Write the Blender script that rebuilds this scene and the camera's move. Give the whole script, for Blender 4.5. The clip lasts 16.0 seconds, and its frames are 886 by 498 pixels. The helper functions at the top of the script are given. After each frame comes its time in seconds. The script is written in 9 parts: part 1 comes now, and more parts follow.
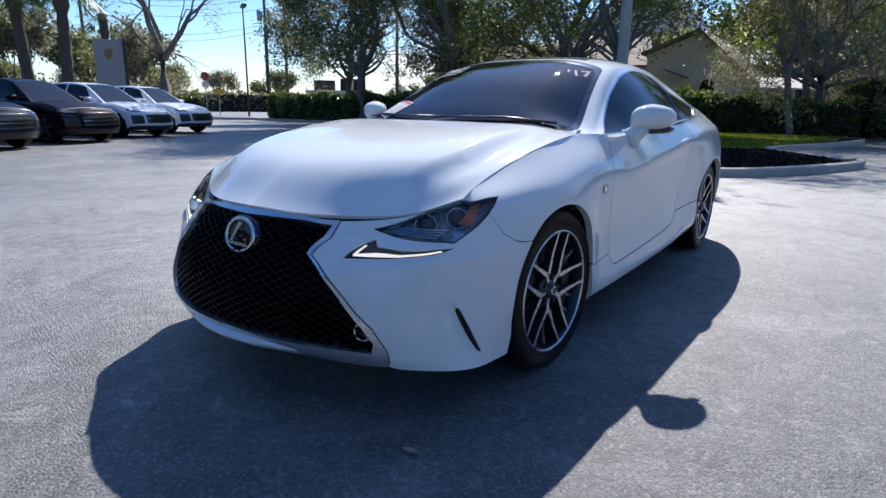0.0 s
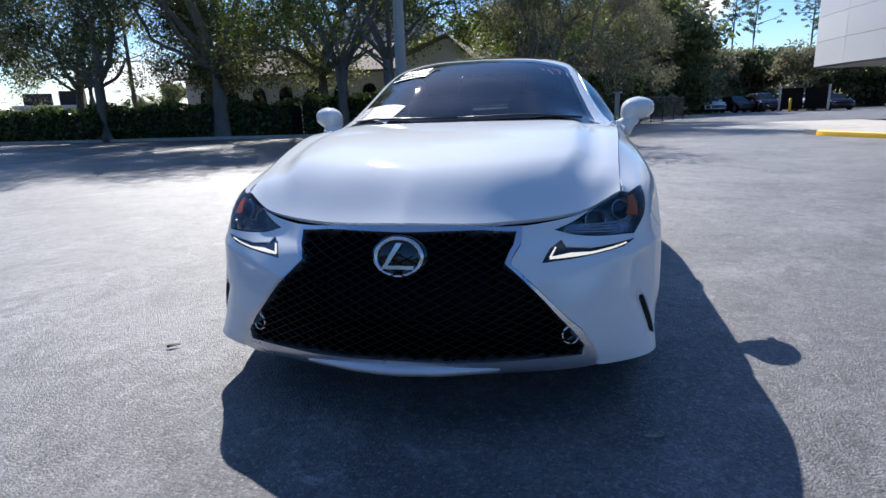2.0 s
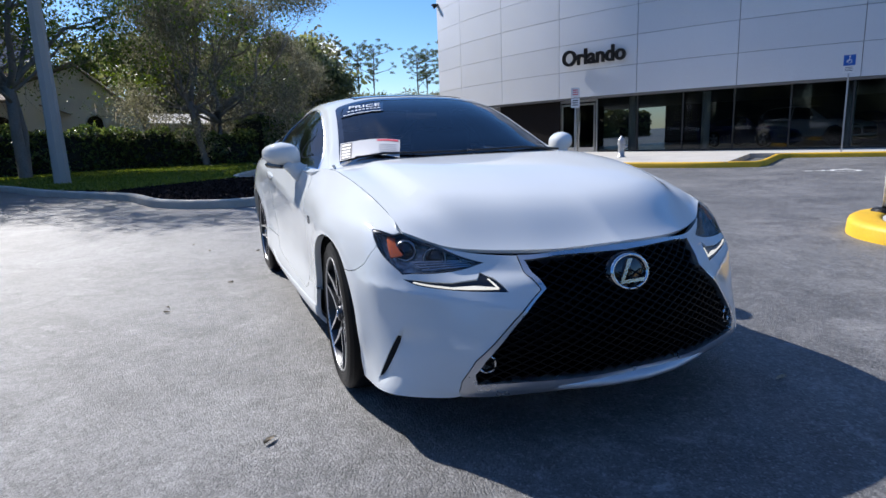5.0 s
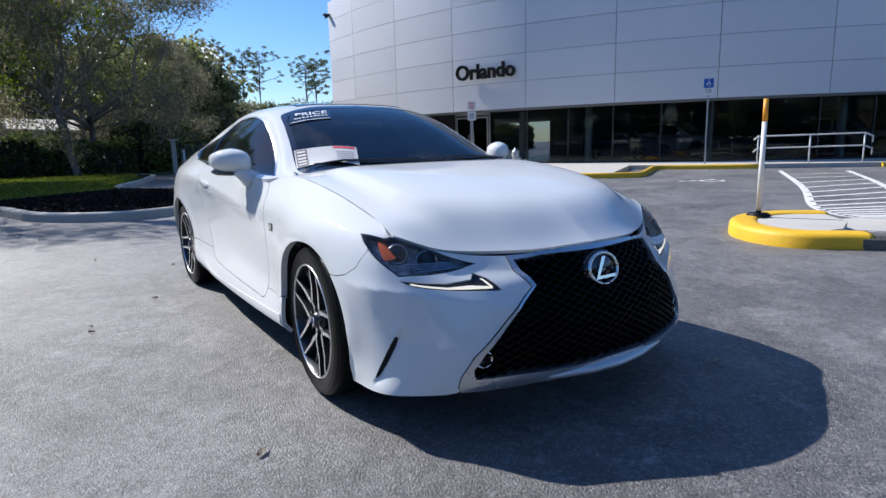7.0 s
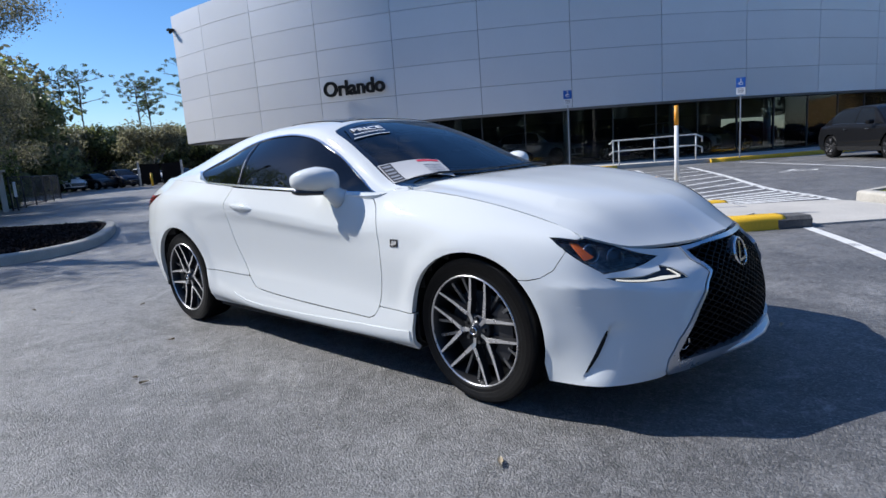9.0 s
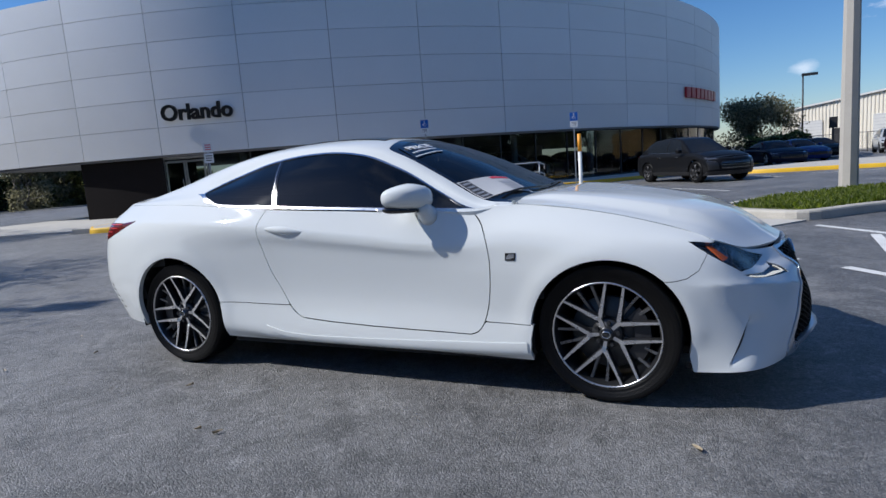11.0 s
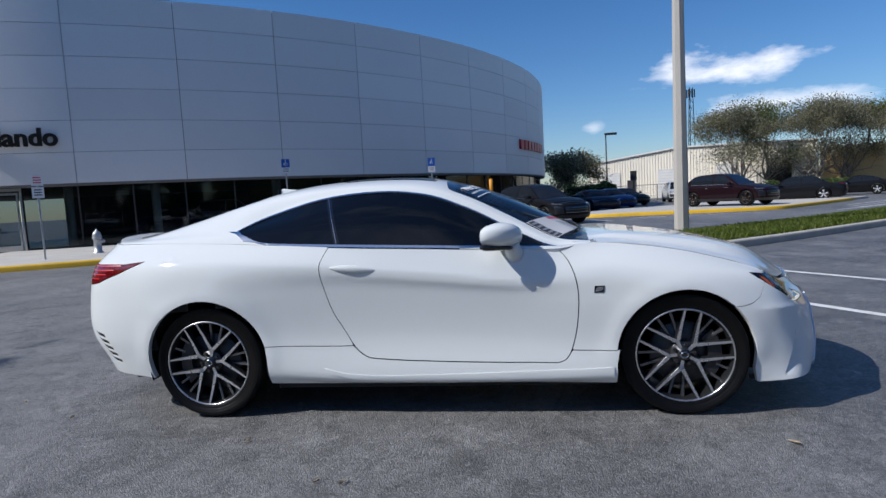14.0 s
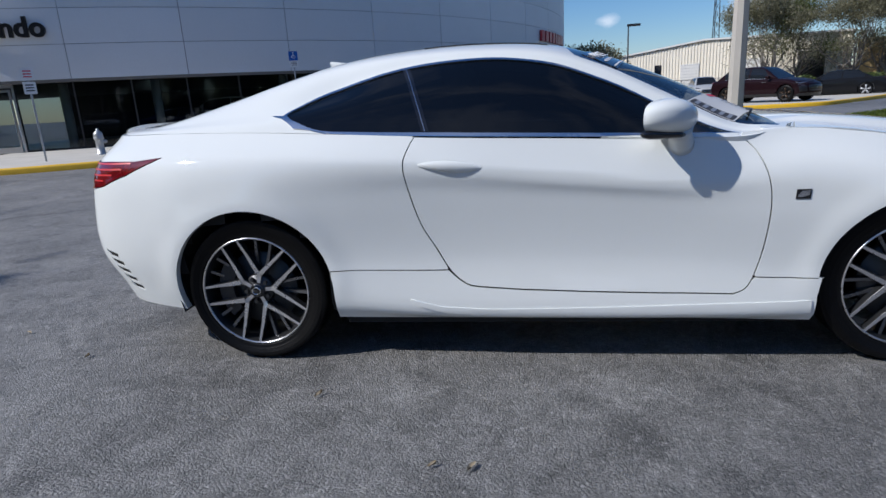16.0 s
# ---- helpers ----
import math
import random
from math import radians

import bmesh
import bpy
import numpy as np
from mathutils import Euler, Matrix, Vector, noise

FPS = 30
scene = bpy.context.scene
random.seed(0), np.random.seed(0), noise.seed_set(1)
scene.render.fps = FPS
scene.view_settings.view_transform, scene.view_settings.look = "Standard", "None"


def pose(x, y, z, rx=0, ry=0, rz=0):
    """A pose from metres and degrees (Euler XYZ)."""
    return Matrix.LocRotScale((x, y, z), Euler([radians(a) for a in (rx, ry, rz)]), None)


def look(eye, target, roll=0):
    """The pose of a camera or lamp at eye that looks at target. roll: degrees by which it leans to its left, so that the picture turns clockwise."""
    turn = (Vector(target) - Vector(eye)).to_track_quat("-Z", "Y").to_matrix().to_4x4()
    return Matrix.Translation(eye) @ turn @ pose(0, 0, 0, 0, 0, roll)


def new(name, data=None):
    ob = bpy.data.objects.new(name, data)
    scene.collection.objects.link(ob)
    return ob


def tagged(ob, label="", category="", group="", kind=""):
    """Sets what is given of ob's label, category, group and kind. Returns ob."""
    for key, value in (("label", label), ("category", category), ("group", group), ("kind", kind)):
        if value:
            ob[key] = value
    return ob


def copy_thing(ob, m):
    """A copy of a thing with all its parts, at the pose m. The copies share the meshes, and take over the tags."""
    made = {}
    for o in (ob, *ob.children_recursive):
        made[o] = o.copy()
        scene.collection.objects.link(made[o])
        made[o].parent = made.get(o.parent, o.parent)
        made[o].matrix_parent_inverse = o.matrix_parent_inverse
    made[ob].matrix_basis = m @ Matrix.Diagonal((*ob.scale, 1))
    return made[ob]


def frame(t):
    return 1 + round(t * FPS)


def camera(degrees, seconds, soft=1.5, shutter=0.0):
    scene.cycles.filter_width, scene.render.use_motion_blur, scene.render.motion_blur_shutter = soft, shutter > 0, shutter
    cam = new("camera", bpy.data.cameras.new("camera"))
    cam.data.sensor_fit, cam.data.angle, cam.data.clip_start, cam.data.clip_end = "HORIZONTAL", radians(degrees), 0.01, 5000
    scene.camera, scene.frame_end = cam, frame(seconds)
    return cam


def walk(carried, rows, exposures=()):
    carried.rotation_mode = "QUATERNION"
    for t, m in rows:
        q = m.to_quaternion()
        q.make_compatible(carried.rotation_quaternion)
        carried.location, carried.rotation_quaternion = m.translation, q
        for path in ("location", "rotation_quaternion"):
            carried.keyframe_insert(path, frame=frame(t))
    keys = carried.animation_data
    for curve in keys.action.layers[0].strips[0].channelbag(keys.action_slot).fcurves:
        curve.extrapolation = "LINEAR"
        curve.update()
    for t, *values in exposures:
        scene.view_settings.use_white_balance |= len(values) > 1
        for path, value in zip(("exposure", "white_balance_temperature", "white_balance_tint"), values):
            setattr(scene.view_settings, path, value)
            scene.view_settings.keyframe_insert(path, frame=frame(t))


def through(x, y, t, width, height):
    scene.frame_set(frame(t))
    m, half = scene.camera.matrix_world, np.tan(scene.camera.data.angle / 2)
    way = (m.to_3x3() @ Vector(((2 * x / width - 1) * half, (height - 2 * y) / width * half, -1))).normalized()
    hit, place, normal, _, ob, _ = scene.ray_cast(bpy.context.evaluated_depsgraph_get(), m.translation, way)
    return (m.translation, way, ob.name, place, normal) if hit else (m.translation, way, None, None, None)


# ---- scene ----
cam = camera(74.9, 16.0)
PATH = [
    (0, (3.494, 1.837, 1.061), (1.909, 0.714, 0.585), 1.0),
    (0.5, (3.666, 1.571, 1.044), (1.987, 0.597, 0.562), 0.2),
    (1, (3.766, 1.228, 1.057), (1.998, 0.423, 0.583), -0.7),
    (1.5, (3.917, 0.87, 1.072), (2.078, 0.257, 0.582), -1.5),
    (2, (3.995, 0.525, 1.055), (2.092, 0.126, 0.588), -1.9),
    (2.5, (4.005, 0.16, 1.062), (2.065, -0.022, 0.613), -2.0),
    (3, (4.048, -0.209, 1.06), (2.096, -0.163, 0.627), -2.2),
    (3.5, (3.992, -0.538, 1.052), (2.055, -0.274, 0.629), -2.4),
    (4, (3.927, -0.855, 1.066), (2.026, -0.394, 0.65), -2.6),
    (4.2, (3.913, -1.001, 1.078), (2.029, -0.467, 0.671), -2.6),
    (6.3, (3.737, -1.684, 1.101), (2.04, -0.691, 0.737), -1.2),
    (6.5, (3.743, -1.706, 1.099), (2.061, -0.685, 0.739), -1.2),
    (7, (3.728, -1.783, 1.089), (2.093, -0.687, 0.732), -1.5),
    (7.5, (3.608, -1.943, 1.079), (2.027, -0.771, 0.723), -2.0),
    (8, (3.367, -2.191, 1.095), (1.864, -0.917, 0.751), -2.8),
    (8.5, (3.144, -2.508, 1.11), (1.73, -1.138, 0.761), -3.6),
    (9, (2.916, -2.813, 1.126), (1.607, -1.338, 0.795), -4.1),
    (9.2, (2.796, -2.898, 1.124), (1.527, -1.387, 0.8), -4.5),
    (11.3, (1.601, -3.687, 1.185), (0.863, -1.847, 0.92), -3.9),
    (11.5, (1.48, -3.755, 1.199), (0.797, -1.893, 0.943), -3.7),
    (12, (1.209, -3.819, 1.193), (0.645, -1.915, 0.956), -3.5),
    (12.5, (0.934, -3.867, 1.211), (0.488, -1.929, 1.003), -3.4),
    (13, (0.676, -3.965, 1.227), (0.309, -2.008, 1.03), -3.4),
    (13.5, (0.532, -4.043, 1.242), (0.232, -2.074, 1.062), -3.3),
    (14, (0.493, -4.076, 1.24), (0.237, -2.1, 1.067), -3.1),
    (14.5, (0.465, -4.067, 1.236), (0.22, -2.093, 1.033), -2.8),
    (15, (0.372, -3.955, 1.206), (0.118, -1.989, 0.936), -2.7),
    (15.5, (0.164, -3.633, 1.183), (-0.102, -1.683, 0.826), -2.9),
    (16, (-0.132, -3.272, 1.141), (-0.42, -1.357, 0.639), -3.4),
]
walk(cam, [(t, look(eye, target, roll)) for t, eye, target, roll in PATH], exposures=[(0, 0.74, 6200, 13), (2, 0.68, 6200, 13), (4, 0.60, 6200, 13), (8, 0.52, 6200, 13), (9.2, 0.38, 6120, 11.5), (12, 0.0, 6060, 11.5), (16, 0.02, 6100, 12)])

# ---- world and sun ----
SUN_EL, SUN_AZ = radians(41.5), radians(204.4)
world = bpy.data.worlds.new("world")
scene.world = world
world.use_nodes = True
_n, _l = world.node_tree.nodes, world.node_tree.links
_sky = _n.new("ShaderNodeTexSky")
_sky.sky_type, _sky.sun_disc = "NISHITA", False
_sky.sun_elevation, _sky.sun_rotation = SUN_EL, math.pi / 2 - SUN_AZ
_sky.air_density, _sky.dust_density, _sky.ozone_density, _sky.altitude = 1.1, 0.35, 6.0, 300
# scattered low clouds, soft noise over the sky dome
_tc = _n.new("ShaderNodeTexCoord")


def sky_math(op, a, b=None):
    k = _n.new("ShaderNodeMath")
    k.operation = op
    for i, s in enumerate((a, b)):
        if isinstance(s, (int, float)):
            k.inputs[i].default_value = s
        elif s is not None:
            _l.new(s, k.inputs[i])
    return k.outputs[0]


def sky_dot(v):
    k = _n.new("ShaderNodeVectorMath")
    k.operation = "DOT_PRODUCT"
    k.inputs[1].default_value = v
    _l.new(_tc.outputs["Generated"], k.inputs[0])
    return k.outputs["Value"]


def sky_range(s, a, b, c=0.0, d=1.0):
    k = _n.new("ShaderNodeMapRange")
    for key, val in (("From Min", a), ("From Max", b), ("To Min", c), ("To Max", d)):
        k.inputs[key].default_value = val
    _l.new(s, k.inputs["Value"])
    return k.outputs["Result"]


def sky_noise(scale, stretch, detail=8.0):
    k, q = _n.new("ShaderNodeTexNoise"), _n.new("ShaderNodeMapping")
    k.inputs["Scale"].default_value, k.inputs["Detail"].default_value, k.inputs["Roughness"].default_value = scale, detail, 0.58
    q.inputs["Scale"].default_value = stretch
    _l.new(_tc.outputs["Generated"], q.inputs["Vector"])
    _l.new(q.outputs["Vector"], k.inputs["Vector"])
    return k.outputs["Fac"]


_puff = sky_noise(9.0, (1, 1, 2.6))
_cover = None
for az, el, wide, high, dense in ((71.5, 9.8, 7.5, 1.7, 1.0), (67.0, 6.6, 6.5, 1.3, 0.8), (82.4, 5.8, 1.3, 0.8, 0.45), (167.4, 8.0, 2.6, 1.5, 1.0), (-146.0, 3.0, 14.0, 2.4, 0.9), (176.0, 3.6, 9.0, 1.6, 0.6)):
    a, e = radians(az), radians(el)
    c = Vector((math.cos(a) * math.cos(e), math.sin(a) * math.cos(e), math.sin(e)))
    along = sky_math("DIVIDE", sky_dot((-math.sin(a), math.cos(a), 0)), math.sin(radians(wide)))
    up = sky_math("DIVIDE", sky_math("SUBTRACT", sky_dot((0, 0, 1)), c.z), math.sin(radians(high)))
    r = sky_math("SQRT", sky_math("ADD", sky_math("MULTIPLY", along, along), sky_math("MULTIPLY", up, up)))
    body = sky_math("ADD", sky_math("SUBTRACT", 1.0, r), sky_math("MULTIPLY", sky_math("SUBTRACT", _puff, 0.5), 2.6))
    one = sky_math("MULTIPLY", sky_range(body, 0.05, 0.75, 0.0, dense), sky_range(sky_dot(c), 0.80, 0.88))
    _cover = one if _cover is None else sky_math("MAXIMUM", _cover, one)
_high = sky_math("MULTIPLY", sky_range(sky_noise(2.4, (1, 1, 1.0), 9.0), 0.50, 0.72, 0.0, 0.30), sky_range(sky_dot((0, 0, 1)), 0.62, 0.80))
_cover = sky_math("MAXIMUM", _cover, _high)
_mix = _n.new("ShaderNodeMix")
_mix.data_type = "RGBA"
_mix.inputs["B"].default_value = (10.5, 10.6, 10.9, 1)
_l.new(_cover, _mix.inputs["Factor"])
_hs = _n.new("ShaderNodeHueSaturation")
_hs.inputs["Saturation"].default_value, _hs.inputs["Hue"].default_value = 1.18, 0.504
_l.new(_sky.outputs["Color"], _hs.inputs["Color"])
_l.new(_hs.outputs["Color"], _mix.inputs["A"])
_l.new(_mix.outputs["Result"], _n["Background"].inputs["Color"])
_n["Background"].inputs["Strength"].default_value = 0.100

_sun = bpy.data.lights.new("sun", "SUN")
_sun.energy, _sun.angle, _sun.color = 4.65, radians(0.55), (1.0, 0.955, 0.88)
sun_lamp = new("sun", _sun)
sun_lamp.matrix_world = look((-60 * math.cos(SUN_EL), -27 * math.cos(SUN_EL), 60), (-60 * math.cos(SUN_EL) - math.cos(SUN_EL) * math.cos(SUN_AZ), -27 * math.cos(SUN_EL) - math.cos(SUN_EL) * math.sin(SUN_AZ), 60 - math.sin(SUN_EL)))


# ---- materials ----
def mat(name, col, rough=0.6, metal=0.0, vary=0.12, scale=6.0, fine=90.0, bump=0.0, col2=None, coat=0.0, trans=0.0, ior=1.5, spec=0.5, island=0.0, sheen=0.0, objvary=0.0):
    """A principled surface with two scales of variation in colour and roughness, and a fine relief."""
    m = bpy.data.materials.new(name)
    m.use_nodes = True
    nt = m.node_tree
    b = nt.nodes["Principled BSDF"]
    b.inputs["Roughness"].default_value, b.inputs["Metallic"].default_value = rough, metal
    b.inputs["Coat Weight"].default_value, b.inputs["Coat Roughness"].default_value = coat, 0.04
    b.inputs["Transmission Weight"].default_value, b.inputs["IOR"].default_value = trans, ior
    b.inputs["Specular IOR Level"].default_value = spec
    c = (*col, 1.0)
    b.inputs["Base Color"].default_value = c
    if vary or col2:
        tc = nt.nodes.new("ShaderNodeTexCoord")
        n1, n2 = nt.nodes.new("ShaderNodeTexNoise"), nt.nodes.new("ShaderNodeTexNoise")
        n1.inputs["Scale"].default_value, n1.inputs["Detail"].default_value = scale, 5
        n2.inputs["Scale"].default_value, n2.inputs["Detail"].default_value = fine, 3
        nt.links.new(tc.outputs["Object"], n1.inputs["Vector"])
        nt.links.new(tc.outputs["Object"], n2.inputs["Vector"])
        add = nt.nodes.new("ShaderNodeMath")
        add.operation = "MULTIPLY_ADD"
        add.inputs[1].default_value = 0.5
        half = nt.nodes.new("ShaderNodeMath")
        half.operation = "MULTIPLY"
        half.inputs[1].default_value = 0.5
        nt.links.new(n1.outputs["Fac"], half.inputs[0])
        nt.links.new(n2.outputs["Fac"], add.inputs[0])
        nt.links.new(half.outputs[0], add.inputs[2])
        last = add
        if island:
            g = nt.nodes.new("ShaderNodeNewGeometry")
            ia = nt.nodes.new("ShaderNodeMath")
            ia.operation = "MULTIPLY_ADD"
            ia.inputs[1].default_value = island
            nt.links.new(g.outputs["Random Per Island"], ia.inputs[0])
            sub = nt.nodes.new("ShaderNodeMath")
            sub.operation = "ADD"
            sub.inputs[1].default_value = -island / 2
            nt.links.new(last.outputs[0], sub.inputs[0])
            nt.links.new(sub.outputs[0], ia.inputs[2])
            last = ia
        if objvary:
            g = nt.nodes.new("ShaderNodeObjectInfo")
            ia = nt.nodes.new("ShaderNodeMath")
            ia.operation = "MULTIPLY_ADD"
            ia.inputs[1].default_value = objvary
            nt.links.new(g.outputs["Random"], ia.inputs[0])
            sub = nt.nodes.new("ShaderNodeMath")
            sub.operation = "ADD"
            sub.inputs[1].default_value = -objvary / 2
            nt.links.new(last.outputs[0], sub.inputs[0])
            nt.links.new(sub.outputs[0], ia.inputs[2])
            last = ia
        mx = nt.nodes.new("ShaderNodeMix")
        mx.data_type = "RGBA"
        d = col2 or tuple(min(1.0, k * (1 + vary)) for k in col)
        a = col if col2 else tuple(k * (1 - vary) for k in col)
        mx.inputs["A"].default_value, mx.inputs["B"].default_value = (*a, 1), (*d, 1)
        rng = nt.nodes.new("ShaderNodeMapRange")
        rng.inputs["From Min"].default_value, rng.inputs["From Max"].default_value = 0.32, 0.68
        nt.links.new(last.outputs[0], rng.inputs["Value"])
        nt.links.new(rng.outputs["Result"], mx.inputs["Factor"])
        nt.links.new(mx.outputs["Result"], b.inputs["Base Color"])
        if rough > 0.15:
            rr = nt.nodes.new("ShaderNodeMapRange")
            rr.inputs["To Min"].default_value, rr.inputs["To Max"].default_value = rough * 0.88, min(1, rough * 1.12)
            nt.links.new(n1.outputs["Fac"], rr.inputs["Value"])
            nt.links.new(rr.outputs["Result"], b.inputs["Roughness"])
        if bump:
            bp = nt.nodes.new("ShaderNodeBump")
            bp.inputs["Strength"].default_value, bp.inputs["Distance"].default_value = 1.0, bump
            nt.links.new(n2.outputs["Fac"], bp.inputs["Height"])
            nt.links.new(bp.outputs["Normal"], b.inputs["Normal"])
    return m


def leafy(name, col, col2, shine=0.45, through=0.35):
    """Leaves: a glossy face and light coming through, each clump a little different."""
    m = mat(name, col, rough=shine, col2=col2, scale=0.5, fine=7.0, island=0.7)
    nt = m.node_tree
    b, out = nt.nodes["Principled BSDF"], nt.nodes["Material Output"]
    t = nt.nodes.new("ShaderNodeBsdfTranslucent")
    s = nt.nodes.new("ShaderNodeMixShader")
    s.inputs["Fac"].default_value = through
    src = b.inputs["Base Color"].links[0].from_socket
    hs = nt.nodes.new("ShaderNodeHueSaturation")
    hs.inputs["Value"].default_value, hs.inputs["Saturation"].default_value = 1.6, 1.15
    nt.links.new(src, hs.inputs["Color"])
    nt.links.new(hs.outputs["Color"], t.inputs["Color"])
    nt.links.new(b.outputs[0], s.inputs[1])
    nt.links.new(t.outputs[0], s.inputs[2])
    nt.links.new(s.outputs[0], out.inputs["Surface"])
    return m


def asphalt_mat(name, dark, light, seed):
    """Worn asphalt: aggregate grains, large pale drive lanes, stains."""
    m = bpy.data.materials.new(name)
    m.use_nodes = True
    nt, N = m.node_tree, m.node_tree.nodes
    b = N["Principled BSDF"]
    tc = N.new("ShaderNodeTexCoord")

    def noise_node(scale, detail, rough=0.55, dist=0.0):
        k = N.new("ShaderNodeTexNoise")
        k.inputs["Scale"].default_value, k.inputs["Detail"].default_value = scale, detail
        k.inputs["Roughness"].default_value, k.inputs["Distortion"].default_value = rough, dist
        nt.links.new(tc.outputs["Object"], k.inputs["Vector"])
        return k

    def ramp(src, a, bb):
        r = N.new("ShaderNodeMapRange")
        r.inputs["From Min"].default_value, r.inputs["From Max"].default_value = a, bb
        nt.links.new(src, r.inputs["Value"])
        return r.outputs["Result"]

    def mixc(fac, a, c, blend="MIX"):
        k = N.new("ShaderNodeMix")
        k.data_type, k.blend_type = "RGBA", blend
        for key, val in (("Factor", fac), ("A", a), ("B", c)):
            if isinstance(val, (tuple, float, int)):
                k.inputs[key].default_value = (*val, 1) if isinstance(val, tuple) else val
            else:
                nt.links.new(val, k.inputs[key])
        return k.outputs["Result"]

    big, mid = noise_node(0.16, 4, 0.6, 0.6), noise_node(0.9, 6, 0.65)
    vor = N.new("ShaderNodeTexVoronoi")
    vor.inputs["Scale"].default_value = 115.0
    vor.inputs["Randomness"].default_value = 1.0
    nt.links.new(tc.outputs["Object"], vor.inputs["Vector"])
    grain, grit = noise_node(150.0, 5, 0.8), noise_node(38.0, 5, 0.75)
    grey = lambda k: (k, k, k)
    c = mixc(ramp(big.outputs["Fac"], 0.40, 0.62), dark, light)
    c = mixc(ramp(mid.outputs["Fac"], 0.48, 0.66), c, tuple(k * 1.30 for k in light))
    stain = noise_node(0.45, 5, 0.7, 1.2)
    c = mixc(ramp(stain.outputs["Fac"], 0.52, 0.64), c, grey(0.62), "MULTIPLY")
    patch = noise_node(2.1, 6, 0.7, 1.4)
    c = mixc(ramp(patch.outputs["Fac"], 0.50, 0.62), c, grey(0.62), "MULTIPLY")
    blot = noise_node(11.0, 5, 0.7, 0.5)
    c = mixc(ramp(blot.outputs["Fac"], 0.44, 0.62), c, grey(0.66), "MULTIPLY")
    scuff = noise_node(2.6, 8, 0.76, 2.5)
    c = mixc(ramp(scuff.outputs["Fac"], 0.56, 0.74), c, tuple(k * 1.7 for k in light))
    sep = N.new("ShaderNodeSeparateColor")
    nt.links.new(vor.outputs["Color"], sep.inputs["Color"])
    c = mixc(ramp(sep.outputs["Red"], 0.66, 1.20), c, (0.40, 0.395, 0.38))
    c = mixc(ramp(sep.outputs["Green"], 0.52, 1.10), c, grey(0.45), "MULTIPLY")
    c = mixc(ramp(grit.outputs["Fac"], 0.60, 0.36), c, grey(0.62), "MULTIPLY")
    c = mixc(ramp(grain.outputs["Fac"], 0.62, 0.40), c, grey(0.66), "MULTIPLY")
    nt.links.new(c, b.inputs["Base Color"])
    rr = N.new("ShaderNodeMapRange")
    b.inputs["Specular IOR Level"].default_value = 0.95
    rr.inputs["To Min"].default_value, rr.inputs["To Max"].default_value = 0.49, 0.64
    nt.links.new(mid.outputs["Fac"], rr.inputs["Value"])
    nt.links.new(rr.outputs["Result"], b.inputs["Roughness"])
    add = N.new("ShaderNodeMath")
    add.operation = "MULTIPLY_ADD"
    add.inputs[1].default_value = -0.9
    nt.links.new(vor.outputs["Distance"], add.inputs[0])
    nt.links.new(grain.outputs["Fac"], add.inputs[2])
    bp = N.new("ShaderNodeBump")
    bp.inputs["Strength"].default_value, bp.inputs["Distance"].default_value = 0.9, 0.0058
    nt.links.new(add.outputs[0], bp.inputs["Height"])
    nt.links.new(bp.outputs["Normal"], b.inputs["Normal"])
    return m


def worn_mat(name, col, lo, hi, scale):
    """A thin worn trace: rubbed away in flecks, the ground showing through."""
    m = mat(name, col, 0.7, vary=0.2, scale=5)
    nt = m.node_tree
    b = nt.nodes["Principled BSDF"]
    tc, k = nt.nodes.new("ShaderNodeTexCoord"), nt.nodes.new("ShaderNodeTexNoise")
    k.inputs["Scale"].default_value, k.inputs["Detail"].default_value, k.inputs["Roughness"].default_value = scale, 8, 0.75
    r = nt.nodes.new("ShaderNodeMapRange")
    r.inputs["From Min"].default_value, r.inputs["From Max"].default_value = lo, hi
    nt.links.new(tc.outputs["Object"], k.inputs["Vector"])
    nt.links.new(k.outputs["Fac"], r.inputs["Value"])
    nt.links.new(r.outputs["Result"], b.inputs["Alpha"])
    return m


def glow(name, col, power):
    m = bpy.data.materials.new(name)
    m.use_nodes = True
    b = m.node_tree.nodes["Principled BSDF"]
    b.inputs["Base Color"].default_value = (0.35, 0.35, 0.34, 1)
    b.inputs["Emission Color"].default_value, b.inputs["Emission Strength"].default_value = (*col, 1), power
    return m


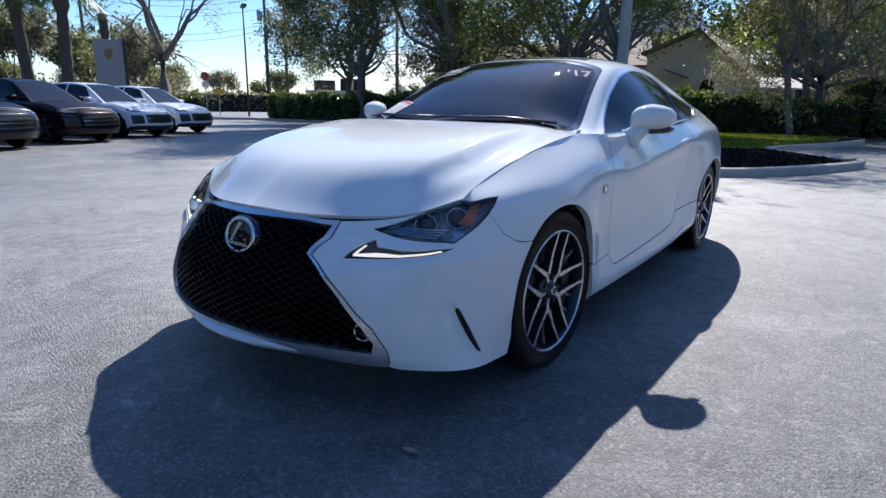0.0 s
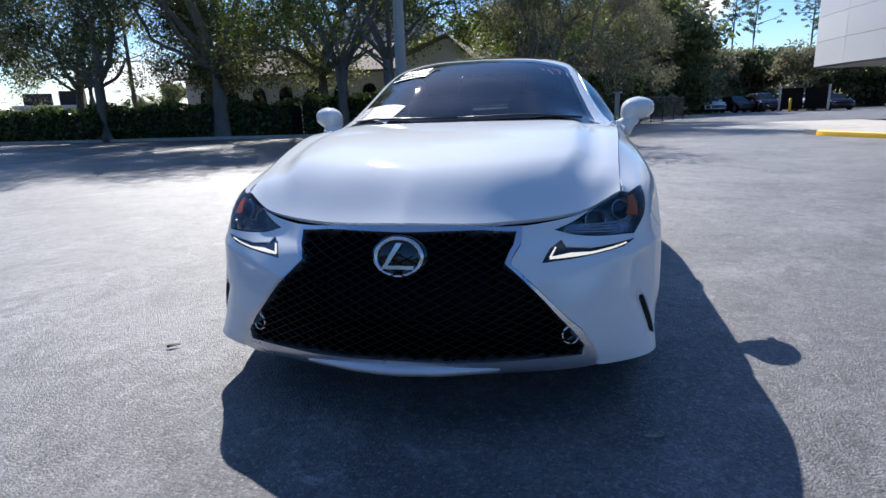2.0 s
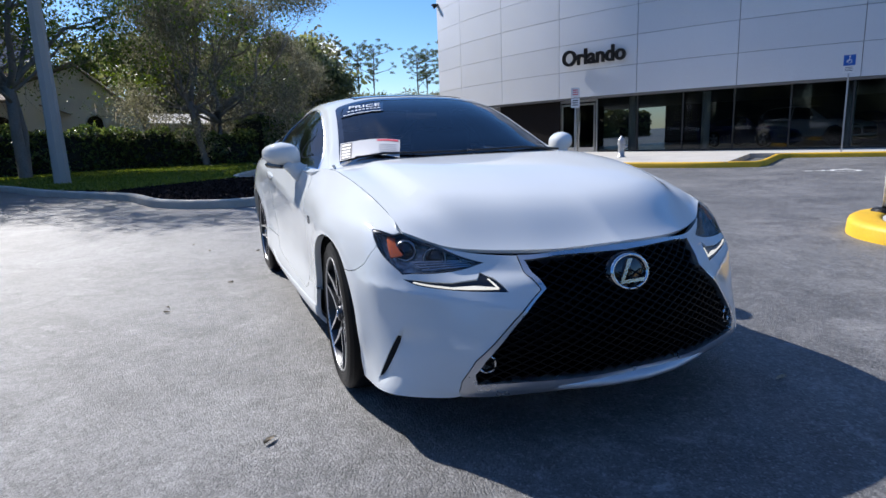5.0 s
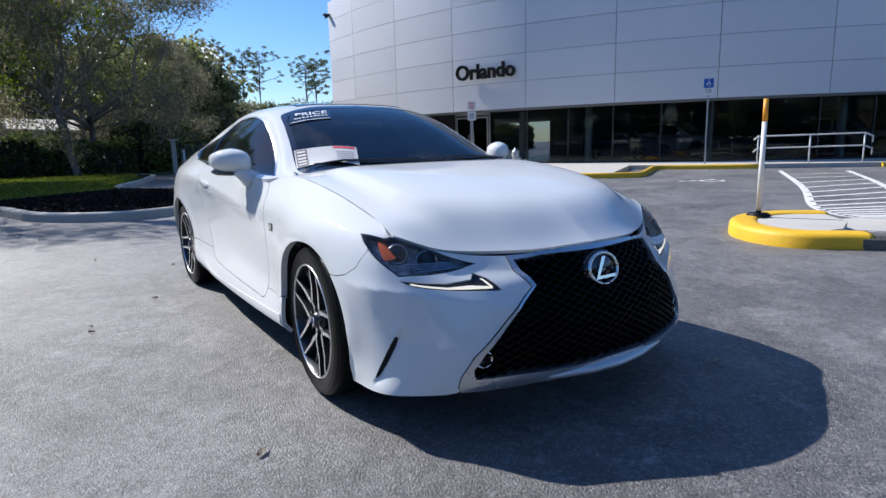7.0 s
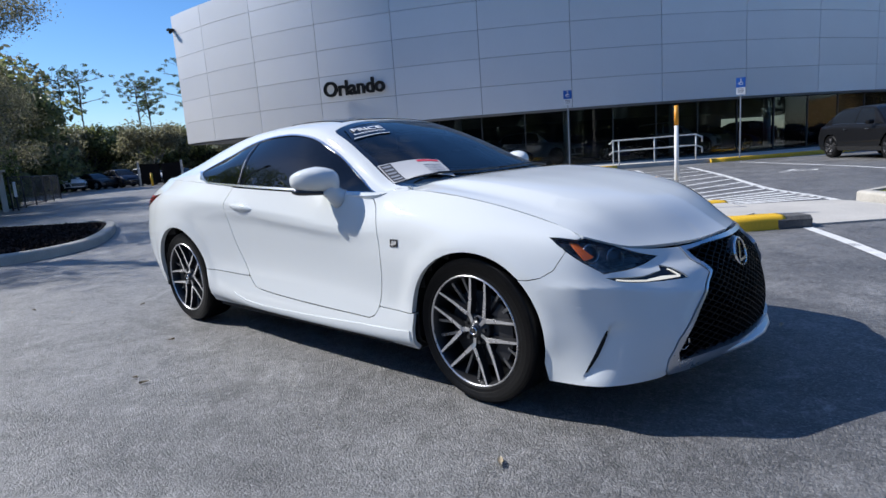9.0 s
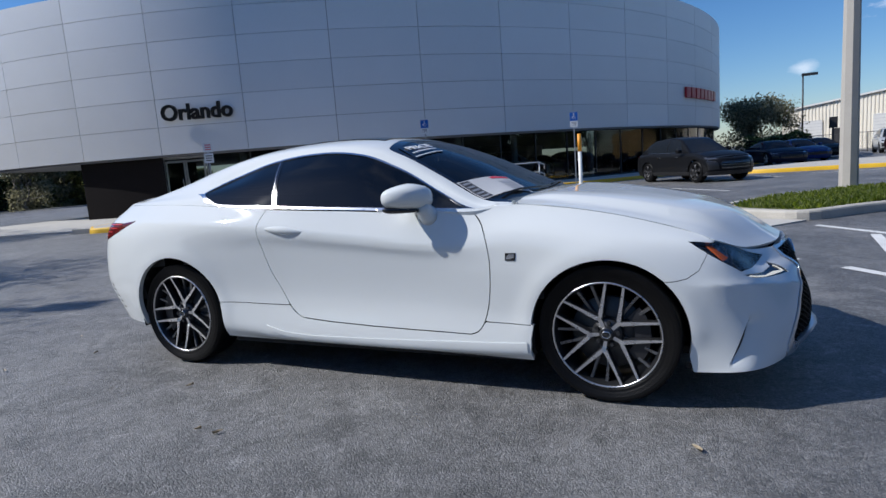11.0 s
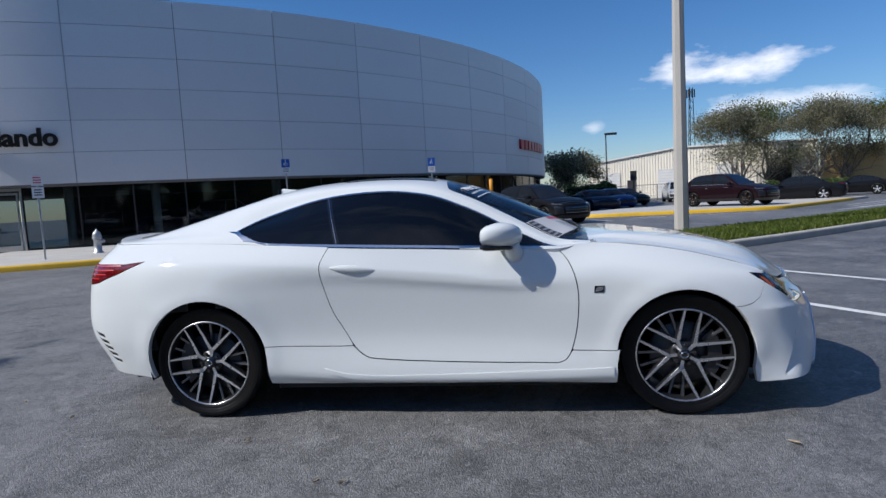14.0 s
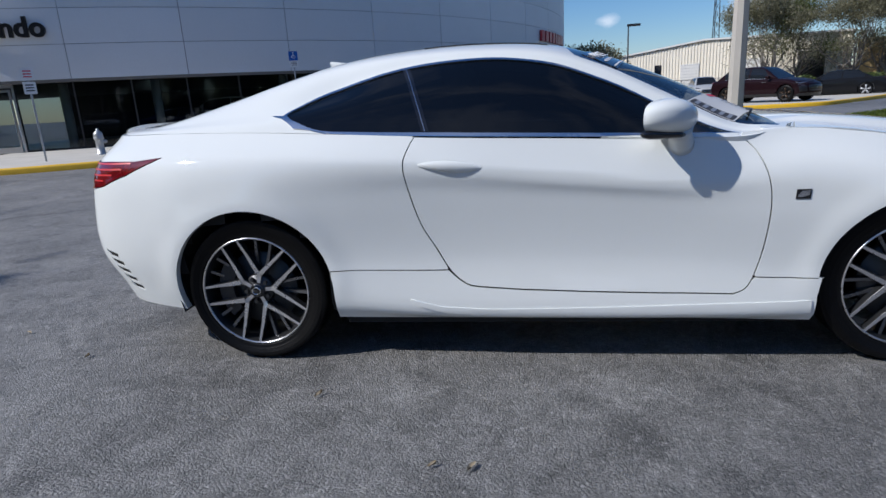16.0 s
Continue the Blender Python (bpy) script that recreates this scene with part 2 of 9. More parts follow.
def pane_mat(name, tint, clear, ior=1.52, dark=0.012):
    """Tinted glass as a thin sheet: part of the light passes, the rest is soaked up, with a mirror gloss on top."""
    m = bpy.data.materials.new(name)
    m.use_nodes = True
    nt = m.node_tree
    for k in list(nt.nodes):
        if k.type != "OUTPUT_MATERIAL":
            nt.nodes.remove(k)
    tr, gl, dk = nt.nodes.new("ShaderNodeBsdfTransparent"), nt.nodes.new("ShaderNodeBsdfGlossy"), nt.nodes.new("ShaderNodeBsdfDiffuse")
    tr.inputs["Color"].default_value = (*tint, 1)
    gl.inputs["Roughness"].default_value = 0.015
    dk.inputs["Color"].default_value = (dark, dark * 1.2, dark * 1.45, 1)
    body, top = nt.nodes.new("ShaderNodeMixShader"), nt.nodes.new("ShaderNodeMixShader")
    body.inputs["Fac"].default_value = clear
    fr = nt.nodes.new("ShaderNodeFresnel")
    fr.inputs["IOR"].default_value = ior
    nt.links.new(dk.outputs[0], body.inputs[1])
    nt.links.new(tr.outputs[0], body.inputs[2])
    nt.links.new(fr.outputs[0], top.inputs["Fac"])
    nt.links.new(body.outputs[0], top.inputs[1])
    nt.links.new(gl.outputs[0], top.inputs[2])
    nt.links.new(top.outputs[0], nt.nodes["Material Output"].inputs["Surface"])
    return m


ASPHALT = asphalt_mat("asphalt", (0.172, 0.170, 0.166), (0.292, 0.287, 0.278), 1)
SCUFF = worn_mat("pale_scuff", (0.40, 0.395, 0.38), 0.50, 1.0, 34.0)
CONCRETE = mat("concrete", (0.46, 0.44, 0.40), 0.85, vary=0.16, scale=1.3, fine=60, bump=0.003)
KERB = mat("kerb_concrete", (0.43, 0.405, 0.355), 0.85, vary=0.22, scale=2.5, fine=70, bump=0.004)
YELLOW = mat("yellow_paint", (0.70, 0.42, 0.015), 0.55, vary=0.14, scale=3, fine=60, bump=0.002)
WHITE_LINE = worn_mat("white_line_paint", (0.66, 0.66, 0.64), 0.25, 0.42, 9.0)
MULCH = mat("mulch", (0.004, 0.003, 0.003), 0.95, col2=(0.020, 0.013, 0.011), scale=14, fine=38, bump=0.04, spec=0.1)
LAWN = mat("lawn_soil", (0.085, 0.105, 0.02), 0.9, col2=(0.17, 0.18, 0.045), scale=2, fine=60, bump=0.01)
GRASS = leafy("grass_blades", (0.075, 0.105, 0.016), (0.18, 0.21, 0.045), 0.5, 0.6)
PALM_BARK = mat("palm_bark", (0.050, 0.043, 0.036), 0.9, col2=(0.13, 0.11, 0.09), scale=4, fine=22, bump=0.03)
# white pylon face, greyed in colour for the shade on its side
PYLON = mat("shaded_white_sign", (0.34, 0.34, 0.35), 0.5, vary=0.06)
PINE_BARK = mat("pine_bark", (0.06, 0.05, 0.043), 0.9, col2=(0.12, 0.10, 0.085), scale=3, fine=25, bump=0.02)
BARK = mat("bark", (0.13, 0.115, 0.10), 0.9, col2=(0.23, 0.205, 0.175), scale=3, fine=25, bump=0.02)
OAK_LEAF = leafy("oak_leaves", (0.070, 0.082, 0.036), (0.215, 0.228, 0.098), 0.5, 0.46)
OLIVE_LEAF = leafy("olive_leaves", (0.10, 0.10, 0.060), (0.25, 0.235, 0.15), 0.58, 0.42)
MOSS_LEAF = leafy("moss_and_dry_leaves", (0.17, 0.15, 0.11), (0.36, 0.32, 0.23), 0.7, 0.4)
HEDGE_LEAF = leafy("hedge_leaves", (0.036, 0.060, 0.020), (0.165, 0.205, 0.065), 0.28, 0.42)
PINE_LEAF = leafy("pine_needles", (0.030, 0.045, 0.020), (0.10, 0.125, 0.05))
PALM_LEAF = leafy("palm_fronds", (0.04, 0.06, 0.02), (0.12, 0.15, 0.05))
PANEL = mat("silver_wall_panel", (0.67, 0.68, 0.70), 0.60, metal=0.40, vary=0.05, scale=0.4, fine=30, objvary=0.35)
PANEL_DARK = mat("panel_joint", (0.10, 0.10, 0.105), 0.7, vary=0.1)
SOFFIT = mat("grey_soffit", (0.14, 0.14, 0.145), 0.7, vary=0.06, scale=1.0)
STUCCO = mat("beige_stucco", (0.80, 0.765, 0.72), 0.9, vary=0.1, scale=1.2, fine=40, bump=0.004)
ROOF_TILE = mat("brown_roof_shingle", (0.22, 0.17, 0.13), 0.85, vary=0.25, scale=3, fine=30, bump=0.01)
WHITE_WALL = mat("white_siding", (0.66, 0.65, 0.62), 0.7, vary=0.08, scale=1.5)
SHED_METAL = mat("beige_ribbed_metal", (0.80, 0.74, 0.62), 0.5, metal=0.1, vary=0.07, scale=0.6)
TAN_WALL = mat("tan_fence_wall", (0.52, 0.37, 0.17), 0.7, vary=0.1, scale=0.8)
BLACK_TRIM = mat("black_trim", (0.012, 0.012, 0.013), 0.35, vary=0.2, scale=20)
DARK_WALL = mat("dark_brown_panel", (0.012, 0.010, 0.010), 0.75, vary=0.2, scale=2, spec=0.1)
# inner wall and floor: the dimness behind the glass is put into their colours
INTERIOR = mat("shaded_showroom_wall", (0.03, 0.03, 0.032), 0.6, vary=0.2, scale=1)
SHOW_FLOOR = mat("shaded_showroom_tile", (0.025, 0.025, 0.027), 0.3, vary=0.1, scale=1)
GALV = mat("galvanised_steel", (0.42, 0.43, 0.44), 0.45, metal=0.6, vary=0.15, scale=8)
ALU = mat("brushed_aluminium", (0.62, 0.62, 0.63), 0.3, metal=0.9, vary=0.08, scale=10)
BLUE_SIGN = mat("blue_sign", (0.012, 0.10, 0.42), 0.4, vary=0.05)
WHITE_SIGN = mat("white_sign", (0.74, 0.74, 0.74), 0.45, vary=0.05)
ORANGE = mat("orange_plastic", (0.80, 0.33, 0.02), 0.5, vary=0.08)
WHITE_PLASTIC = mat("white_plastic", (0.70, 0.70, 0.68), 0.5, vary=0.08)
RED_SIGN = mat("red_letters", (0.42, 0.02, 0.03), 0.4, vary=0.05)
LETTER = mat("black_letters", (0.006, 0.0065, 0.008), 0.5, vary=0.1, spec=0.2)
POLE_CONCRETE = mat("pole_concrete", (0.40, 0.375, 0.335), 0.85, vary=0.1, scale=1.5, fine=50, bump=0.003)
WOOD_POLE = mat("pole_wood", (0.11, 0.085, 0.065), 0.9, vary=0.2, scale=2, fine=30, bump=0.01)
DARK_METAL = mat("dark_metal", (0.035, 0.035, 0.038), 0.5, metal=0.4, vary=0.2, scale=5)
SHOW_GLASS = pane_mat("showroom_glass", (0.74, 0.79, 0.80), 0.72, 1.40, 0.002)
BLUE_ROOF = mat("blue_grey_roof", (0.09, 0.12, 0.19), 0.6, vary=0.12, scale=0.5)


# ---- building helpers ----
def part(name, bm, material, parent=None, label="", smooth=False):
    """Links a bmesh as one mesh object, under a thing or a part if given."""
    me = bpy.data.meshes.new(name)
    bm.normal_update()
    bm.to_mesh(me)
    bm.free()
    if smooth:
        me.shade_smooth()
    for m in (material if isinstance(material, (list, tuple)) else (material,)):
        me.materials.append(m)
    ob = new(name, me)
    if parent is not None:
        ob.parent = parent
    if label:
        ob["label"] = label
    return ob


def mesh_part(name, verts, faces, material, parent=None, label="", smooth=True):
    me = bpy.data.meshes.new(name)
    me.from_pydata(verts, [], faces)
    me.update()
    if smooth:
        me.shade_smooth()
    me.materials.append(material)
    ob = new(name, me)
    if parent is not None:
        ob.parent = parent
    if label:
        ob["label"] = label
    return ob


def thing(name, m, label, category, group="", kind=""):
    ob = new(name)
    ob.empty_display_size = 0.1
    ob.matrix_world = m
    return tagged(ob, label, category, group, kind)


def box(bm, x0, y0, z0, x1, y1, z1, bev=0.0, m=None):
    """Adds a box between two corners, its edges rounded by bev."""
    r = bmesh.ops.create_cube(bm, size=1.0, matrix=Matrix.Translation(((x0 + x1) / 2, (y0 + y1) / 2, (z0 + z1) / 2)) @ Matrix.Diagonal((abs(x1 - x0), abs(y1 - y0), abs(z1 - z0), 1)))
    vs = r["verts"]
    if bev:
        es = list({e for v in vs for e in v.link_edges})
        k = bmesh.ops.bevel(bm, geom=es, offset=bev, segments=2, affect="EDGES", profile=0.6)
        vs = list({v for f in k["faces"] for v in f.verts} | {v for v in vs if v.is_valid})
    if m is not None:
        bmesh.ops.transform(bm, matrix=m, verts=vs)
    return bm


def cyl(bm, p, q, r0, r1=None, seg=16, caps=True):
    """Adds a tapered round bar from p to q."""
    p, q = Vector(p), Vector(q)
    d = q - p
    t = d.to_track_quat("Z", "Y").to_matrix().to_4x4()
    bmesh.ops.create_cone(bm, cap_ends=caps, segments=seg, radius1=r0, radius2=r0 if r1 is None else r1, depth=d.length, matrix=Matrix.Translation((p + q) / 2) @ t)
    return bm


def prism(bm, poly, z0, z1, bev=0.0):
    """Adds an upright prism over a plan outline."""
    lo = [bm.verts.new((x, y, z0)) for x, y in poly]
    hi = [bm.verts.new((x, y, z1)) for x, y in poly]
    n = len(poly)
    top = bm.faces.new(hi)
    bm.faces.new(lo[::-1])
    for i in range(n):
        bm.faces.new((lo[i], lo[(i + 1) % n], hi[(i + 1) % n], hi[i]))
    if bev:
        bmesh.ops.bevel(bm, geom=list(top.edges), offset=bev, segments=3, affect="EDGES", profile=0.5)
    bmesh.ops.recalc_face_normals(bm, faces=bm.faces)
    return bm


def lathe(bm, profile, seg=48, axis="y"):
    """Turns a profile of (radius, along) round the axis."""
    rings = []
    for r, h in profile:
        ring = []
        for i in range(seg):
            a = 2 * math.pi * i / seg
            c, s = r * math.cos(a), r * math.sin(a)
            ring.append(bm.verts.new((c, h, s) if axis == "y" else (c, s, h)))
        rings.append(ring)
    for a, b in zip(rings, rings[1:]):
        for i in range(seg):
            bm.faces.new((a[i], a[(i + 1) % seg], b[(i + 1) % seg], b[i]))
    return bm


def spline(pts, n):
    """Points along a smooth curve through the knots."""
    P = np.array(pts, float)
    Q = np.vstack([2 * P[0] - P[1], P, 2 * P[-1] - P[-2]])
    out = []
    for i in range(len(P) - 1):
        p0, p1, p2, p3 = Q[i:i + 4]
        for t in np.linspace(0, 1, n, endpoint=False):
            out.append(0.5 * (2 * p1 + (p2 - p0) * t + (2 * p0 - 5 * p1 + 4 * p2 - p3) * t * t + (3 * p1 - p0 - 3 * p2 + p3) * t ** 3))
    out.append(P[-1])
    return np.array(out)


def sweep(bm, path, profile, closed=False):
    """Sweeps an upright profile of (across, up) along a plan path; across points to the left of the way."""
    P = [Vector((p[0], p[1], p[2] if len(p) > 2 else 0)) for p in path]
    n = len(P)
    rings = []
    for i in range(n):
        a = P[(i - 1) % n] if closed or i else P[i]
        b = P[(i + 1) % n] if closed or i < n - 1 else P[i]
        d = (b - a)
        d.z = 0
        d.normalize()
        side = Vector((-d.y, d.x, 0))
        rings.append([bm.verts.new(P[i] + side * u + Vector((0, 0, w))) for u, w in profile])
    m = len(profile)
    for i in range(n if closed else n - 1):
        a, b = rings[i], rings[(i + 1) % n]
        for k in range(m - 1):
            bm.faces.new((a[k], b[k], b[k + 1], a[k + 1]))
    if not closed:
        bm.faces.new(rings[0])
        bm.faces.new(rings[-1][::-1])
    bmesh.ops.recalc_face_normals(bm, faces=bm.faces)
    return bm


def tubes(bm, path, radii, seg=8):
    """A round limb along 3D points with a radius at each."""
    P = [Vector(p) for p in path]
    rings = []
    for i, p in enumerate(P):
        d = (P[min(i + 1, len(P) - 1)] - P[max(i - 1, 0)]).normalized()
        q = d.to_track_quat("Z", "Y")
        rings.append([bm.verts.new(p + q @ Vector((radii[i] * math.cos(2 * math.pi * k / seg), radii[i] * math.sin(2 * math.pi * k / seg), 0))) for k in range(seg)])
    for a, b in zip(rings, rings[1:]):
        for k in range(seg):
            bm.faces.new((a[k], a[(k + 1) % seg], b[(k + 1) % seg], b[k]))
    if len(rings) > 1:
        bm.faces.new(rings[0][::-1])
        bm.faces.new(rings[-1])
    return bm


def text_mesh(body, size, depth, bold=0.0):
    """Letters of the built-in font as a mesh in the x-y plane, centred."""
    cu = bpy.data.curves.new("letters", "FONT")
    cu.body, cu.size, cu.extrude, cu.offset = body, size, depth, bold
    cu.align_x, cu.align_y = "CENTER", "CENTER"
    tmp = bpy.data.objects.new("letters", cu)
    scene.collection.objects.link(tmp)
    dg = bpy.context.evaluated_depsgraph_get()
    me = bpy.data.meshes.new_from_object(tmp.evaluated_get(dg))
    bpy.data.objects.remove(tmp)
    bpy.data.curves.remove(cu)
    return me


def text_part(name, body, size, depth, material, parent, m, bold=0.0):
    me = text_mesh(body, size, depth, bold)
    me.materials.clear()
    me.materials.append(material)
    ob = new(name, me)
    if parent is not None:
        ob.parent = parent
    ob.matrix_basis = m
    return ob


# ---- the ground, kerbs and islands ----
def ground_sheet():
    bm = bmesh.new()
    rings = [0.5, 4, 12, 40, 120, 400, 1600]
    prev = None
    for r in rings:
        ring = [bm.verts.new((r * math.cos(a), r * math.sin(a), 0)) for a in np.linspace(0, 2 * math.pi, 48, endpoint=False)]
        if prev:
            for i in range(48):
                bm.faces.new((prev[i], ring[i], ring[(i + 1) % 48], prev[(i + 1) % 48]))
        else:
            bm.faces.new(ring)
        prev = ring
    return tagged(part("ground", bm, ASPHALT), "worn grey asphalt of the car park, patchy and gritty", "ground", kind="structure")


ground_sheet()
KERB_PROFILE = ((0.0, -0.02), (0.0, 0.115), (0.012, 0.138), (0.04, 0.15), (0.15, 0.15), (0.15, -0.02))


def island(name, outline, n, fills, label, yellow=None):
    """A raised bed: a kerb round a smooth outline and its filling. fills: outlines with a material and a height."""
    line = spline(outline + [outline[0]], n)[:-1]
    bm = sweep(bmesh.new(), [(p[0], p[1]) for p in line], KERB_PROFILE, closed=True)
    ob = tagged(part(name, bm, KERB, smooth=False), label, "kerb", kind="structure")
    bm = bmesh.new()
    c = line.mean(axis=0)
    inner = []
    for i, p in enumerate(line):
        d = line[(i + 1) % len(line)] - line[i - 1]
        d /= np.linalg.norm(d)
        inner.append(p + 0.14 * np.array((-d[1], d[0])))
    vs = [bm.verts.new((p[0], p[1], 0.125)) for p in inner]
    f = bm.faces.new(vs)
    bmesh.ops.triangulate(bm, faces=[f])
    tagged(part(fills[0], bm, fills[1]), fills[2], fills[3], kind="structure")
    return ob, line


# planted bed behind the parked coupe: dark mulch nose, lawn towards the hedge
BED = [(-21.6, -9.4), (-16.6, -6.6), (-12.9, -4.75), (-10.2, -2.9), (-7.9, -2.1), (-6.9, -1.0), (-7.2, 0.1), (-8.4, 0.95), (-10.6, 1.85), (-11.6, 1.9), (-11.9, 1.4), (-13.4, 0.45), (-15.2, -0.15), (-20.0, 1.2), (-25.0, 1.6), (-25.4, -4.0), (-23.0, -8.6)]
island("bed_kerb", BED, 5, ("mulch_bed", MULCH, "dark brown bark mulch inside the kerbed bed", "mulch"), "pale grey concrete kerb round the planted bed")

# grass strip with the light pole
STRIP = [(1.9, 7.45), (2.5, 6.75), (3.2, 6.35), (4.2, 7.2), (6.3, 8.75), (9.7, 11.5), (14.5, 15.6), (20.0, 20.2), (19.0, 21.6), (13.2, 17.4), (8.2, 13.4), (4.6, 10.9), (2.6, 9.0)]
island("strip_kerb", STRIP, 5, ("strip_lawn", LAWN, "short green lawn on the kerbed strip", "lawn"), "pale grey concrete kerb round the grass strip")


def slab(name, poly, z0, z1, material, label, category, bev=0.012):
    return tagged(part(name, prism(bmesh.new(), poly, z0, z1, bev), material), label, category, kind="structure")


def arc(r, a0, a1, n):
    return [(CX + r * math.cos(radians(a)), CY + r * math.sin(radians(a))) for a in np.linspace(a0, a1, n)]


# the round showroom: centre of the drum, its radius, soffit and parapet
CX, CY, RAD, SOFF, PARA = -28.9, 44.7, 31.85, 2.55, 9.38

# pavement round the drum, wide before the entrance, narrow past it
tagged(part("pavement", prism(bmesh.new(), arc(RAD - 1.2, -70, -57, 30) + arc(39.5, -57, -70, 30), -0.1, 0.15), CONCRETE), "pale concrete pavement before the showroom entrance", "pavement", kind="structure")
tagged(part("pavement", prism(bmesh.new(), arc(RAD - 1.2, -57, -10, 40) + arc(34.55, -10, -57, 40), -0.1, 0.15), CONCRETE), "pale concrete pavement along the curved showroom glass", "pavement", kind="structure")


tagged(part("apron", prism(bmesh.new(), arc(RAD - 3.5, -86, -70, 20) + arc(38.4, -70, -80, 12) + arc(35.0, -84, -86, 3), -0.1, 0.012), CONCRETE), "flush pale concrete apron under the overhang", "pavement", kind="structure")


def painted_kerb(name, pts, label, r=0.16):
    bm = sweep(bmesh.new(), pts, ((-r / 2 - .01, -0.02), (-r / 2, 0.105), (-r / 2 + .012, .132), (-r / 2 + 0.04, 0.15), (-r / 2 + .07, .155), (r / 2 - .07, .155), (r / 2 - 0.04, 0.15), (r / 2 - .012, .132), (r / 2, 0.105), (r / 2 + .01, -0.02)))
    return tagged(part(name, bm, YELLOW, smooth=True), label, "kerb", kind="structure")


painted_kerb("yellow_kerb", arc(34.0, -70, -70, 1) + arc(38.6, -70, -70, 1) + arc(39.58, -69, -58, 30) + [(-6.95, 12.1), (-7.2, 12.7), (-9.0, 15.6)] + arc(34.65, -55.2, -50, 8), "yellow painted kerb along the entrance pavement")
painted_kerb("yellow_kerb", arc(34.65, -44, -11, 24), "yellow painted kerb along the showroom pavement")

# yellow nose island with a concrete walk behind it
NOSE = [(1.46, 4.66), (0.97, 4.29), (0.48, 4.42), (0.14, 4.85), (0.02, 5.30), (0.12, 5.75), (0.45, 6.10)]
tagged(part("nose_walk", prism(bmesh.new(), [(1.62, 4.72), (0.97, 4.40), (0.52, 4.52), (0.2, 4.90), (0.10, 5.32), (0.2, 5.75), (0.6, 6.75), (1.6, 7.4), (1.85, 7.3), (2.6, 6.6), (3.15, 6.25), (2.6, 5.6)], -0.1, 0.022), CONCRETE), "flush pale concrete walk between the nose island and the grass strip", "pavement", kind="structure")
tagged(part("nose_top", prism(bmesh.new(), [(1.05, 4.42), (0.97, 4.38), (0.52, 4.50), (0.2, 4.90), (0.10, 5.32), (0.2, 5.75), (0.5, 6.0), (0.95, 5.5), (1.15, 4.9)], -0.1, 0.13), CONCRETE), "pale concrete top of the island nose", "pavement", kind="structure")
painted_kerb("yellow_nose_kerb", [tuple(p) for p in spline(NOSE, 14)], "thick bright yellow painted kerb round the island nose", 0.30)

bm = sweep(bmesh.new(), [(1.40, 4.60), (1.56, 4.72), (1.68, 4.83)], ((-.15, -0.02), (-.145, 0.10), (-.11, .14), (.11, .14), (.145, 0.10), (.15, -0.02)))
tagged(part("nose_kerb_end", bm, mat("worn_dark_concrete", (0.10, 0.098, 0.095), 0.9, vary=0.35, scale=14, fine=60, bump=0.006), smooth=False), "bare dark concrete end of the yellow kerb", "kerb", kind="structure")

# display pad with a yellow kerb, far side of the drive
PAD = [(2.6, 24.8), (4.0, 23.4), (6.2, 23.15), (9.0, 22.8), (11.5, 22.8), (13.0, 23.9), (14.3, 25.2), (20.0, 31.0), (15.0, 36.0), (9.2, 31.5), (5.2, 29.6), (3.4, 27.0)]
slab("display_pad", PAD, -0.1, 0.12, CONCRETE, "pale concrete display pad for parked vehicles", "pavement")
painted_kerb("yellow_pad_kerb", [tuple(p) for p in spline([(2.2, 26.2), (2.5, 24.7), (3.9, 23.3), (6.1, 23.0), (9.0, 22.65), (11.6, 22.65), (13.1, 23.8), (14.4, 25.1), (18.0, 28.8)], 5)], "yellow painted kerb round the display pad", 0.22)


def stripe(name, pts, width, label, material=WHITE_LINE):
    bm = bmesh.new()
    P = [Vector((*p, 0)) for p in pts]
    L = []
    for i, p in enumerate(P):
        d = (P[min(i + 1, len(P) - 1)] - P[max(i - 1, 0)]).normalized()
        s = Vector((-d.y, d.x, 0)) * width / 2
        L.append((bm.verts.new(p + s + Vector((0, 0, 0.004))), bm.verts.new(p - s + Vector((0, 0, 0.004)))))
    for a, b in zip(L, L[1:]):
        bm.faces.new((a[0], a[1], b[1], b[0]))
    bmesh.ops.recalc_face_normals(bm, faces=bm.faces)
    return tagged(part(name, bm, material), label, "road marking", kind="structure")


# bay lines beside the coupe
stripe("bay_line", [(1.7, 4.75), (2.2, 3.85), (2.62, 3.0)], 0.11, "white painted bay line on asphalt")
stripe("bay_line", [(3.2, 5.75), (3.76, 4.85), (4.5, 3.75), (6.2, 1.1)], 0.11, "white painted bay line on asphalt")
stripe("bay_line", [(2.95, 2.62), (3.3, 2.1), (3.65, 1.5), (4.6, 0.0)], 0.11, "white painted bay line on asphalt")
stripe("bay_line", [(3.65, 4.75), (3.35, 2.2)], 0.11, "white painted diagonal line on asphalt")
# hatched walk
LEFT = spline([(-5.4, 17.0), (-2.2, 11.4), (-0.55, 8.1), (0.15, 7.15), (0.62, 6.85)], 6)
RIGHT = spline([(-3.9, 17.9), (-1.6, 13.5), (0.2, 9.75), (1.1, 8.4), (1.65, 7.55)], 6)
stripe("hatch_edge", [tuple(p) for p in LEFT], 0.13, "white painted edge of the hatched walk")
stripe("hatch_edge", [tuple(p) for p in RIGHT], 0.13, "white painted edge of the hatched walk")
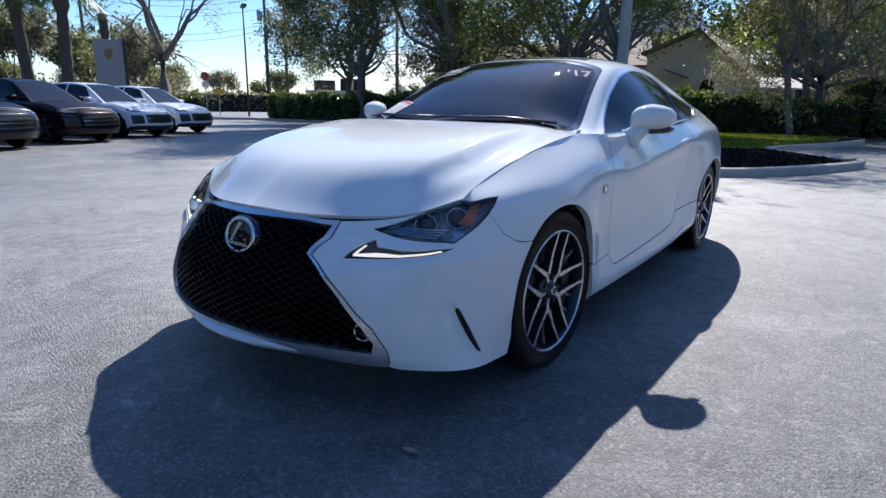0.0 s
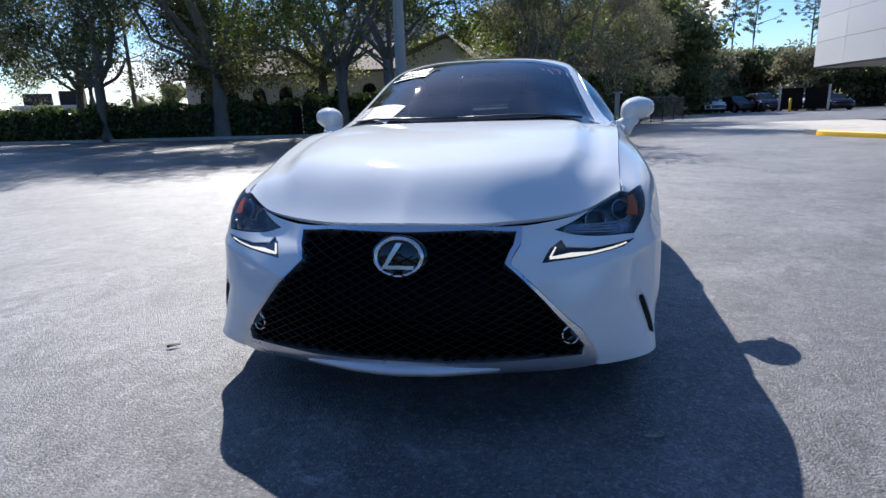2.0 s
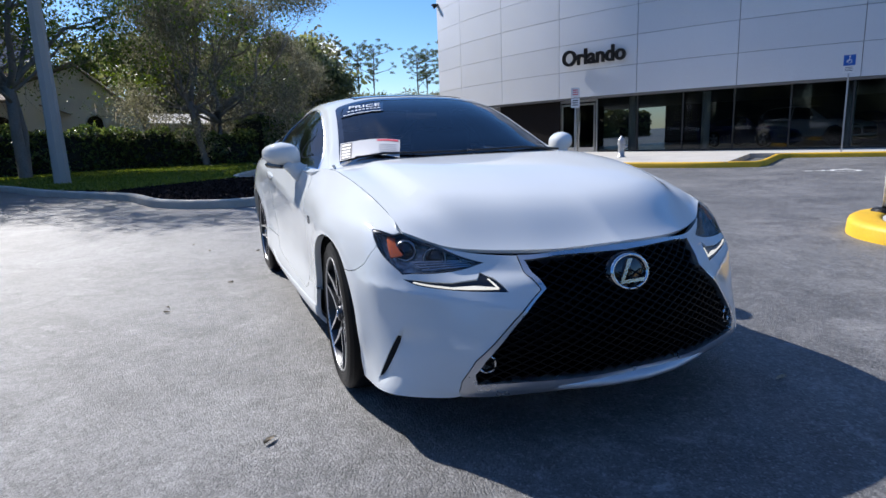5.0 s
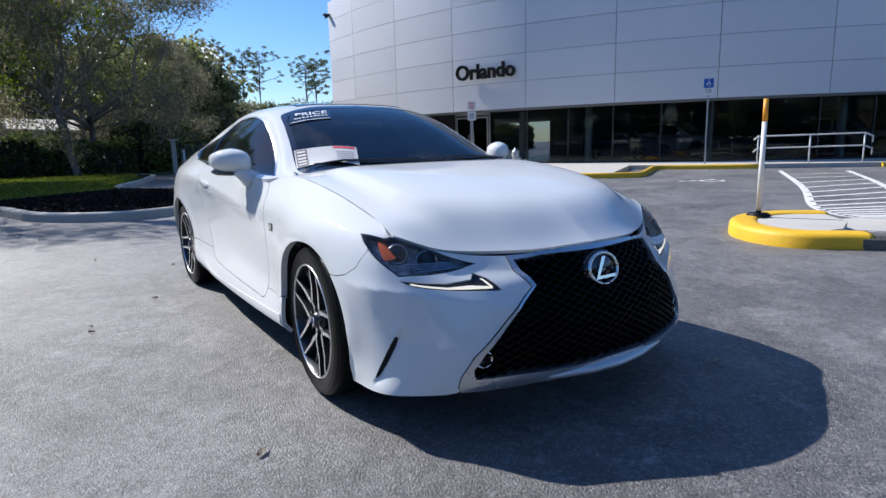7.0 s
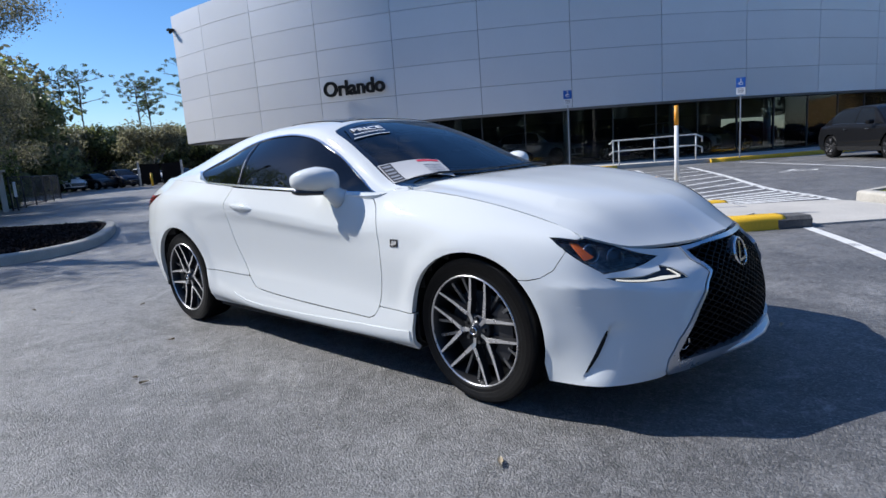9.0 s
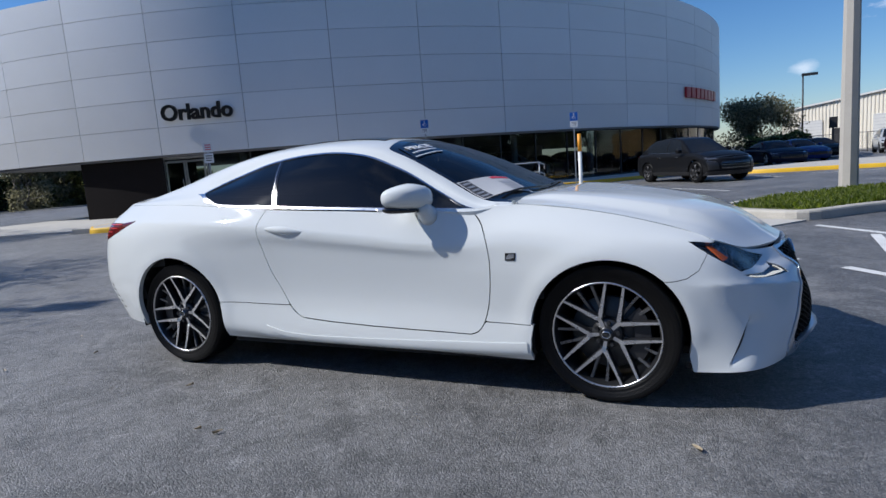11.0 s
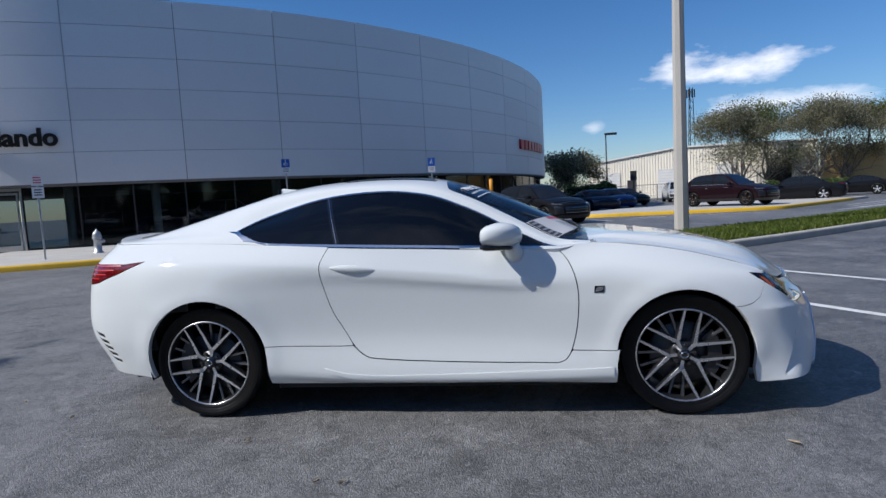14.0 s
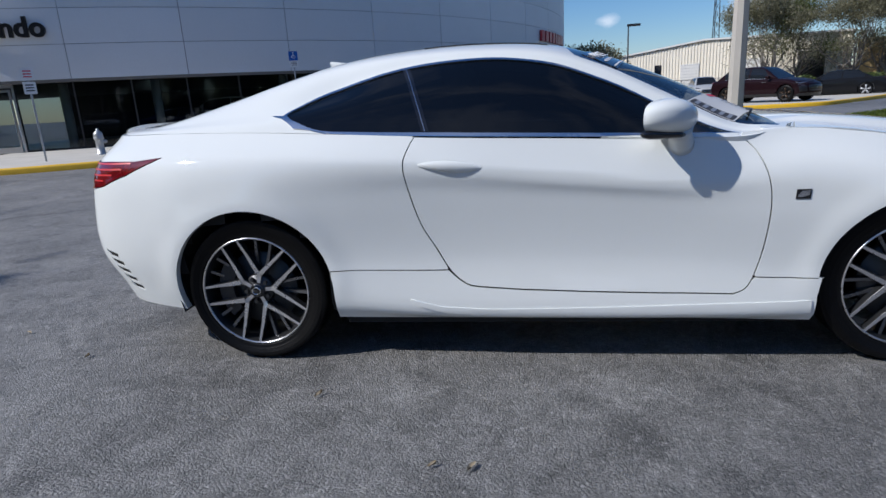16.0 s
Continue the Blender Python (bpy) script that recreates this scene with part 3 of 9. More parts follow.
for i in range(1, 15):
    k = i * len(LEFT) / 16
    a = LEFT[int(k)] + (LEFT[min(int(k) + 1, len(LEFT) - 1)] - LEFT[int(k)]) * (k % 1)
    b = RIGHT[int(k)] + (RIGHT[min(int(k) + 1, len(RIGHT) - 1)] - RIGHT[int(k)]) * (k % 1)
    stripe("hatch_bar", [tuple(a), tuple(b)], 0.11, "white painted hatch bar on asphalt")


def wheelchair_symbol(x, y, turn, size):
    """Worn wheelchair mark painted flat: an open wheel, the seated bars and the head."""
    bm = bmesh.new()

    def ribbon(pts, w):
        ring = []
        for i, p in enumerate(pts):
            a, b = Vector(pts[max(i - 1, 0)]), Vector(pts[min(i + 1, len(pts) - 1)])
            d = (b - a).normalized()
            n = Vector((-d.y, d.x)) * w / 2
            ring.append((bm.verts.new((p[0] + n.x, p[1] + n.y, 0)), bm.verts.new((p[0] - n.x, p[1] - n.y, 0))))
        for q, r in zip(ring, ring[1:]):
            bm.faces.new((q[0], q[1], r[1], r[0]))

    ribbon([(.30 * math.cos(radians(a)) - .05, .30 * math.sin(radians(a)) - .18) for a in range(100, 385, 15)], .10)
    ribbon([(-.04, .42), (-.02, .02), (.26, .0), (.40, -.40), (.52, -.36)], .10)
    ribbon([(-.02, .22), (.22, .22)], .09)
    bm.faces.new([bm.verts.new((.10 * math.cos(a) - .05, .10 * math.sin(a) + .58, 0)) for a in np.linspace(0, 2 * math.pi, 14, endpoint=False)])
    bmesh.ops.recalc_face_normals(bm, faces=bm.faces)
    for f in bm.faces:
        if f.normal.z < 0:
            f.normal_flip()
    ob = part("bay_symbol", bm, WHITE_LINE)
    ob.matrix_world = pose(x, y, .004, 0, 0, turn) @ Matrix.Scale(size, 4)
    tagged(ob, "worn white painted wheelchair symbol on asphalt", "road marking", kind="structure")


wheelchair_symbol(-0.1, 14.6, 150, .95)
wheelchair_symbol(-4.8, 11.95, 140, .95)
stripe("bay_line", [(-2.9, 20.3), (0.9, 15.8), (2.4, 13.6)], 0.11, "white painted bay line on asphalt")
for p in ([(3.6, 21.0), (4.3, 19.6)], [(5.4, 21.2), (10.6, 20.6)], [(12.8, 20.0), (16.0, 22.4), (20.0, 26.0)], [(15.0, 23.6), (18.4, 26.6)], [(14.4, 22.2), (17.8, 25.0)], [(13.9, 21.0), (17.4, 23.8)]):
    stripe("bay_line", p, 0.11, "white painted bay line on asphalt")


# pale tyre scuffs beside the coupe
for pts, w in (([(-.60, -.98), (-.46, -1.06), (-.28, -1.27), (-.02, -1.60), (.10, -1.95)], .05), ([(-.30, -1.02), (-.16, -1.12), (-.04, -1.24), (.12, -1.46), (.15, -1.75)], .07), ([(-.46, -1.06), (-.60, -1.40), (-.95, -1.75)], .035),
               ([(.20, -1.18), (.45, -1.22), (.66, -1.40)], .06), ([(.62, -.98), (.89, -1.00), (1.02, -1.12), (.98, -1.32), (.90, -1.55)], .045), ([(-1.95, -1.50), (-1.93, -1.20), (-1.80, -1.00), (-1.58, -.96)], .05),
               ([(-.88, -1.02), (-.70, -1.16), (-.60, -1.40)], .04), ([(-1.55, -1.35), (-1.35, -1.42), (-1.15, -1.38)], .09), ([(-2.2, -1.45), (-2.05, -1.52), (-1.9, -1.50)], .10), ([(.5, 3.2), (1.2, 3.0), (1.9, 3.4), (2.3, 3.7)], .16), ([(.6, 3.6), (1.3, 3.5), (1.8, 3.8)], .2)):
    stripe("scuff_mark", [tuple(p) for p in spline(pts, 8)], w * .8, "faint pale curved tyre scuff on asphalt", SCUFF)
rng = np.random.default_rng(12)
DRY_LEAF = mat("dry_leaf", (0.22, 0.15, 0.07), 0.8, col2=(0.48, 0.44, 0.34), scale=3, fine=90)
LITTER = [(2.23, .83, .03), (-.985, -1.24, .022), (-.32, -1.68, .024), (1.745, -1.265, .03), (-.45, -1.68, .016), (-2.6, -1.35, .022), (-2.3, -.9, .018), (-2.9, -.6, .02), (-3.1, -1.5, .02)]
for x, y, r in LITTER:
    a = rng.random() * 6.28
    bm = bmesh.new()
    top = [bm.verts.new((r * (t - .5) * 2, r * .38 * k * math.sin(math.pi * (.08 + .84 * t)), .004 + .010 * abs(k) * (.4 + t))) for k in (-1, 0, 1) for t in (0, .33, .66, 1)]
    for i in range(2):
        for j in range(3):
            bm.faces.new((top[i * 4 + j], top[i * 4 + j + 1], top[i * 4 + j + 5], top[i * 4 + j + 4]))
    ob = part("dry_leaf", bm, DRY_LEAF, smooth=True)
    ob.matrix_world = pose(x, y, .004, 8 * rng.random(), 8 * rng.random(), math.degrees(a))
    tagged(ob, "small curled dry leaf lying on asphalt", "leaf", "fallen leaves")


# ---- showroom ----
def arc_box(r0, r1, a0, a1, z0, z1, seg, bev=0.0):
    """A curved slab about the drum's axis, in its own axes."""
    bm = bmesh.new()
    cols = []
    for a in np.linspace(radians(a0), radians(a1), seg + 1):
        c, s = math.cos(a), math.sin(a)
        cols.append([bm.verts.new((r * c, r * s, z)) for r, z in ((r1, z0), (r1, z1), (r0, z1), (r0, z0))])
    for a, b in zip(cols, cols[1:]):
        for k in range(4):
            bm.faces.new((a[k], b[k], b[(k + 1) % 4], a[(k + 1) % 4]))
    bm.faces.new(cols[0])
    bm.faces.new(cols[-1][::-1])
    bmesh.ops.recalc_face_normals(bm, faces=bm.faces)
    return bm


drum = pose(CX, CY, 0)
A0, A1 = -91.0, 60.0
wall = part("wall_showroom", arc_box(RAD - 0.5, RAD - 0.05, A0 + 0.15, A1, SOFF + 0.02, PARA - 0.1, 90), PANEL_DARK)
wall.matrix_world = drum
tagged(wall, "curved showroom wall clad in silver metal panels", "wall", kind="structure")
ROWS_Z = [SOFF, 3.70, 4.86, 6.02, 7.18, 8.34, PARA]
DTH = 6.8
for k in range(6):
    bm = arc_box(RAD - 0.045, RAD, -DTH / 2 + 0.02, DTH / 2 - 0.02, ROWS_Z[k] + 0.008, ROWS_Z[k + 1] - 0.008, 20)
    me = bpy.data.meshes.new("panel")
    bm.to_mesh(me)
    bm.free()
    me.materials.append(PANEL)
    for j in range(-3, 18):
        a = -65.42 + DTH * (j + 0.5)
        ob = new("panel", me)
        ob.parent = wall
        ob.matrix_basis = pose(0, 0, 0, 0, 0, a)
    bm = arc_box(RAD - 0.045, RAD, A0, -65.42 - 3 * DTH - 0.02, ROWS_Z[k] + 0.008, ROWS_Z[k + 1] - 0.008, 16)
    part("panel", bm, PANEL, wall)
end = bmesh.new()
box(end, RAD - 8, -0.10, SOFF, RAD, 0.0, PARA)
ob = part("wall_end", end, PANEL)
ob.matrix_world = drum @ pose(0, 0, 0, 0, 0, A0)
tagged(ob, "flat silver end of the curved cladding", "wall", kind="structure")
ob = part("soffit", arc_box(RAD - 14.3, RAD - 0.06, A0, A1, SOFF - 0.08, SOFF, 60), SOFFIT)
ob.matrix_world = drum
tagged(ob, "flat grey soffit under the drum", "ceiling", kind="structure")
ob = part("roof", arc_box(2, RAD - 0.4, A0, A1, PARA - 0.5, PARA - 0.3, 60), SOFFIT)
ob.matrix_world = drum
tagged(ob, "flat showroom roof", "roof", kind="structure")
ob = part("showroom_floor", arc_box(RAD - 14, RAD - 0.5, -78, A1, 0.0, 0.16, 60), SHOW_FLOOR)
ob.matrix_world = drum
tagged(ob, "polished showroom floor, its dimness put into the colour", "floor", kind="structure")
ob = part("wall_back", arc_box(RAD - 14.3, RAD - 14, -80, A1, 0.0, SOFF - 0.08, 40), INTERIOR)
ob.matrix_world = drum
tagged(ob, "inner wall of the showroom, its dimness put into the colour", "wall", kind="structure")

glazing = thing("window_showroom", drum, "tall dark showroom glazing with slim mullions", "window", kind="structure")
GL = RAD - 0.42
pane_bm = arc_box(GL - 0.012, GL, 0.02, DTH / 2 - 0.02, 0.20, SOFF - 0.09, 3)
pane_me = bpy.data.meshes.new("pane")
pane_bm.to_mesh(pane_bm and pane_me)
pane_bm.free()
pane_me.materials.append(SHOW_GLASS)
mull_bm = bmesh.new()
box(mull_bm, GL - 0.07, -0.025, 0.15, GL + 0.03, 0.025, SOFF - 0.08, 0.004)
mull_me = bpy.data.meshes.new("mullion")
mull_bm.to_mesh(mull_me)
mull_bm.free()
mull_me.materials.append(DARK_METAL)
for j in range(0, 26):
    a = -69.0 + DTH / 2 * j
    for me, nm in ((pane_me, "pane"), (mull_me, "mullion")):
        ob = new(nm, me)
        ob.parent = glazing
        ob.matrix_basis = pose(0, 0, 0, 0, 0, a)
        if nm == "pane":
            ob.visible_shadow = False
part("sill", arc_box(GL - 0.07, GL + 0.04, -69.0, 20, 0.15, 0.21, 40), DARK_METAL, glazing)
for a in (-66.6, -60.9, -52.0, -43.2, -34.4, -25.6):
    bm = cyl(bmesh.new(), ((GL - 0.7) * math.cos(radians(a)), (GL - 0.7) * math.sin(radians(a)), 0.15), ((GL - 0.7) * math.cos(radians(a)), (GL - 0.7) * math.sin(radians(a)), SOFF - 0.08), 0.16, seg=24)
    ob = part("column", bm, WHITE_WALL, smooth=False)
    ob.matrix_world = drum
    tagged(ob, "round pale column behind the glass", "column", kind="structure")

# entrance: dark wall, two aluminium door leaves
ob = part("wall_dark", arc_box(GL - 0.3, GL + 0.1, -80.0, -72.6, 0.0, SOFF - 0.06, 10), DARK_WALL)
ob.matrix_world = drum
tagged(ob, "dark brown panel wall beside the entrance", "wall", kind="structure")
ob = part("wall_dark_side", arc_box(RAD - 8, GL - 0.2, -80.0, -79.6, 0.0, SOFF - 0.06, 1), DARK_WALL)
ob.matrix_world = drum
tagged(ob, "dark side wall under the overhang", "wall", kind="structure")
door = thing("door_1", drum @ pose(0, 0, 0, 0, 0, -70.85), "pair of glass entrance doors in aluminium frames", "door", kind="structure")
for s in (-1, 1):
    bm = bmesh.new()
    for y0, y1, z0, z1 in ((0.02, 0.08, 0.15, 2.3), (0.83, 0.89, 0.15, 2.3), (0.08, 0.83, 0.15, 0.35), (0.08, 0.83, 2.22, 2.3), (0.95, 1.02, 0.15, 2.46)):
        box(bm, GL - 0.03, s * y0, z0, GL + 0.03, s * y1, z1)
    part("door_frame", bm, ALU, door)
    bm = bmesh.new()
    box(bm, GL - 0.006, s * 0.08, 0.35, GL + 0.006, s * 0.83, 2.22)
    part("pane", bm, SHOW_GLASS, door).visible_shadow = False
    bm = cyl(bmesh.new(), (GL + 0.08, s * 0.14, 0.95), (GL + 0.08, s * 0.14, 1.5), 0.014, seg=10)
    part("door_handle", bm, ALU, door)
bm = bmesh.new()
box(bm, GL - 0.03, -1.02, 2.36, GL + 0.03, 1.02, 2.46)
part("door_head", bm, ALU, door)

# lettering on the drum
CITY = thing("wall_lettering", drum @ pose(0, 0, 0, 0, 0, -68.95), "black raised letters reading Orlando on the cladding", "sign")
text_part("letters", "Orlando", 0.90, 0.05, LETTER, CITY, Matrix.Translation((RAD + 0.11, 0, 4.22)) @ Euler((radians(90), 0, radians(90))).to_matrix().to_4x4(), 0.022)
BRAND = thing("wall_sign", drum, "red maker's sign as plain letter-like blocks", "sign")
for i in range(8):
    a = -20.9 + i * 1.35
    bm = arc_box(RAD + 0.02, RAD + 0.16, a, a + 1.0, 4.12, 4.72, 2)
    for k in range(1):
        part("block", bm, RED_SIGN, BRAND)
bm = bmesh.new()
box(bm, -0.1, -0.12, 0, 0.35, 0.12, 0.12, 0.03)
cyl(bm, (0.1, 0, 0.0), (0.25, 0, -0.1), 0.07)
ob = part("security_camera", bm, BLACK_TRIM)
ob.matrix_world = drum @ pose(0, 0, 0, 0, 0, A0 + 0.1) @ pose(RAD, 0, 8.6)
tagged(ob, "small black security camera on the cladding's end", "camera")


# ---- smooth lofted surfaces ----
class Loft:
    """A smooth surface through a net of control points; u runs along, v up. ends: mirror the net in y at that end; form: pressed lines that move its points."""

    form = None

    def __init__(self, net, mirror_start=False, mirror_end=False):
        P = np.array(net, float)
        f = np.array((1, -1, 1))
        a = P[1] * f if mirror_start else 2 * P[0] - P[1]
        b = P[-2] * f if mirror_end else 2 * P[-1] - P[-2]
        P = np.concatenate([a[None], P, b[None]], axis=0)
        lo, hi = 2 * P[:, 0] - P[:, 1], 2 * P[:, -1] - P[:, -2]
        self.P = np.concatenate([lo[:, None], P, hi[:, None]], axis=1)
        self.nu, self.nv = len(net), len(net[0])

    @staticmethod
    def weights(t):
        return np.stack([-0.5 * t + t * t - 0.5 * t ** 3, 1 - 2.5 * t * t + 1.5 * t ** 3, 0.5 * t + 2 * t * t - 1.5 * t ** 3, -0.5 * t * t + 0.5 * t ** 3], axis=-1)

    def at(self, u, v):
        u, v = np.clip(np.asarray(u, float), 0, self.nu - 1), np.clip(np.asarray(v, float), 0, self.nv - 1)
        i, j = np.minimum(u.astype(int), self.nu - 2), np.minimum(v.astype(int), self.nv - 2)
        wu, wv = self.weights(u - i), self.weights(v - j)
        out = np.zeros(u.shape + (3,))
        for a in range(4):
            for b in range(4):
                out += (wu[..., a] * wv[..., b])[..., None] * self.P[i + a, j + b]
        return self.form(out) if self.form else out

    def normal(self, u, v):
        e = 1e-3
        a = self.at(np.asarray(u) + e, v) - self.at(np.asarray(u) - e, v)
        b = self.at(u, np.asarray(v) + e) - self.at(u, np.asarray(v) - e)
        n = np.cross(a, b)
        return n / np.maximum(np.linalg.norm(n, axis=-1, keepdims=True), 1e-9)

    def find(self, target, weight=(1, 1, 1), near=None, span=None):
        """The (u, v) nearest to a point; weight picks the axes that count, span limits u."""
        if not hasattr(self, "net"):
            self.gu, self.gv = np.meshgrid(np.linspace(0, self.nu - 1, (self.nu - 1) * 14 + 1), np.linspace(0, self.nv - 1, (self.nv - 1) * 10 + 1), indexing="ij")
            self.net = self.at(self.gu, self.gv)
        w, t = np.array(weight, float), np.array(target, float)
        d = (((self.net - t) * w) ** 2).sum(-1)
        if span:
            d = np.where((self.gu < span[0]) | (self.gu > span[1]), 1e9, d)
        k = np.unravel_index(np.argmin(d), d.shape)
        u, v = self.gu[k], self.gv[k]
        for _ in range(12):
            p = (self.at(u, v) - t) * w
            e = 1e-4
            J = np.stack([(self.at(u + e, v) - self.at(u - e, v)) * w / (2 * e), (self.at(u, v + e) - self.at(u, v - e)) * w / (2 * e)], axis=1)
            s = np.linalg.lstsq(J.T @ J + 1e-7 * np.eye(2), -J.T @ p, rcond=None)[0]
            s = np.clip(s, -0.2, 0.2)
            u, v = float(np.clip(u + s[0], 0, self.nu - 1)), float(np.clip(v + s[1], 0, self.nv - 1))
        return u, v


# ---- the white coupe: feature lines ----
# stations from the nose's middle round the flank to the tail's middle; at each one six points from the sill to the top edge
SIDE_FRONT = [
    [(2.255, 0, .203), (2.290, 0, .241), (2.295, 0, .38), (2.245, 0, .53), (2.205, 0, .62), (2.165, 0, .682)],
    [(2.247, .19, .203), (2.280, .19, .242), (2.284, .19, .38), (2.235, .19, .53), (2.19, .19, .62), (2.148, .19, .680)],
    [(2.21, .38, .201), (2.238, .38, .246), (2.240, .375, .39), (2.200, .355, .555), (2.13, .37, .625), (2.083, .385, .668)],
    [(2.12, .632, .194), (2.13, .632, .245), (2.128, .615, .38), (2.065, .60, .55), (2.00, .585, .625), (1.955, .585, .688)],
    [(1.968, .846, .191), (1.975, .826, .25), (1.966, .800, .40), (1.950, .775, .56), (1.905, .765, .655), (1.825, .735, .748)],
]
SIDE_MID = [
    [(1.74, .886, .180), (1.74, .890, .26), (1.74, .892, .42), (1.74, .878, .60), (1.74, .828, .735), (1.72, .735, .795)],
    [(1.365, .90, .178), (1.365, .915, .28), (1.365, .925, .45), (1.365, .928, .62), (1.365, .895, .775), (1.365, .762, .893)],
    [(0.95, .880, .183), (0.95, .922, .245), (0.95, .907, .42), (0.95, .917, .66), (0.95, .895, .82), (0.95, .785, .952)],
    [(0.5, .868, .188), (0.5, .925, .236), (0.5, .896, .45), (0.5, .904, .68), (0.5, .909, .775), (0.5, .862, .944)],
    [(0.0, .868, .190), (0.0, .925, .240), (0.0, .893, .47), (0.0, .904, .72), (0.0, .914, .815), (0.0, .866, .968)],
    [(-0.5, .868, .195), (-0.5, .922, .250), (-0.5, .893, .48), (-0.5, .908, .75), (-0.5, .918, .868), (-0.5, .866, .993)],
]
SIDE_REAR = [
    [(-0.95, .885, .205), (-0.95, .922, .29), (-0.95, .908, .50), (-0.95, .922, .74), (-0.95, .922, .90), (-0.95, .84, 1.022)],
    [(-1.365, .900, .220), (-1.365, .918, .30), (-1.365, .928, .50), (-1.365, .936, .72), (-1.365, .905, .91), (-1.365, .785, 1.045)],
    [(-1.78, .868, .250), (-1.78, .885, .33), (-1.80, .905, .50), (-1.80, .902, .70), (-1.78, .855, .91), (-1.76, .715, 1.055)],
    [(-2.09, .74, .268), (-2.12, .755, .35), (-2.19, .77, .50), (-2.20, .765, .68), (-2.16, .735, .91), (-2.05, .62, 1.055)],
    [(-2.22, .42, .28), (-2.26, .42, .36), (-2.325, .42, .50), (-2.335, .42, .68), (-2.31, .42, .92), (-2.22, .40, 1.06)],
    [(-2.24, 0, .28), (-2.28, 0, .36), (-2.35, 0, .50), (-2.36, 0, .68), (-2.335, 0, .92), (-2.25, 0, 1.065)],
]


def ease(t):
    t = np.clip(t, 0, 1)
    return t * t * (3 - 2 * t)


def slit_x(z):
    """Where the side slit of the bumper runs, by its height."""
    return np.interp(z, [.19, .236, .30, .402, .44], [1.866, 1.884, 1.912, 1.950, 1.960])


def flank_lines(p):
    """Shoulder crease, ridge under the running lights, and rolled wheel arches."""
    x, y, z = p[..., 0], p[..., 1], p[..., 2]
    cusp = lambda d, up, down: np.exp(-(np.sqrt(d * d + 3e-5) - .0055) / np.where(d > 0, up, down))
    line = np.interp(-x, [-.8, -.39, -.02, .32, .63, 1.15, 1.71, 2.1], [.735, .781, .83, .862, .898, .93, .955, .962])
    side = .008 * cusp(z - line, .05, .07) * ease((.80 - x) / .5) * ease((x + 2.0) / .35)
    for cx, r0 in ((1.365, .36), (-1.365, .378)):
        r = np.hypot(x - cx, z - .335)
        side = side + .007 * np.exp(-((r - r0 - .020) / .060) ** 2) * ease((z - .26) / .12)
    ridge = np.interp(y, [.40, .45, .62, .76, .86], [.500, .506, .534, .560, .570])
    nose = .013 * cusp(z - ridge, .034, .085) * ease((y - .37) / .08) * ease((x - 1.66) / .22) * ease((z - .17) / .10)
    out = np.stack([np.maximum(x - 1.35, 0), np.maximum(y, 0) * .8, np.zeros_like(x)], axis=-1)
    out = out / np.maximum(np.linalg.norm(out, axis=-1, keepdims=True), 1e-6)
    # step at the side slit: the skin before it lies deeper, so that the slit opens forwards
    d = x - slit_x(z)
    step = -.017 * np.clip(d / .014, 0, 1) * np.exp(-np.maximum(d - .014, 0) / .055) * ease((z - .20) / .06) * ease((.445 - z) / .07)
    q = p + (nose + step)[..., None] * out
    q[..., 1] += side
    return q


def bonnet_lines(p):
    """The raised middle of the bonnet, stepping down to the wings."""
    x, y = p[..., 0], np.abs(p[..., 1])
    edge = np.interp(x, [.8, 1.2, 1.63, 1.95, 2.1, 2.2], [.585, .60, .585, .50, .43, .38])
    q = p.copy()
    lip = np.interp(y, [0, .30, .575, .733], [2.158, 2.105, 1.958, 1.825])
    q[..., 2] += .017 * ease((edge + .055 - y) / .075) * ease((x - .82) / .25) * ease((lip - .015 - x) / .24) - .006 * np.exp(-((y - edge - .075) / .04) ** 2) * ease((x - .95) / .25) * ease((2.0 - x) / .25)
    return q


PLAIN_SIDE = Loft(SIDE_FRONT + SIDE_MID + SIDE_REAR, True, True)
SIDE = Loft(SIDE_FRONT + SIDE_MID + SIDE_REAR, True, True)
SIDE.form = flank_lines


def tessellate(surf, nu, nv, u0=0, u1=None, v0=0, v1=None, flip=1):
    U, V = np.meshgrid(np.linspace(u0, surf.nu - 1 if u1 is None else u1, nu), np.linspace(v0, surf.nv - 1 if v1 is None else v1, nv), indexing="ij")
    P = surf.at(U, V).reshape(-1, 3) * np.array((1, flip, 1))
    F = [(i * nv + j, (i + 1) * nv + j, (i + 1) * nv + j + 1, i * nv + j + 1) for i in range(nu - 1) for j in range(nv - 1)]
    return P, F

# hood: from the cowl to the nose; at each row four points from the seam to the middle
HOOD = Loft([
    [(0.80, .772, .957), (0.845, .52, .977), (0.885, .27, .986), (0.90, 0, .988)],
    [(1.08, .780, .944), (1.11, .53, .969), (1.14, .28, .969), (1.15, 0, .968)],
    [(1.365, .762, .895), (1.395, .535, .935), (1.43, .28, .939), (1.44, 0, .938)],
    [(1.60, .745, .835), (1.645, .54, .882), (1.70, .28, .888), (1.71, 0, .887)],
    [(1.73, .738, .792), (1.815, .555, .815), (1.92, .285, .816), (1.945, 0, .815)],
    [(1.825, .733, .752), (1.958, .575, .695), (2.105, .30, .684), (2.158, 0, .690)],
])
HOOD.form = bonnet_lines
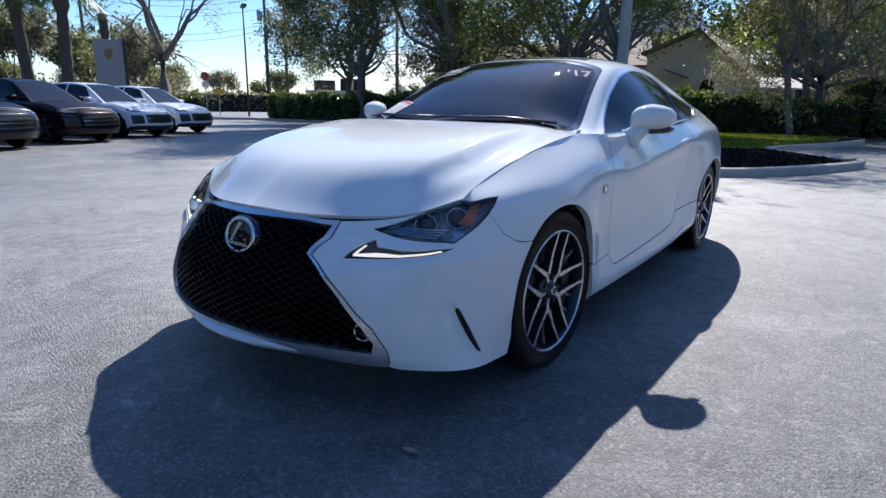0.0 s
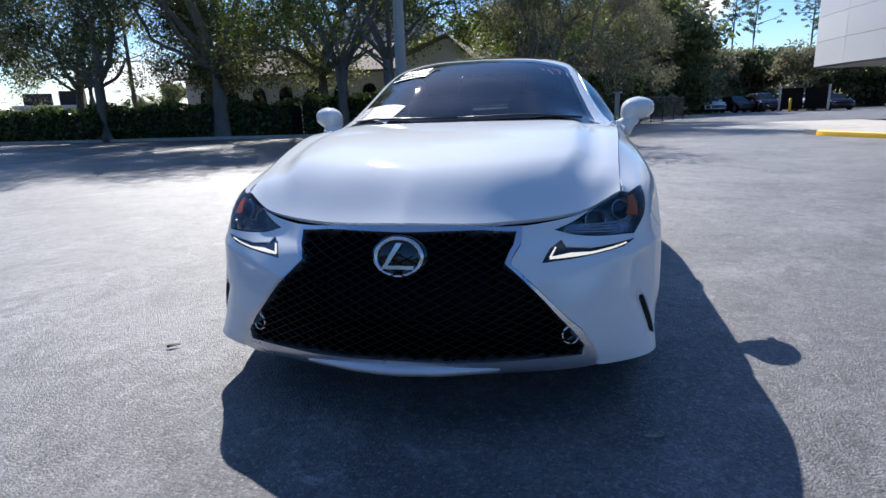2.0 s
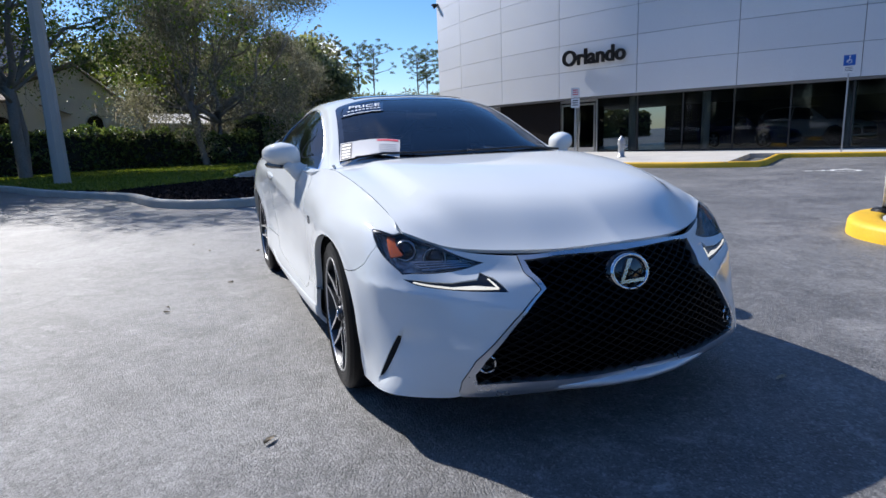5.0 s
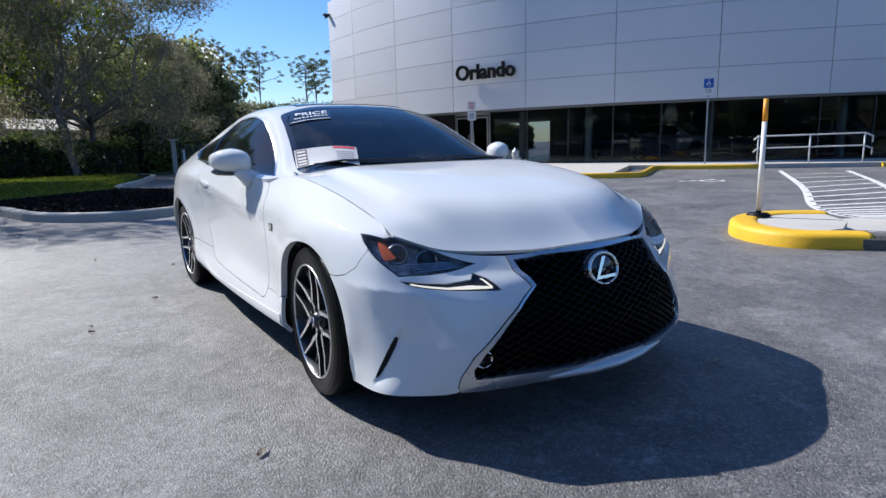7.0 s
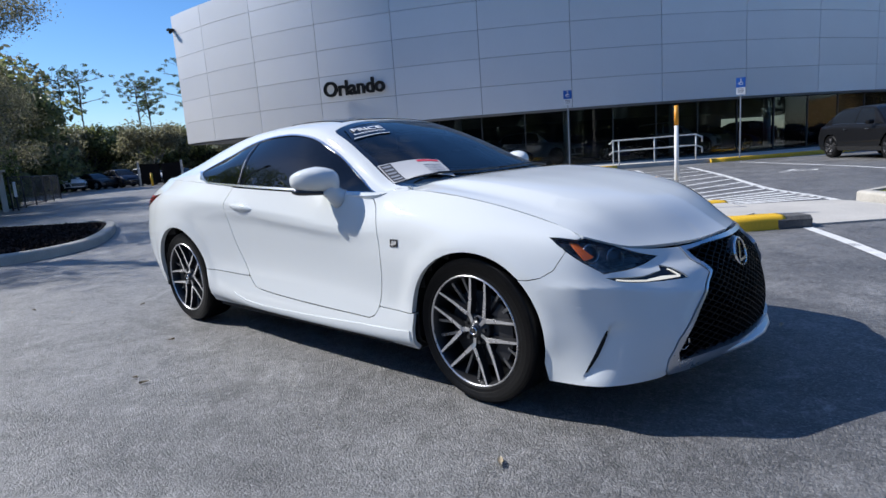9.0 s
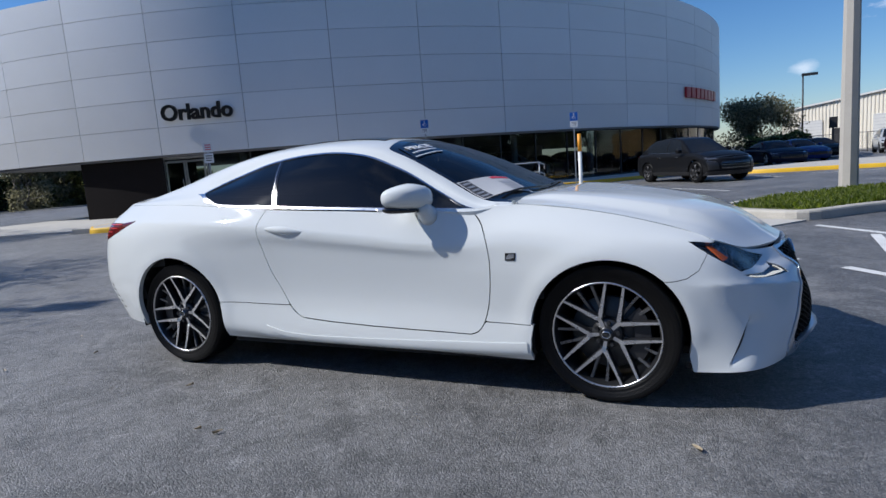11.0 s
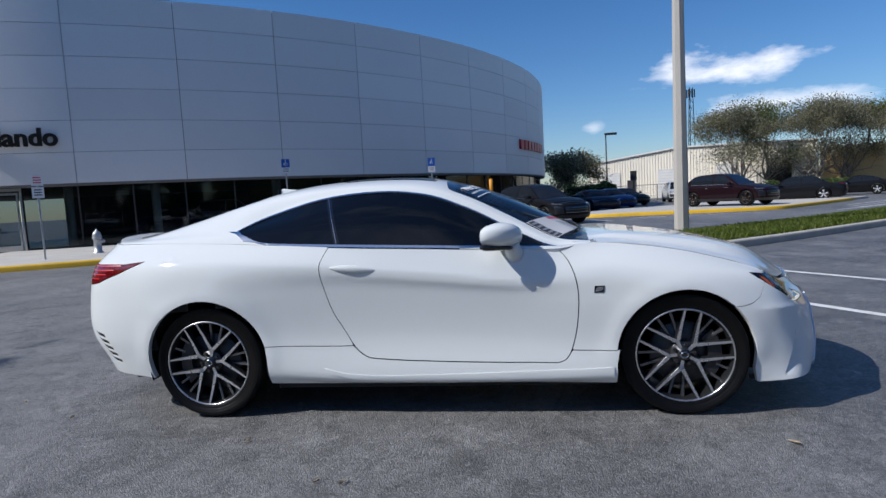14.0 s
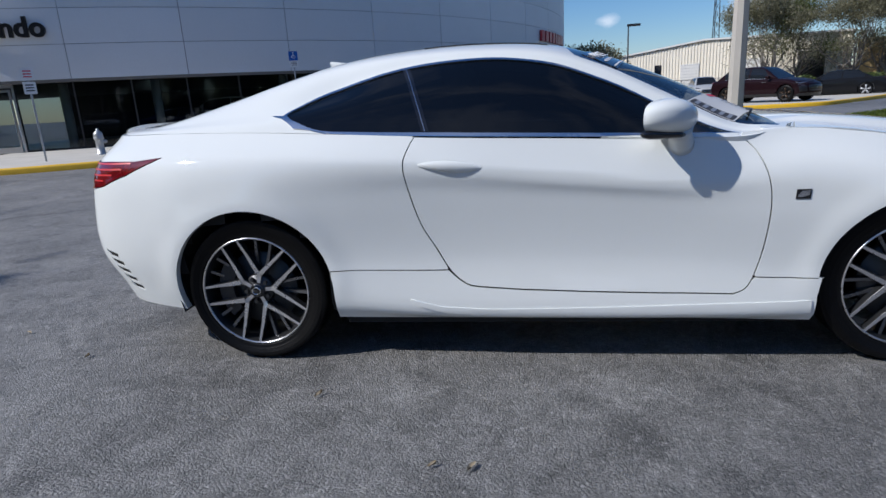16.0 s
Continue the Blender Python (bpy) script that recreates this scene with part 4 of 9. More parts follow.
# cabin: belt, glass middle, window top, roof edge, roof quarter, middle; from the cowl to the boot lip
UPPER = Loft([
    [(1.00, .782, .948), (1.00, .768, .951), (1.00, .752, .954), (1.00, .72, .956), (1.00, .42, .950), (1.00, 0, .950)],
    [(0.85, .800, .948), (0.85, .783, .953), (0.85, .762, .958), (0.85, .722, .962), (0.85, .42, 1.022), (0.85, 0, 1.040)],
    [(0.70, .852, .934), (0.70, .806, .944), (0.70, .758, .955), (0.70, .695, .985), (0.70, .40, 1.092), (0.70, 0, 1.115)],
    [(0.45, .863, .945), (0.45, .784, 1.000), (0.45, .700, 1.058), (0.45, .632, 1.118), (0.45, .36, 1.212), (0.45, 0, 1.232)],
    [(0.20, .866, .958), (0.20, .770, 1.080), (0.20, .650, 1.180), (0.20, .578, 1.245), (0.20, .33, 1.308), (0.20, 0, 1.322)],
    [(-0.05, .866, .970), (-0.05, .756, 1.138), (-0.05, .616, 1.266), (-0.05, .538, 1.325), (-0.05, .32, 1.368), (-0.05, 0, 1.379)],
    [(-0.40, .867, .988), (-0.40, .750, 1.162), (-0.40, .600, 1.297), (-0.40, .520, 1.352), (-0.40, .30, 1.389), (-0.40, 0, 1.399)],
    [(-0.75, .855, 1.008), (-0.75, .748, 1.150), (-0.75, .607, 1.262), (-0.75, .523, 1.336), (-0.75, .30, 1.376), (-0.75, 0, 1.388)],
    [(-1.00, .835, 1.026), (-1.00, .754, 1.120), (-1.00, .640, 1.192), (-1.00, .525, 1.304), (-1.00, .30, 1.345), (-1.00, 0, 1.358)],
    [(-1.25, .806, 1.040), (-1.25, .772, 1.082), (-1.25, .715, 1.122), (-1.25, .535, 1.252), (-1.25, .30, 1.290), (-1.25, 0, 1.302)],
    [(-1.55, .757, 1.051), (-1.55, .730, 1.076), (-1.55, .690, 1.098), (-1.55, .552, 1.172), (-1.55, .30, 1.204), (-1.55, 0, 1.212)],
    [(-1.85, .693, 1.056), (-1.85, .675, 1.069), (-1.85, .650, 1.077), (-1.85, .570, 1.098), (-1.85, .30, 1.120), (-1.85, 0, 1.128)],
    [(-2.05, .620, 1.057), (-2.05, .600, 1.066), (-2.05, .560, 1.074), (-2.05, .46, 1.083), (-2.05, .25, 1.094), (-2.05, 0, 1.100)],
    [(-2.205, .430, 1.060), (-2.215, .40, 1.074), (-2.23, .35, 1.084), (-2.245, .27, 1.092), (-2.26, .14, 1.098), (-2.265, 0, 1.100)],
])
XU = [1.00, .85, .70, .45, .20, -.05, -.40, -.75, -1.0, -1.25, -1.55, -1.85, -2.05, -2.23]


def ux(x):
    """The cabin's u at a length x."""
    return float(np.interp(-x, [-k for k in XU], range(len(XU))))


def inside(pts, loop):
    x, y = pts[:, 0], pts[:, 1]
    r = np.zeros(len(pts), bool)
    a, b = loop, np.roll(loop, -1, axis=0)
    for (x0, y0), (x1, y1) in zip(a, b):
        c = (y0 > y) != (y1 > y)
        if y0 != y1:
            r ^= c & (x < (x1 - x0) * (y - y0) / (y1 - y0) + x0)
    return r


SCALE_UV = {id(SIDE): (0.30, 0.14), id(HOOD): (0.24, 0.25), id(UPPER): (0.25, 0.16)}


def shrink(loop, d):
    """Moves a loop's points inwards by d."""
    a, b = np.roll(loop, 1, axis=0), np.roll(loop, -1, axis=0)
    area = 0.5 * np.sum(loop[:, 0] * b[:, 1] - b[:, 0] * loop[:, 1])
    e1, e2 = loop - a, b - loop
    e1 /= np.maximum(np.linalg.norm(e1, axis=1, keepdims=True), 1e-9)
    e2 /= np.maximum(np.linalg.norm(e2, axis=1, keepdims=True), 1e-9)
    n = np.stack([-(e1[:, 1] + e2[:, 1]), e1[:, 0] + e2[:, 0]], axis=1)
    n /= np.maximum(np.linalg.norm(n, axis=1, keepdims=True), 1e-9)
    k = np.clip((n * np.stack([-e1[:, 1], e1[:, 0]], axis=1)).sum(1, keepdims=True), 0.5, 1)
    return loop + np.sign(area) * n * d / k


def panel(name, surf, loops, material, parent, step=0.03, gap=0.0, depth=0.012, lift=0.0, sides=(1,), join=False, label="", hem=True):
    """A trimmed piece of a surface with turned-in edges. loops: outlines in (u, v), the first outside, the rest holes.
    join: both halves welded along the middle plane; sides: +1 the left, -1 the right."""
    su, sv = SCALE_UV[id(surf)]
    sc = np.array((su, sv))
    rings = []
    for k, lp in enumerate(loops):
        L = np.array(lp, float) * sc
        out = []
        for p, q in zip(L, np.roll(L, -1, axis=0)):
            n = max(1, int(math.ceil(np.linalg.norm(q - p) / (step * 0.7))))
            out += [p + (q - p) * t for t in np.linspace(0, 1, n, endpoint=False)]
        L = np.array(out)
        if gap:
            mid = np.abs(surf.at(L[:, 0] / su, L[:, 1] / sv)[:, 1]) < 1e-4
            S = shrink(L, gap if k == 0 else -gap)
            L = np.where(mid[:, None] & join, L, S)
        rings.append(L)
    outer = rings[0]
    lo, hi = outer.min(0), outer.max(0)
    X, Y = np.meshgrid(np.arange(lo[0] + step / 2, hi[0], step), np.arange(lo[1] + step / 2, hi[1], step), indexing="ij")
    X = X + (np.arange(X.shape[1]) % 2)[None, :] * step / 2
    G = np.stack([X.ravel(), Y.ravel()], axis=1)
    ok = inside(G, outer)
    for h in rings[1:]:
        ok &= ~inside(G, h)
    G = G[ok]
    B = np.concatenate(rings)
    if len(G):
        keep = np.ones(len(G), bool)
        for i in range(0, len(G), 400):
            d = np.linalg.norm(G[i:i + 400, None] - B[None], axis=2).min(1)
            keep[i:i + 400] = d > step * 0.45
        G = G[keep]
    V2 = np.concatenate([B, G])
    edges, o = [], 0
    for r in rings:
        edges += [(o + i, o + (i + 1) % len(r)) for i in range(len(r))]
        o += len(r)
    from mathutils.geometry import delaunay_2d_cdt
    vs, _, fs, orig, _, _ = delaunay_2d_cdt([Vector(p) for p in V2], edges, [], 0, 1e-7)
    W = np.array([tuple(p) for p in vs])
    F = np.array([tuple(f) for f in fs if len(f) == 3])
    C = W[F].mean(1)
    ok = inside(C, outer)
    for h in rings[1:]:
        ok &= ~inside(C, h)
    F = F[ok]
    e1, e2 = W[F[:, 1]] - W[F[:, 0]], W[F[:, 2]] - W[F[:, 0]]
    F = F[np.abs(e1[:, 0] * e2[:, 1] - e1[:, 1] * e2[:, 0]) > 2e-7]
    u, v = W[:, 0] / su, W[:, 1] / sv
    P, N = surf.at(u, v), surf.normal(u, v)
    if N[:, 1].mean() + N[:, 2].mean() * 0.5 < 0:
        N = -N
    P = P + N * lift
    t = P[F]
    fn = np.cross(t[:, 1] - t[:, 0], t[:, 2] - t[:, 0])
    bad = (fn * N[F].mean(1)).sum(1) < 0
    F[bad] = F[bad][:, ::-1]
    verts, faces = [tuple(p) for p in P], [tuple(int(i) for i in f) for f in F]
    if hem and depth:
        cnt = {}
        for f in faces:
            for a, b in ((f[0], f[1]), (f[1], f[2]), (f[2], f[0])):
                cnt[(a, b)] = cnt.get((a, b), 0) + 1
        rim = [(a, b) for a, b in cnt if (b, a) not in cnt]
        top, low = {}, {}
        for a, b in rim:
            if join and abs(P[a][1]) < 2e-3 and abs(P[b][1]) < 2e-3:
                continue
            for k in (a, b):
                if k not in top:
                    top[k] = len(verts)
                    verts.append(tuple(P[k]))
                    low[k] = len(verts)
                    verts.append(tuple(P[k] - N[k] * depth))
            faces.append((top[b], top[a], low[a], low[b]))
    V = np.array(verts)
    Q = np.zeros((len(V), 3))
    Q[:len(P)] = N
    if join:
        mid = np.abs(V[:, 1]) < 1.5e-3
        V[mid, 1] = 0
        Q[mid, 1] = 0
    allv, allf, alln = [], [], []
    for s in ((1, -1) if join else sides):
        o = len(allv)
        allv += [(x, y * s, z) for x, y, z in V]
        alln += [(x, y * s, z) for x, y, z in Q]
        allf += [tuple(o + i for i in (f if s > 0 else f[::-1])) for f in faces]
    ob = mesh_part(name, allv, allf, material, parent, label)
    ob.data.normals_split_custom_set_from_vertices(alln)
    return ob


def both(name, *a, **k):
    """The left piece and the right piece as two parts."""
    return [panel(name, *a, sides=(s,), **k) for s in (1, -1)]


def side_line(pts, span=(4.0, 15.0)):
    return [SIDE.find((x, 0, z), (1, 0, 1), span=span) for x, z in pts]


def nose_line(pts):
    return [SIDE.find(p, (1, 1, 1), span=(0, 6)) for p in pts]


def arch(cx, cz, r, a0, a1, n, stretch=1.0):
    return [(cx + r * stretch * math.cos(radians(a)), cz + r * math.sin(radians(a))) for a in np.linspace(a0, a1, n)]


def curve2(pts, n=4):
    return [tuple(p) for p in spline(pts, n)]


PAINT = mat("pearl_white_paint", (0.688, 0.712, 0.700), 0.85, vary=0.02, scale=1.0, fine=400, coat=1.0, spec=0.05)
CHROME = mat("chrome", (0.72, 0.73, 0.74), 0.16, metal=1.0, vary=0.0)
SATIN = mat("satin_chrome", (0.50, 0.51, 0.53), 0.22, metal=1.0, vary=0.04, scale=8)
GLOSS_BLACK = mat("gloss_black", (0.006, 0.006, 0.007), 0.12, vary=0.2, scale=30, coat=0.6)
SHELL_BLACK = mat("underbody_black", (0.008, 0.008, 0.008), 0.8, vary=0.2)
TINT = pane_mat("tinted_side_glass", (0.10, 0.11, 0.12), 0.10, 1.55, 0.003)
SCREEN = pane_mat("windscreen_glass", (0.50, 0.56, 0.60), 0.42, 1.68, 0.006)
LENS = pane_mat("headlamp_lens", (0.93, 0.94, 0.96), 0.93)
LAMP_DARK = mat("lamp_bucket", (0.46, 0.46, 0.47), 0.25, metal=0.5, vary=0.8, scale=22, fine=60, coat=0.4, bump=0.002)
AMBER = mat("amber_reflector", (0.68, 0.15, 0.03), 0.22, vary=0.15, scale=60, coat=0.5)
RED_LENS = mat("red_lamp_lens", (0.13, 0.002, 0.005), 0.12, vary=0.4, scale=25, fine=120, coat=0.8)
RED_BAR = mat("red_light_bar", (0.55, 0.03, 0.03), 0.3, vary=0.2, scale=60, coat=0.5)
LED_WHITE = glow("running_light", (1.0, 0.95, 0.80), 0.5)
RUBBER = mat("tyre_rubber", (0.004, 0.004, 0.0044), 0.42, vary=0.3, spec=0.16, scale=12, fine=150, bump=0.001)
GUNMETAL = mat("gunmetal_alloy", (0.05, 0.052, 0.056), 0.32, metal=0.7, vary=0.1, scale=15)
SPOKE_GREY = mat("dark_silver_alloy", (0.16, 0.162, 0.168), 0.28, metal=0.85, vary=0.1, scale=15)
MACHINED = mat("machined_alloy", (0.62, 0.62, 0.63), 0.28, metal=0.95, vary=0.06, scale=25)
DISC = mat("brake_disc", (0.07, 0.07, 0.07), 0.5, metal=0.6, vary=0.1, scale=12)
LEATHER = mat("black_leather", (0.02, 0.02, 0.021), 0.5, vary=0.2, scale=10, bump=0.001)
DASH = mat("dashboard_plastic", (0.035, 0.034, 0.033), 0.6, vary=0.15, scale=10)
PAPER = mat("paper", (0.50, 0.505, 0.51), 0.7, vary=0.03)
PAPER_RED = mat("red_print", (0.62, 0.04, 0.08), 0.6, vary=0.05)
PAPER_DARK = mat("dark_print", (0.05, 0.05, 0.055), 0.6, vary=0.05)
PINK = mat("pink_sticker", (0.62, 0.22, 0.34), 0.5, vary=0.05)

coupe = thing("coupe", pose(0, 0, 0), "pearl white two-door coupe with black spindle grille, parked on asphalt", "car")

# --- trim lines on the flank
F_ARCH = arch(1.365, 0.333, 0.360, 0, 180, 22)
R_ARCH = arch(-1.365, 0.338, 0.378, 0, 180, 22)
DOOR_FRONT = curve2([(.704, .938), (.762, .87), (.798, .77), (.810, .657), (.797, .50), (.768, .385), (.735, .330), (.690, .309)], 4)
DOOR_REAR = curve2([(-.340, .350), (-.390, .362), (-.457, .417), (-.520, .525), (-.579, .635), (-.622, .79), (-.634, .890), (-.612, .955), (-.588, .996)], 4)
door_bottom = [(.40, .316), (.10, .325), (-.15, .336)]
top_edge = lambda x0, x1, n: [(u, 5.0) for u in np.linspace(SIDE.find((x0, 0, 0), (1, 0, 0), span=(4, 14))[0], SIDE.find((x1, 0, 0), (1, 0, 0), span=(4, 14))[0], n)]


def su_at(x, v):
    """The flank's u where the line v passes the length x."""
    us = np.linspace(4, 15, 1200)
    return float(us[np.argmin(np.abs(SIDE.at(us, np.full_like(us, v))[:, 0] - x))])


def run(x0, x1, v, n):
    return [(su_at(x, v), v) for x in np.linspace(x0, x1, n)]


# door
door_loop = side_line(DOOR_FRONT) + side_line(door_bottom) + side_line(DOOR_REAR) + run(-.586, .700, 4.97, 24)
for s, nm in ((1, "left"), (-1, "right")):
    door_ob = panel("door", SIDE, [door_loop], PAINT, coupe, 0.02, gap=0.0022, depth=0.02, sides=(s,))

# sill
SEAM_F, SEAM_R = [(1.020, .372), (.90, .373), (.772, .376)], [(-.470, .425), (-.75, .43), (-.995, .432)]
low_f = [p for p in F_ARCH if p[0] < 1.365 and p[1] < 0.372][::-1]
low_r = [p for p in R_ARCH if p[0] > -1.365 and p[1] < 0.43]
sill_loop = run(1.006, -.985, 0.0, 30) + side_line([(-.985, .27), (-.988, .35)]) + side_line(SEAM_R[::-1]) + side_line(DOOR_REAR[6::-1]) + side_line(door_bottom[::-1]) + side_line(DOOR_FRONT[:-9:-1]) + side_line(SEAM_F[::-1]) + side_line([(1.006, .30), (1.004, .24)])
both("sill", SIDE, [sill_loop], PAINT, coupe, 0.028, gap=0.0015, depth=0.02)

# skirt blade along the foot of the sill
BLADE = [(.985, .228), (.985, .282), (.70, .272), (.40, .264), (.0, .256), (-.30, .254), (-.50, .266), (-.64, .300), (-.60, .268), (-.48, .236), (-.30, .226), (.0, .224), (.40, .224), (.70, .225)]
both("sill_blade", SIDE, [side_line(BLADE)], PAINT, coupe, 0.02, lift=0.005, depth=0.010)

# front wing
HL_TIP, HL_LOW, HL_IN, SEAM_END = (1.722, .822, .766), (1.922, .769, .612), (2.018, .495, .637), (1.825, .733, .752)
hl_lower = [tuple(p) for p in spline([HL_TIP, (1.770, .825, .722), (1.840, .805, .665), HL_LOW], 4)]
hl_inner = [tuple(p) for p in spline([HL_LOW, (1.965, .690, .612), (2.005, .58, .625), HL_IN], 4)]
wing_seam = [(1.617, .592), (1.66, .593), (1.71, .604), (1.758, .635), (1.79, .692)]
arch_up = [p for p in arch(1.365, 0.333, 0.360, 46, 174, 30)]
seam_pt = SIDE.find((1.79, .818, .700), span=(3, 6))
wing_loop = side_line(arch_up[::-1])[0:0] + side_line(wing_seam[:-1], (4, 6.6)) + [seam_pt] + nose_line(hl_lower[3::-1]) + [(4.03, 5.0)] + run(1.80, .712, 5.0, 26) + side_line(DOOR_FRONT[:-8]) + side_line(SEAM_F[::-1]) + side_line(arch_up[::-1][:-1])
both("front_wing", SIDE, [wing_loop], PAINT, coupe, 0.018, gap=0.0018, depth=0.03)

# front bumper with the grille, lamp, running light and side slit cut out of it
GR_TOP = [(2.166, 0, .652), (2.150, .15, .651), (2.12, .27, .648), (2.092, .372, .642)]
GR_SIDE = [(2.140, .368, .610), (2.199, .347, .566), (2.192, .393, .520), (2.165, .471, .425), (2.140, .552, .335), (2.128, .590, .285), (2.124, .582, .252)]
GR_LOW = [(2.175, .46, .258), (2.235, .30, .259), (2.275, .14, .260), (2.288, 0, .260)]
grille_half = nose_line(GR_TOP) + nose_line(GR_SIDE) + nose_line(GR_LOW)
FR_TOP = [(2.160, 0, .681), (2.146, .17, .679), (2.112, .29, .676), (2.078, .395, .668)]
FR_SIDE = [(2.13, .395, .615), (2.196, .368, .566), (2.190, .415, .519), (2.160, .498, .423), (2.137, .594, .333), (2.125, .644, .262), (2.120, .654, .222), (2.115, .642, .202)]
FR_LOW = [(2.165, .52, .202), (2.225, .33, .203), (2.250, .16, .204), (2.256, 0, .204)]
frame_half = nose_line(FR_TOP) + nose_line(FR_SIDE) + nose_line(FR_LOW)
frame_half[-1] = (0.0, 0.0)
frame_half[0] = (0.0, frame_half[0][1])
grille_half[0], grille_half[-1] = (0.0, grille_half[0][1]), (0.0, grille_half[-1][1])
LED_LOOP = [(1.936, .776, .601), (1.975, .735, .579), (2.030, .62, .550), (2.088, .436, .519), (2.050, .473, .554), (2.015, .508, .582), (2.030, .525, .557), (2.010, .62, .569), (1.965, .735, .596)]
slit_loop = [PLAIN_SIDE.find((slit_x(z) - .0005, 0, z), (1, 0, 1), span=(3, 6.5)) for z in np.linspace(.402, .236, 9)] + [PLAIN_SIDE.find((slit_x(z) + .019 * math.sin(math.pi * (.10 + .80 * k / 8)) ** .5, 0, z), (1, 0, 1), span=(3, 6.5)) for k, z in enumerate(np.linspace(.238, .398, 9))]
lamp_loop = nose_line(hl_lower) + nose_line(hl_inner[1:]) + [(3.35, 5.0), (3.6, 5.0), (3.8, 5.0), (3.98, 5.0)]
frame_top_v = frame_half[3]
bumper_loop = [frame_half[k] for k in range(3, 12)] + nose_line([(2.105, .660, .196)]) + [(3.2, 0.0), (3.5, 0.0), (3.8, 0.0), (4.1, 0.0), (4.4, 0.0), (4.7, 0.0), (su_at(1.732, 0), 0.0)] + side_line([p for p in arch(1.365, 0.333, 0.360, -12, 45, 14)], (4, 6.6)) + side_line(wing_seam[:-1], (4, 6.6)) + [seam_pt] + nose_line(hl_lower[4:]) + nose_line(hl_inner[1:]) + [(3.22, 5.0), (2.9, 5.0), (2.6, 5.0), (2.25, 5.0), (2.05, 5.0)]
both("front_bumper", SIDE, [bumper_loop, nose_line(LED_LOOP), slit_loop], PAINT, coupe, 0.011, gap=0.0012, depth=0.03)

FRAME = mat("satin_silver_frame", (0.60, 0.61, 0.63), 0.28, metal=0.85, vary=0.04, scale=8, coat=0.5)
# spindle grille: bright frame, dark backing, mesh of bent bars, badge
grille = panel("grille", SIDE, [grille_half], SHELL_BLACK, coupe, 0.05, lift=-0.055, depth=0.0, join=True, hem=False)
panel("grille_frame", SIDE, [frame_half + grille_half[::-1]], FRAME, grille, 0.02, gap=0.0022, lift=0.006, depth=0.05, join=True, label="satin silver spindle frame")


def grille_bars():
    """Zigzag bars over the opening, mirrored row by row so that they close into flat diamonds."""
    su, sv = SCALE_UV[id(SIDE)]
    loop = shrink(np.array(grille_half) * (su, sv), 0.002)
    verts, faces = [], []
    zs = np.arange(0.242, 0.67, 0.0140)
    pitch = 0.0285
    for r, z in enumerate(zs):
        amp = 0.0070
        ys = np.arange(0, 0.66, pitch)
        pts = []
        for k, y in enumerate(ys):
            zz = z + amp * (1 if (k + r) % 2 else -1)
            pts.append((y, zz))
        for (y0, z0), (y1, z1) in zip(pts, pts[1:]):
            q = []
            for y, zz in ((y0, z0), (y1, z1)):
                u, v = SIDE.find((2.2, y, zz), (0, 1, 1), span=(0, 4))
                q.append((u, v))
            mid = np.array([[(q[0][0] + q[1][0]) / 2 * su, (q[0][1] + q[1][1]) / 2 * sv]])
            if not inside(mid, loop)[0]:
                continue
            A, B = SIDE.at(*q[0]), SIDE.at(*q[1])
            n = SIDE.normal(*q[0])
            n = n if n[0] > 0 else -n
            d = (B - A) / np.linalg.norm(B - A)
            w = np.cross(n, d)
            w /= np.linalg.norm(w)
            for s in (1, -1):
                o = len(verts)
                for E in (A - d * 0.002, B + d * 0.002):
                    for a, b in ((-.0028, -.045), (-.0019, -.008), (.0019, -.008), (.0028, -.045)):
                        p = E + w * a + n * b
                        verts.append((p[0], p[1] * s, p[2]))
                faces += [(o + a, o + a + 1, o + a + 5, o + a + 4) if s > 0 else (o + a + 4, o + a + 5, o + a + 1, o + a) for a in range(3)]
    mesh_part("grille_mesh", verts, faces, MESH_BLACK, grille, "gloss black diamond mesh", smooth=False)


MESH_BLACK = mat("mesh_black", (0.003, 0.003, 0.0035), 0.5, vary=0.2, scale=40, spec=0.14)
grille_bars()


def badge(parent):
    base = pose(2.205, 0, 0.585, 0, -14, 0)
    seg = 40
    bm = bmesh.new()
    lathe(bm, [(0.0, .004), (.066, .006), (.074, .0), (.078, -.012)], seg, "z")
    bmesh.ops.transform(bm, matrix=base @ pose(0, 0, 0, 0, 90, 0) @ pose(0, 0, 0, 0, 0, 90) @ Matrix.Diagonal((1.32, 1.02, 1.1, 1)), verts=bm.verts)
    b = part("badge", bm, GLOSS_BLACK, parent, "dark oval badge with a chrome ring", smooth=True)
    bm = bmesh.new()
    prof = [(.0585 + .006 * math.cos(a), .008 + .006 * math.sin(a)) for a in np.linspace(0, 2 * math.pi, 11)]
    lathe(bm, prof, seg, "z")
    bmesh.ops.transform(bm, matrix=base @ pose(0, 0, 0, 0, 90, 0) @ pose(0, 0, 0, 0, 0, 90) @ Matrix.Diagonal((1.35, 1.06, 1.1, 1)), verts=bm.verts)
    part("ring", bm, CHROME, b, smooth=True)
    bm = bmesh.new()
    pts = [(.014, .047), (-.035, -.028), (.054, -.028), (.054, -.040), (-.057, -.040), (-.007, .047)]
    fr = [bm.verts.new((.016, y, z)) for y, z in pts]
    bk = [bm.verts.new((.004, y, z)) for y, z in pts]
    bm.faces.new(fr)
    for i in range(6):
        bm.faces.new((fr[i], bk[i], bk[(i + 1) % 6], fr[(i + 1) % 6]))
    bmesh.ops.recalc_face_normals(bm, faces=bm.faces)
    bmesh.ops.transform(bm, matrix=base, verts=bm.verts)
    part("bent_bar", bm, CHROME, b)


badge(grille)

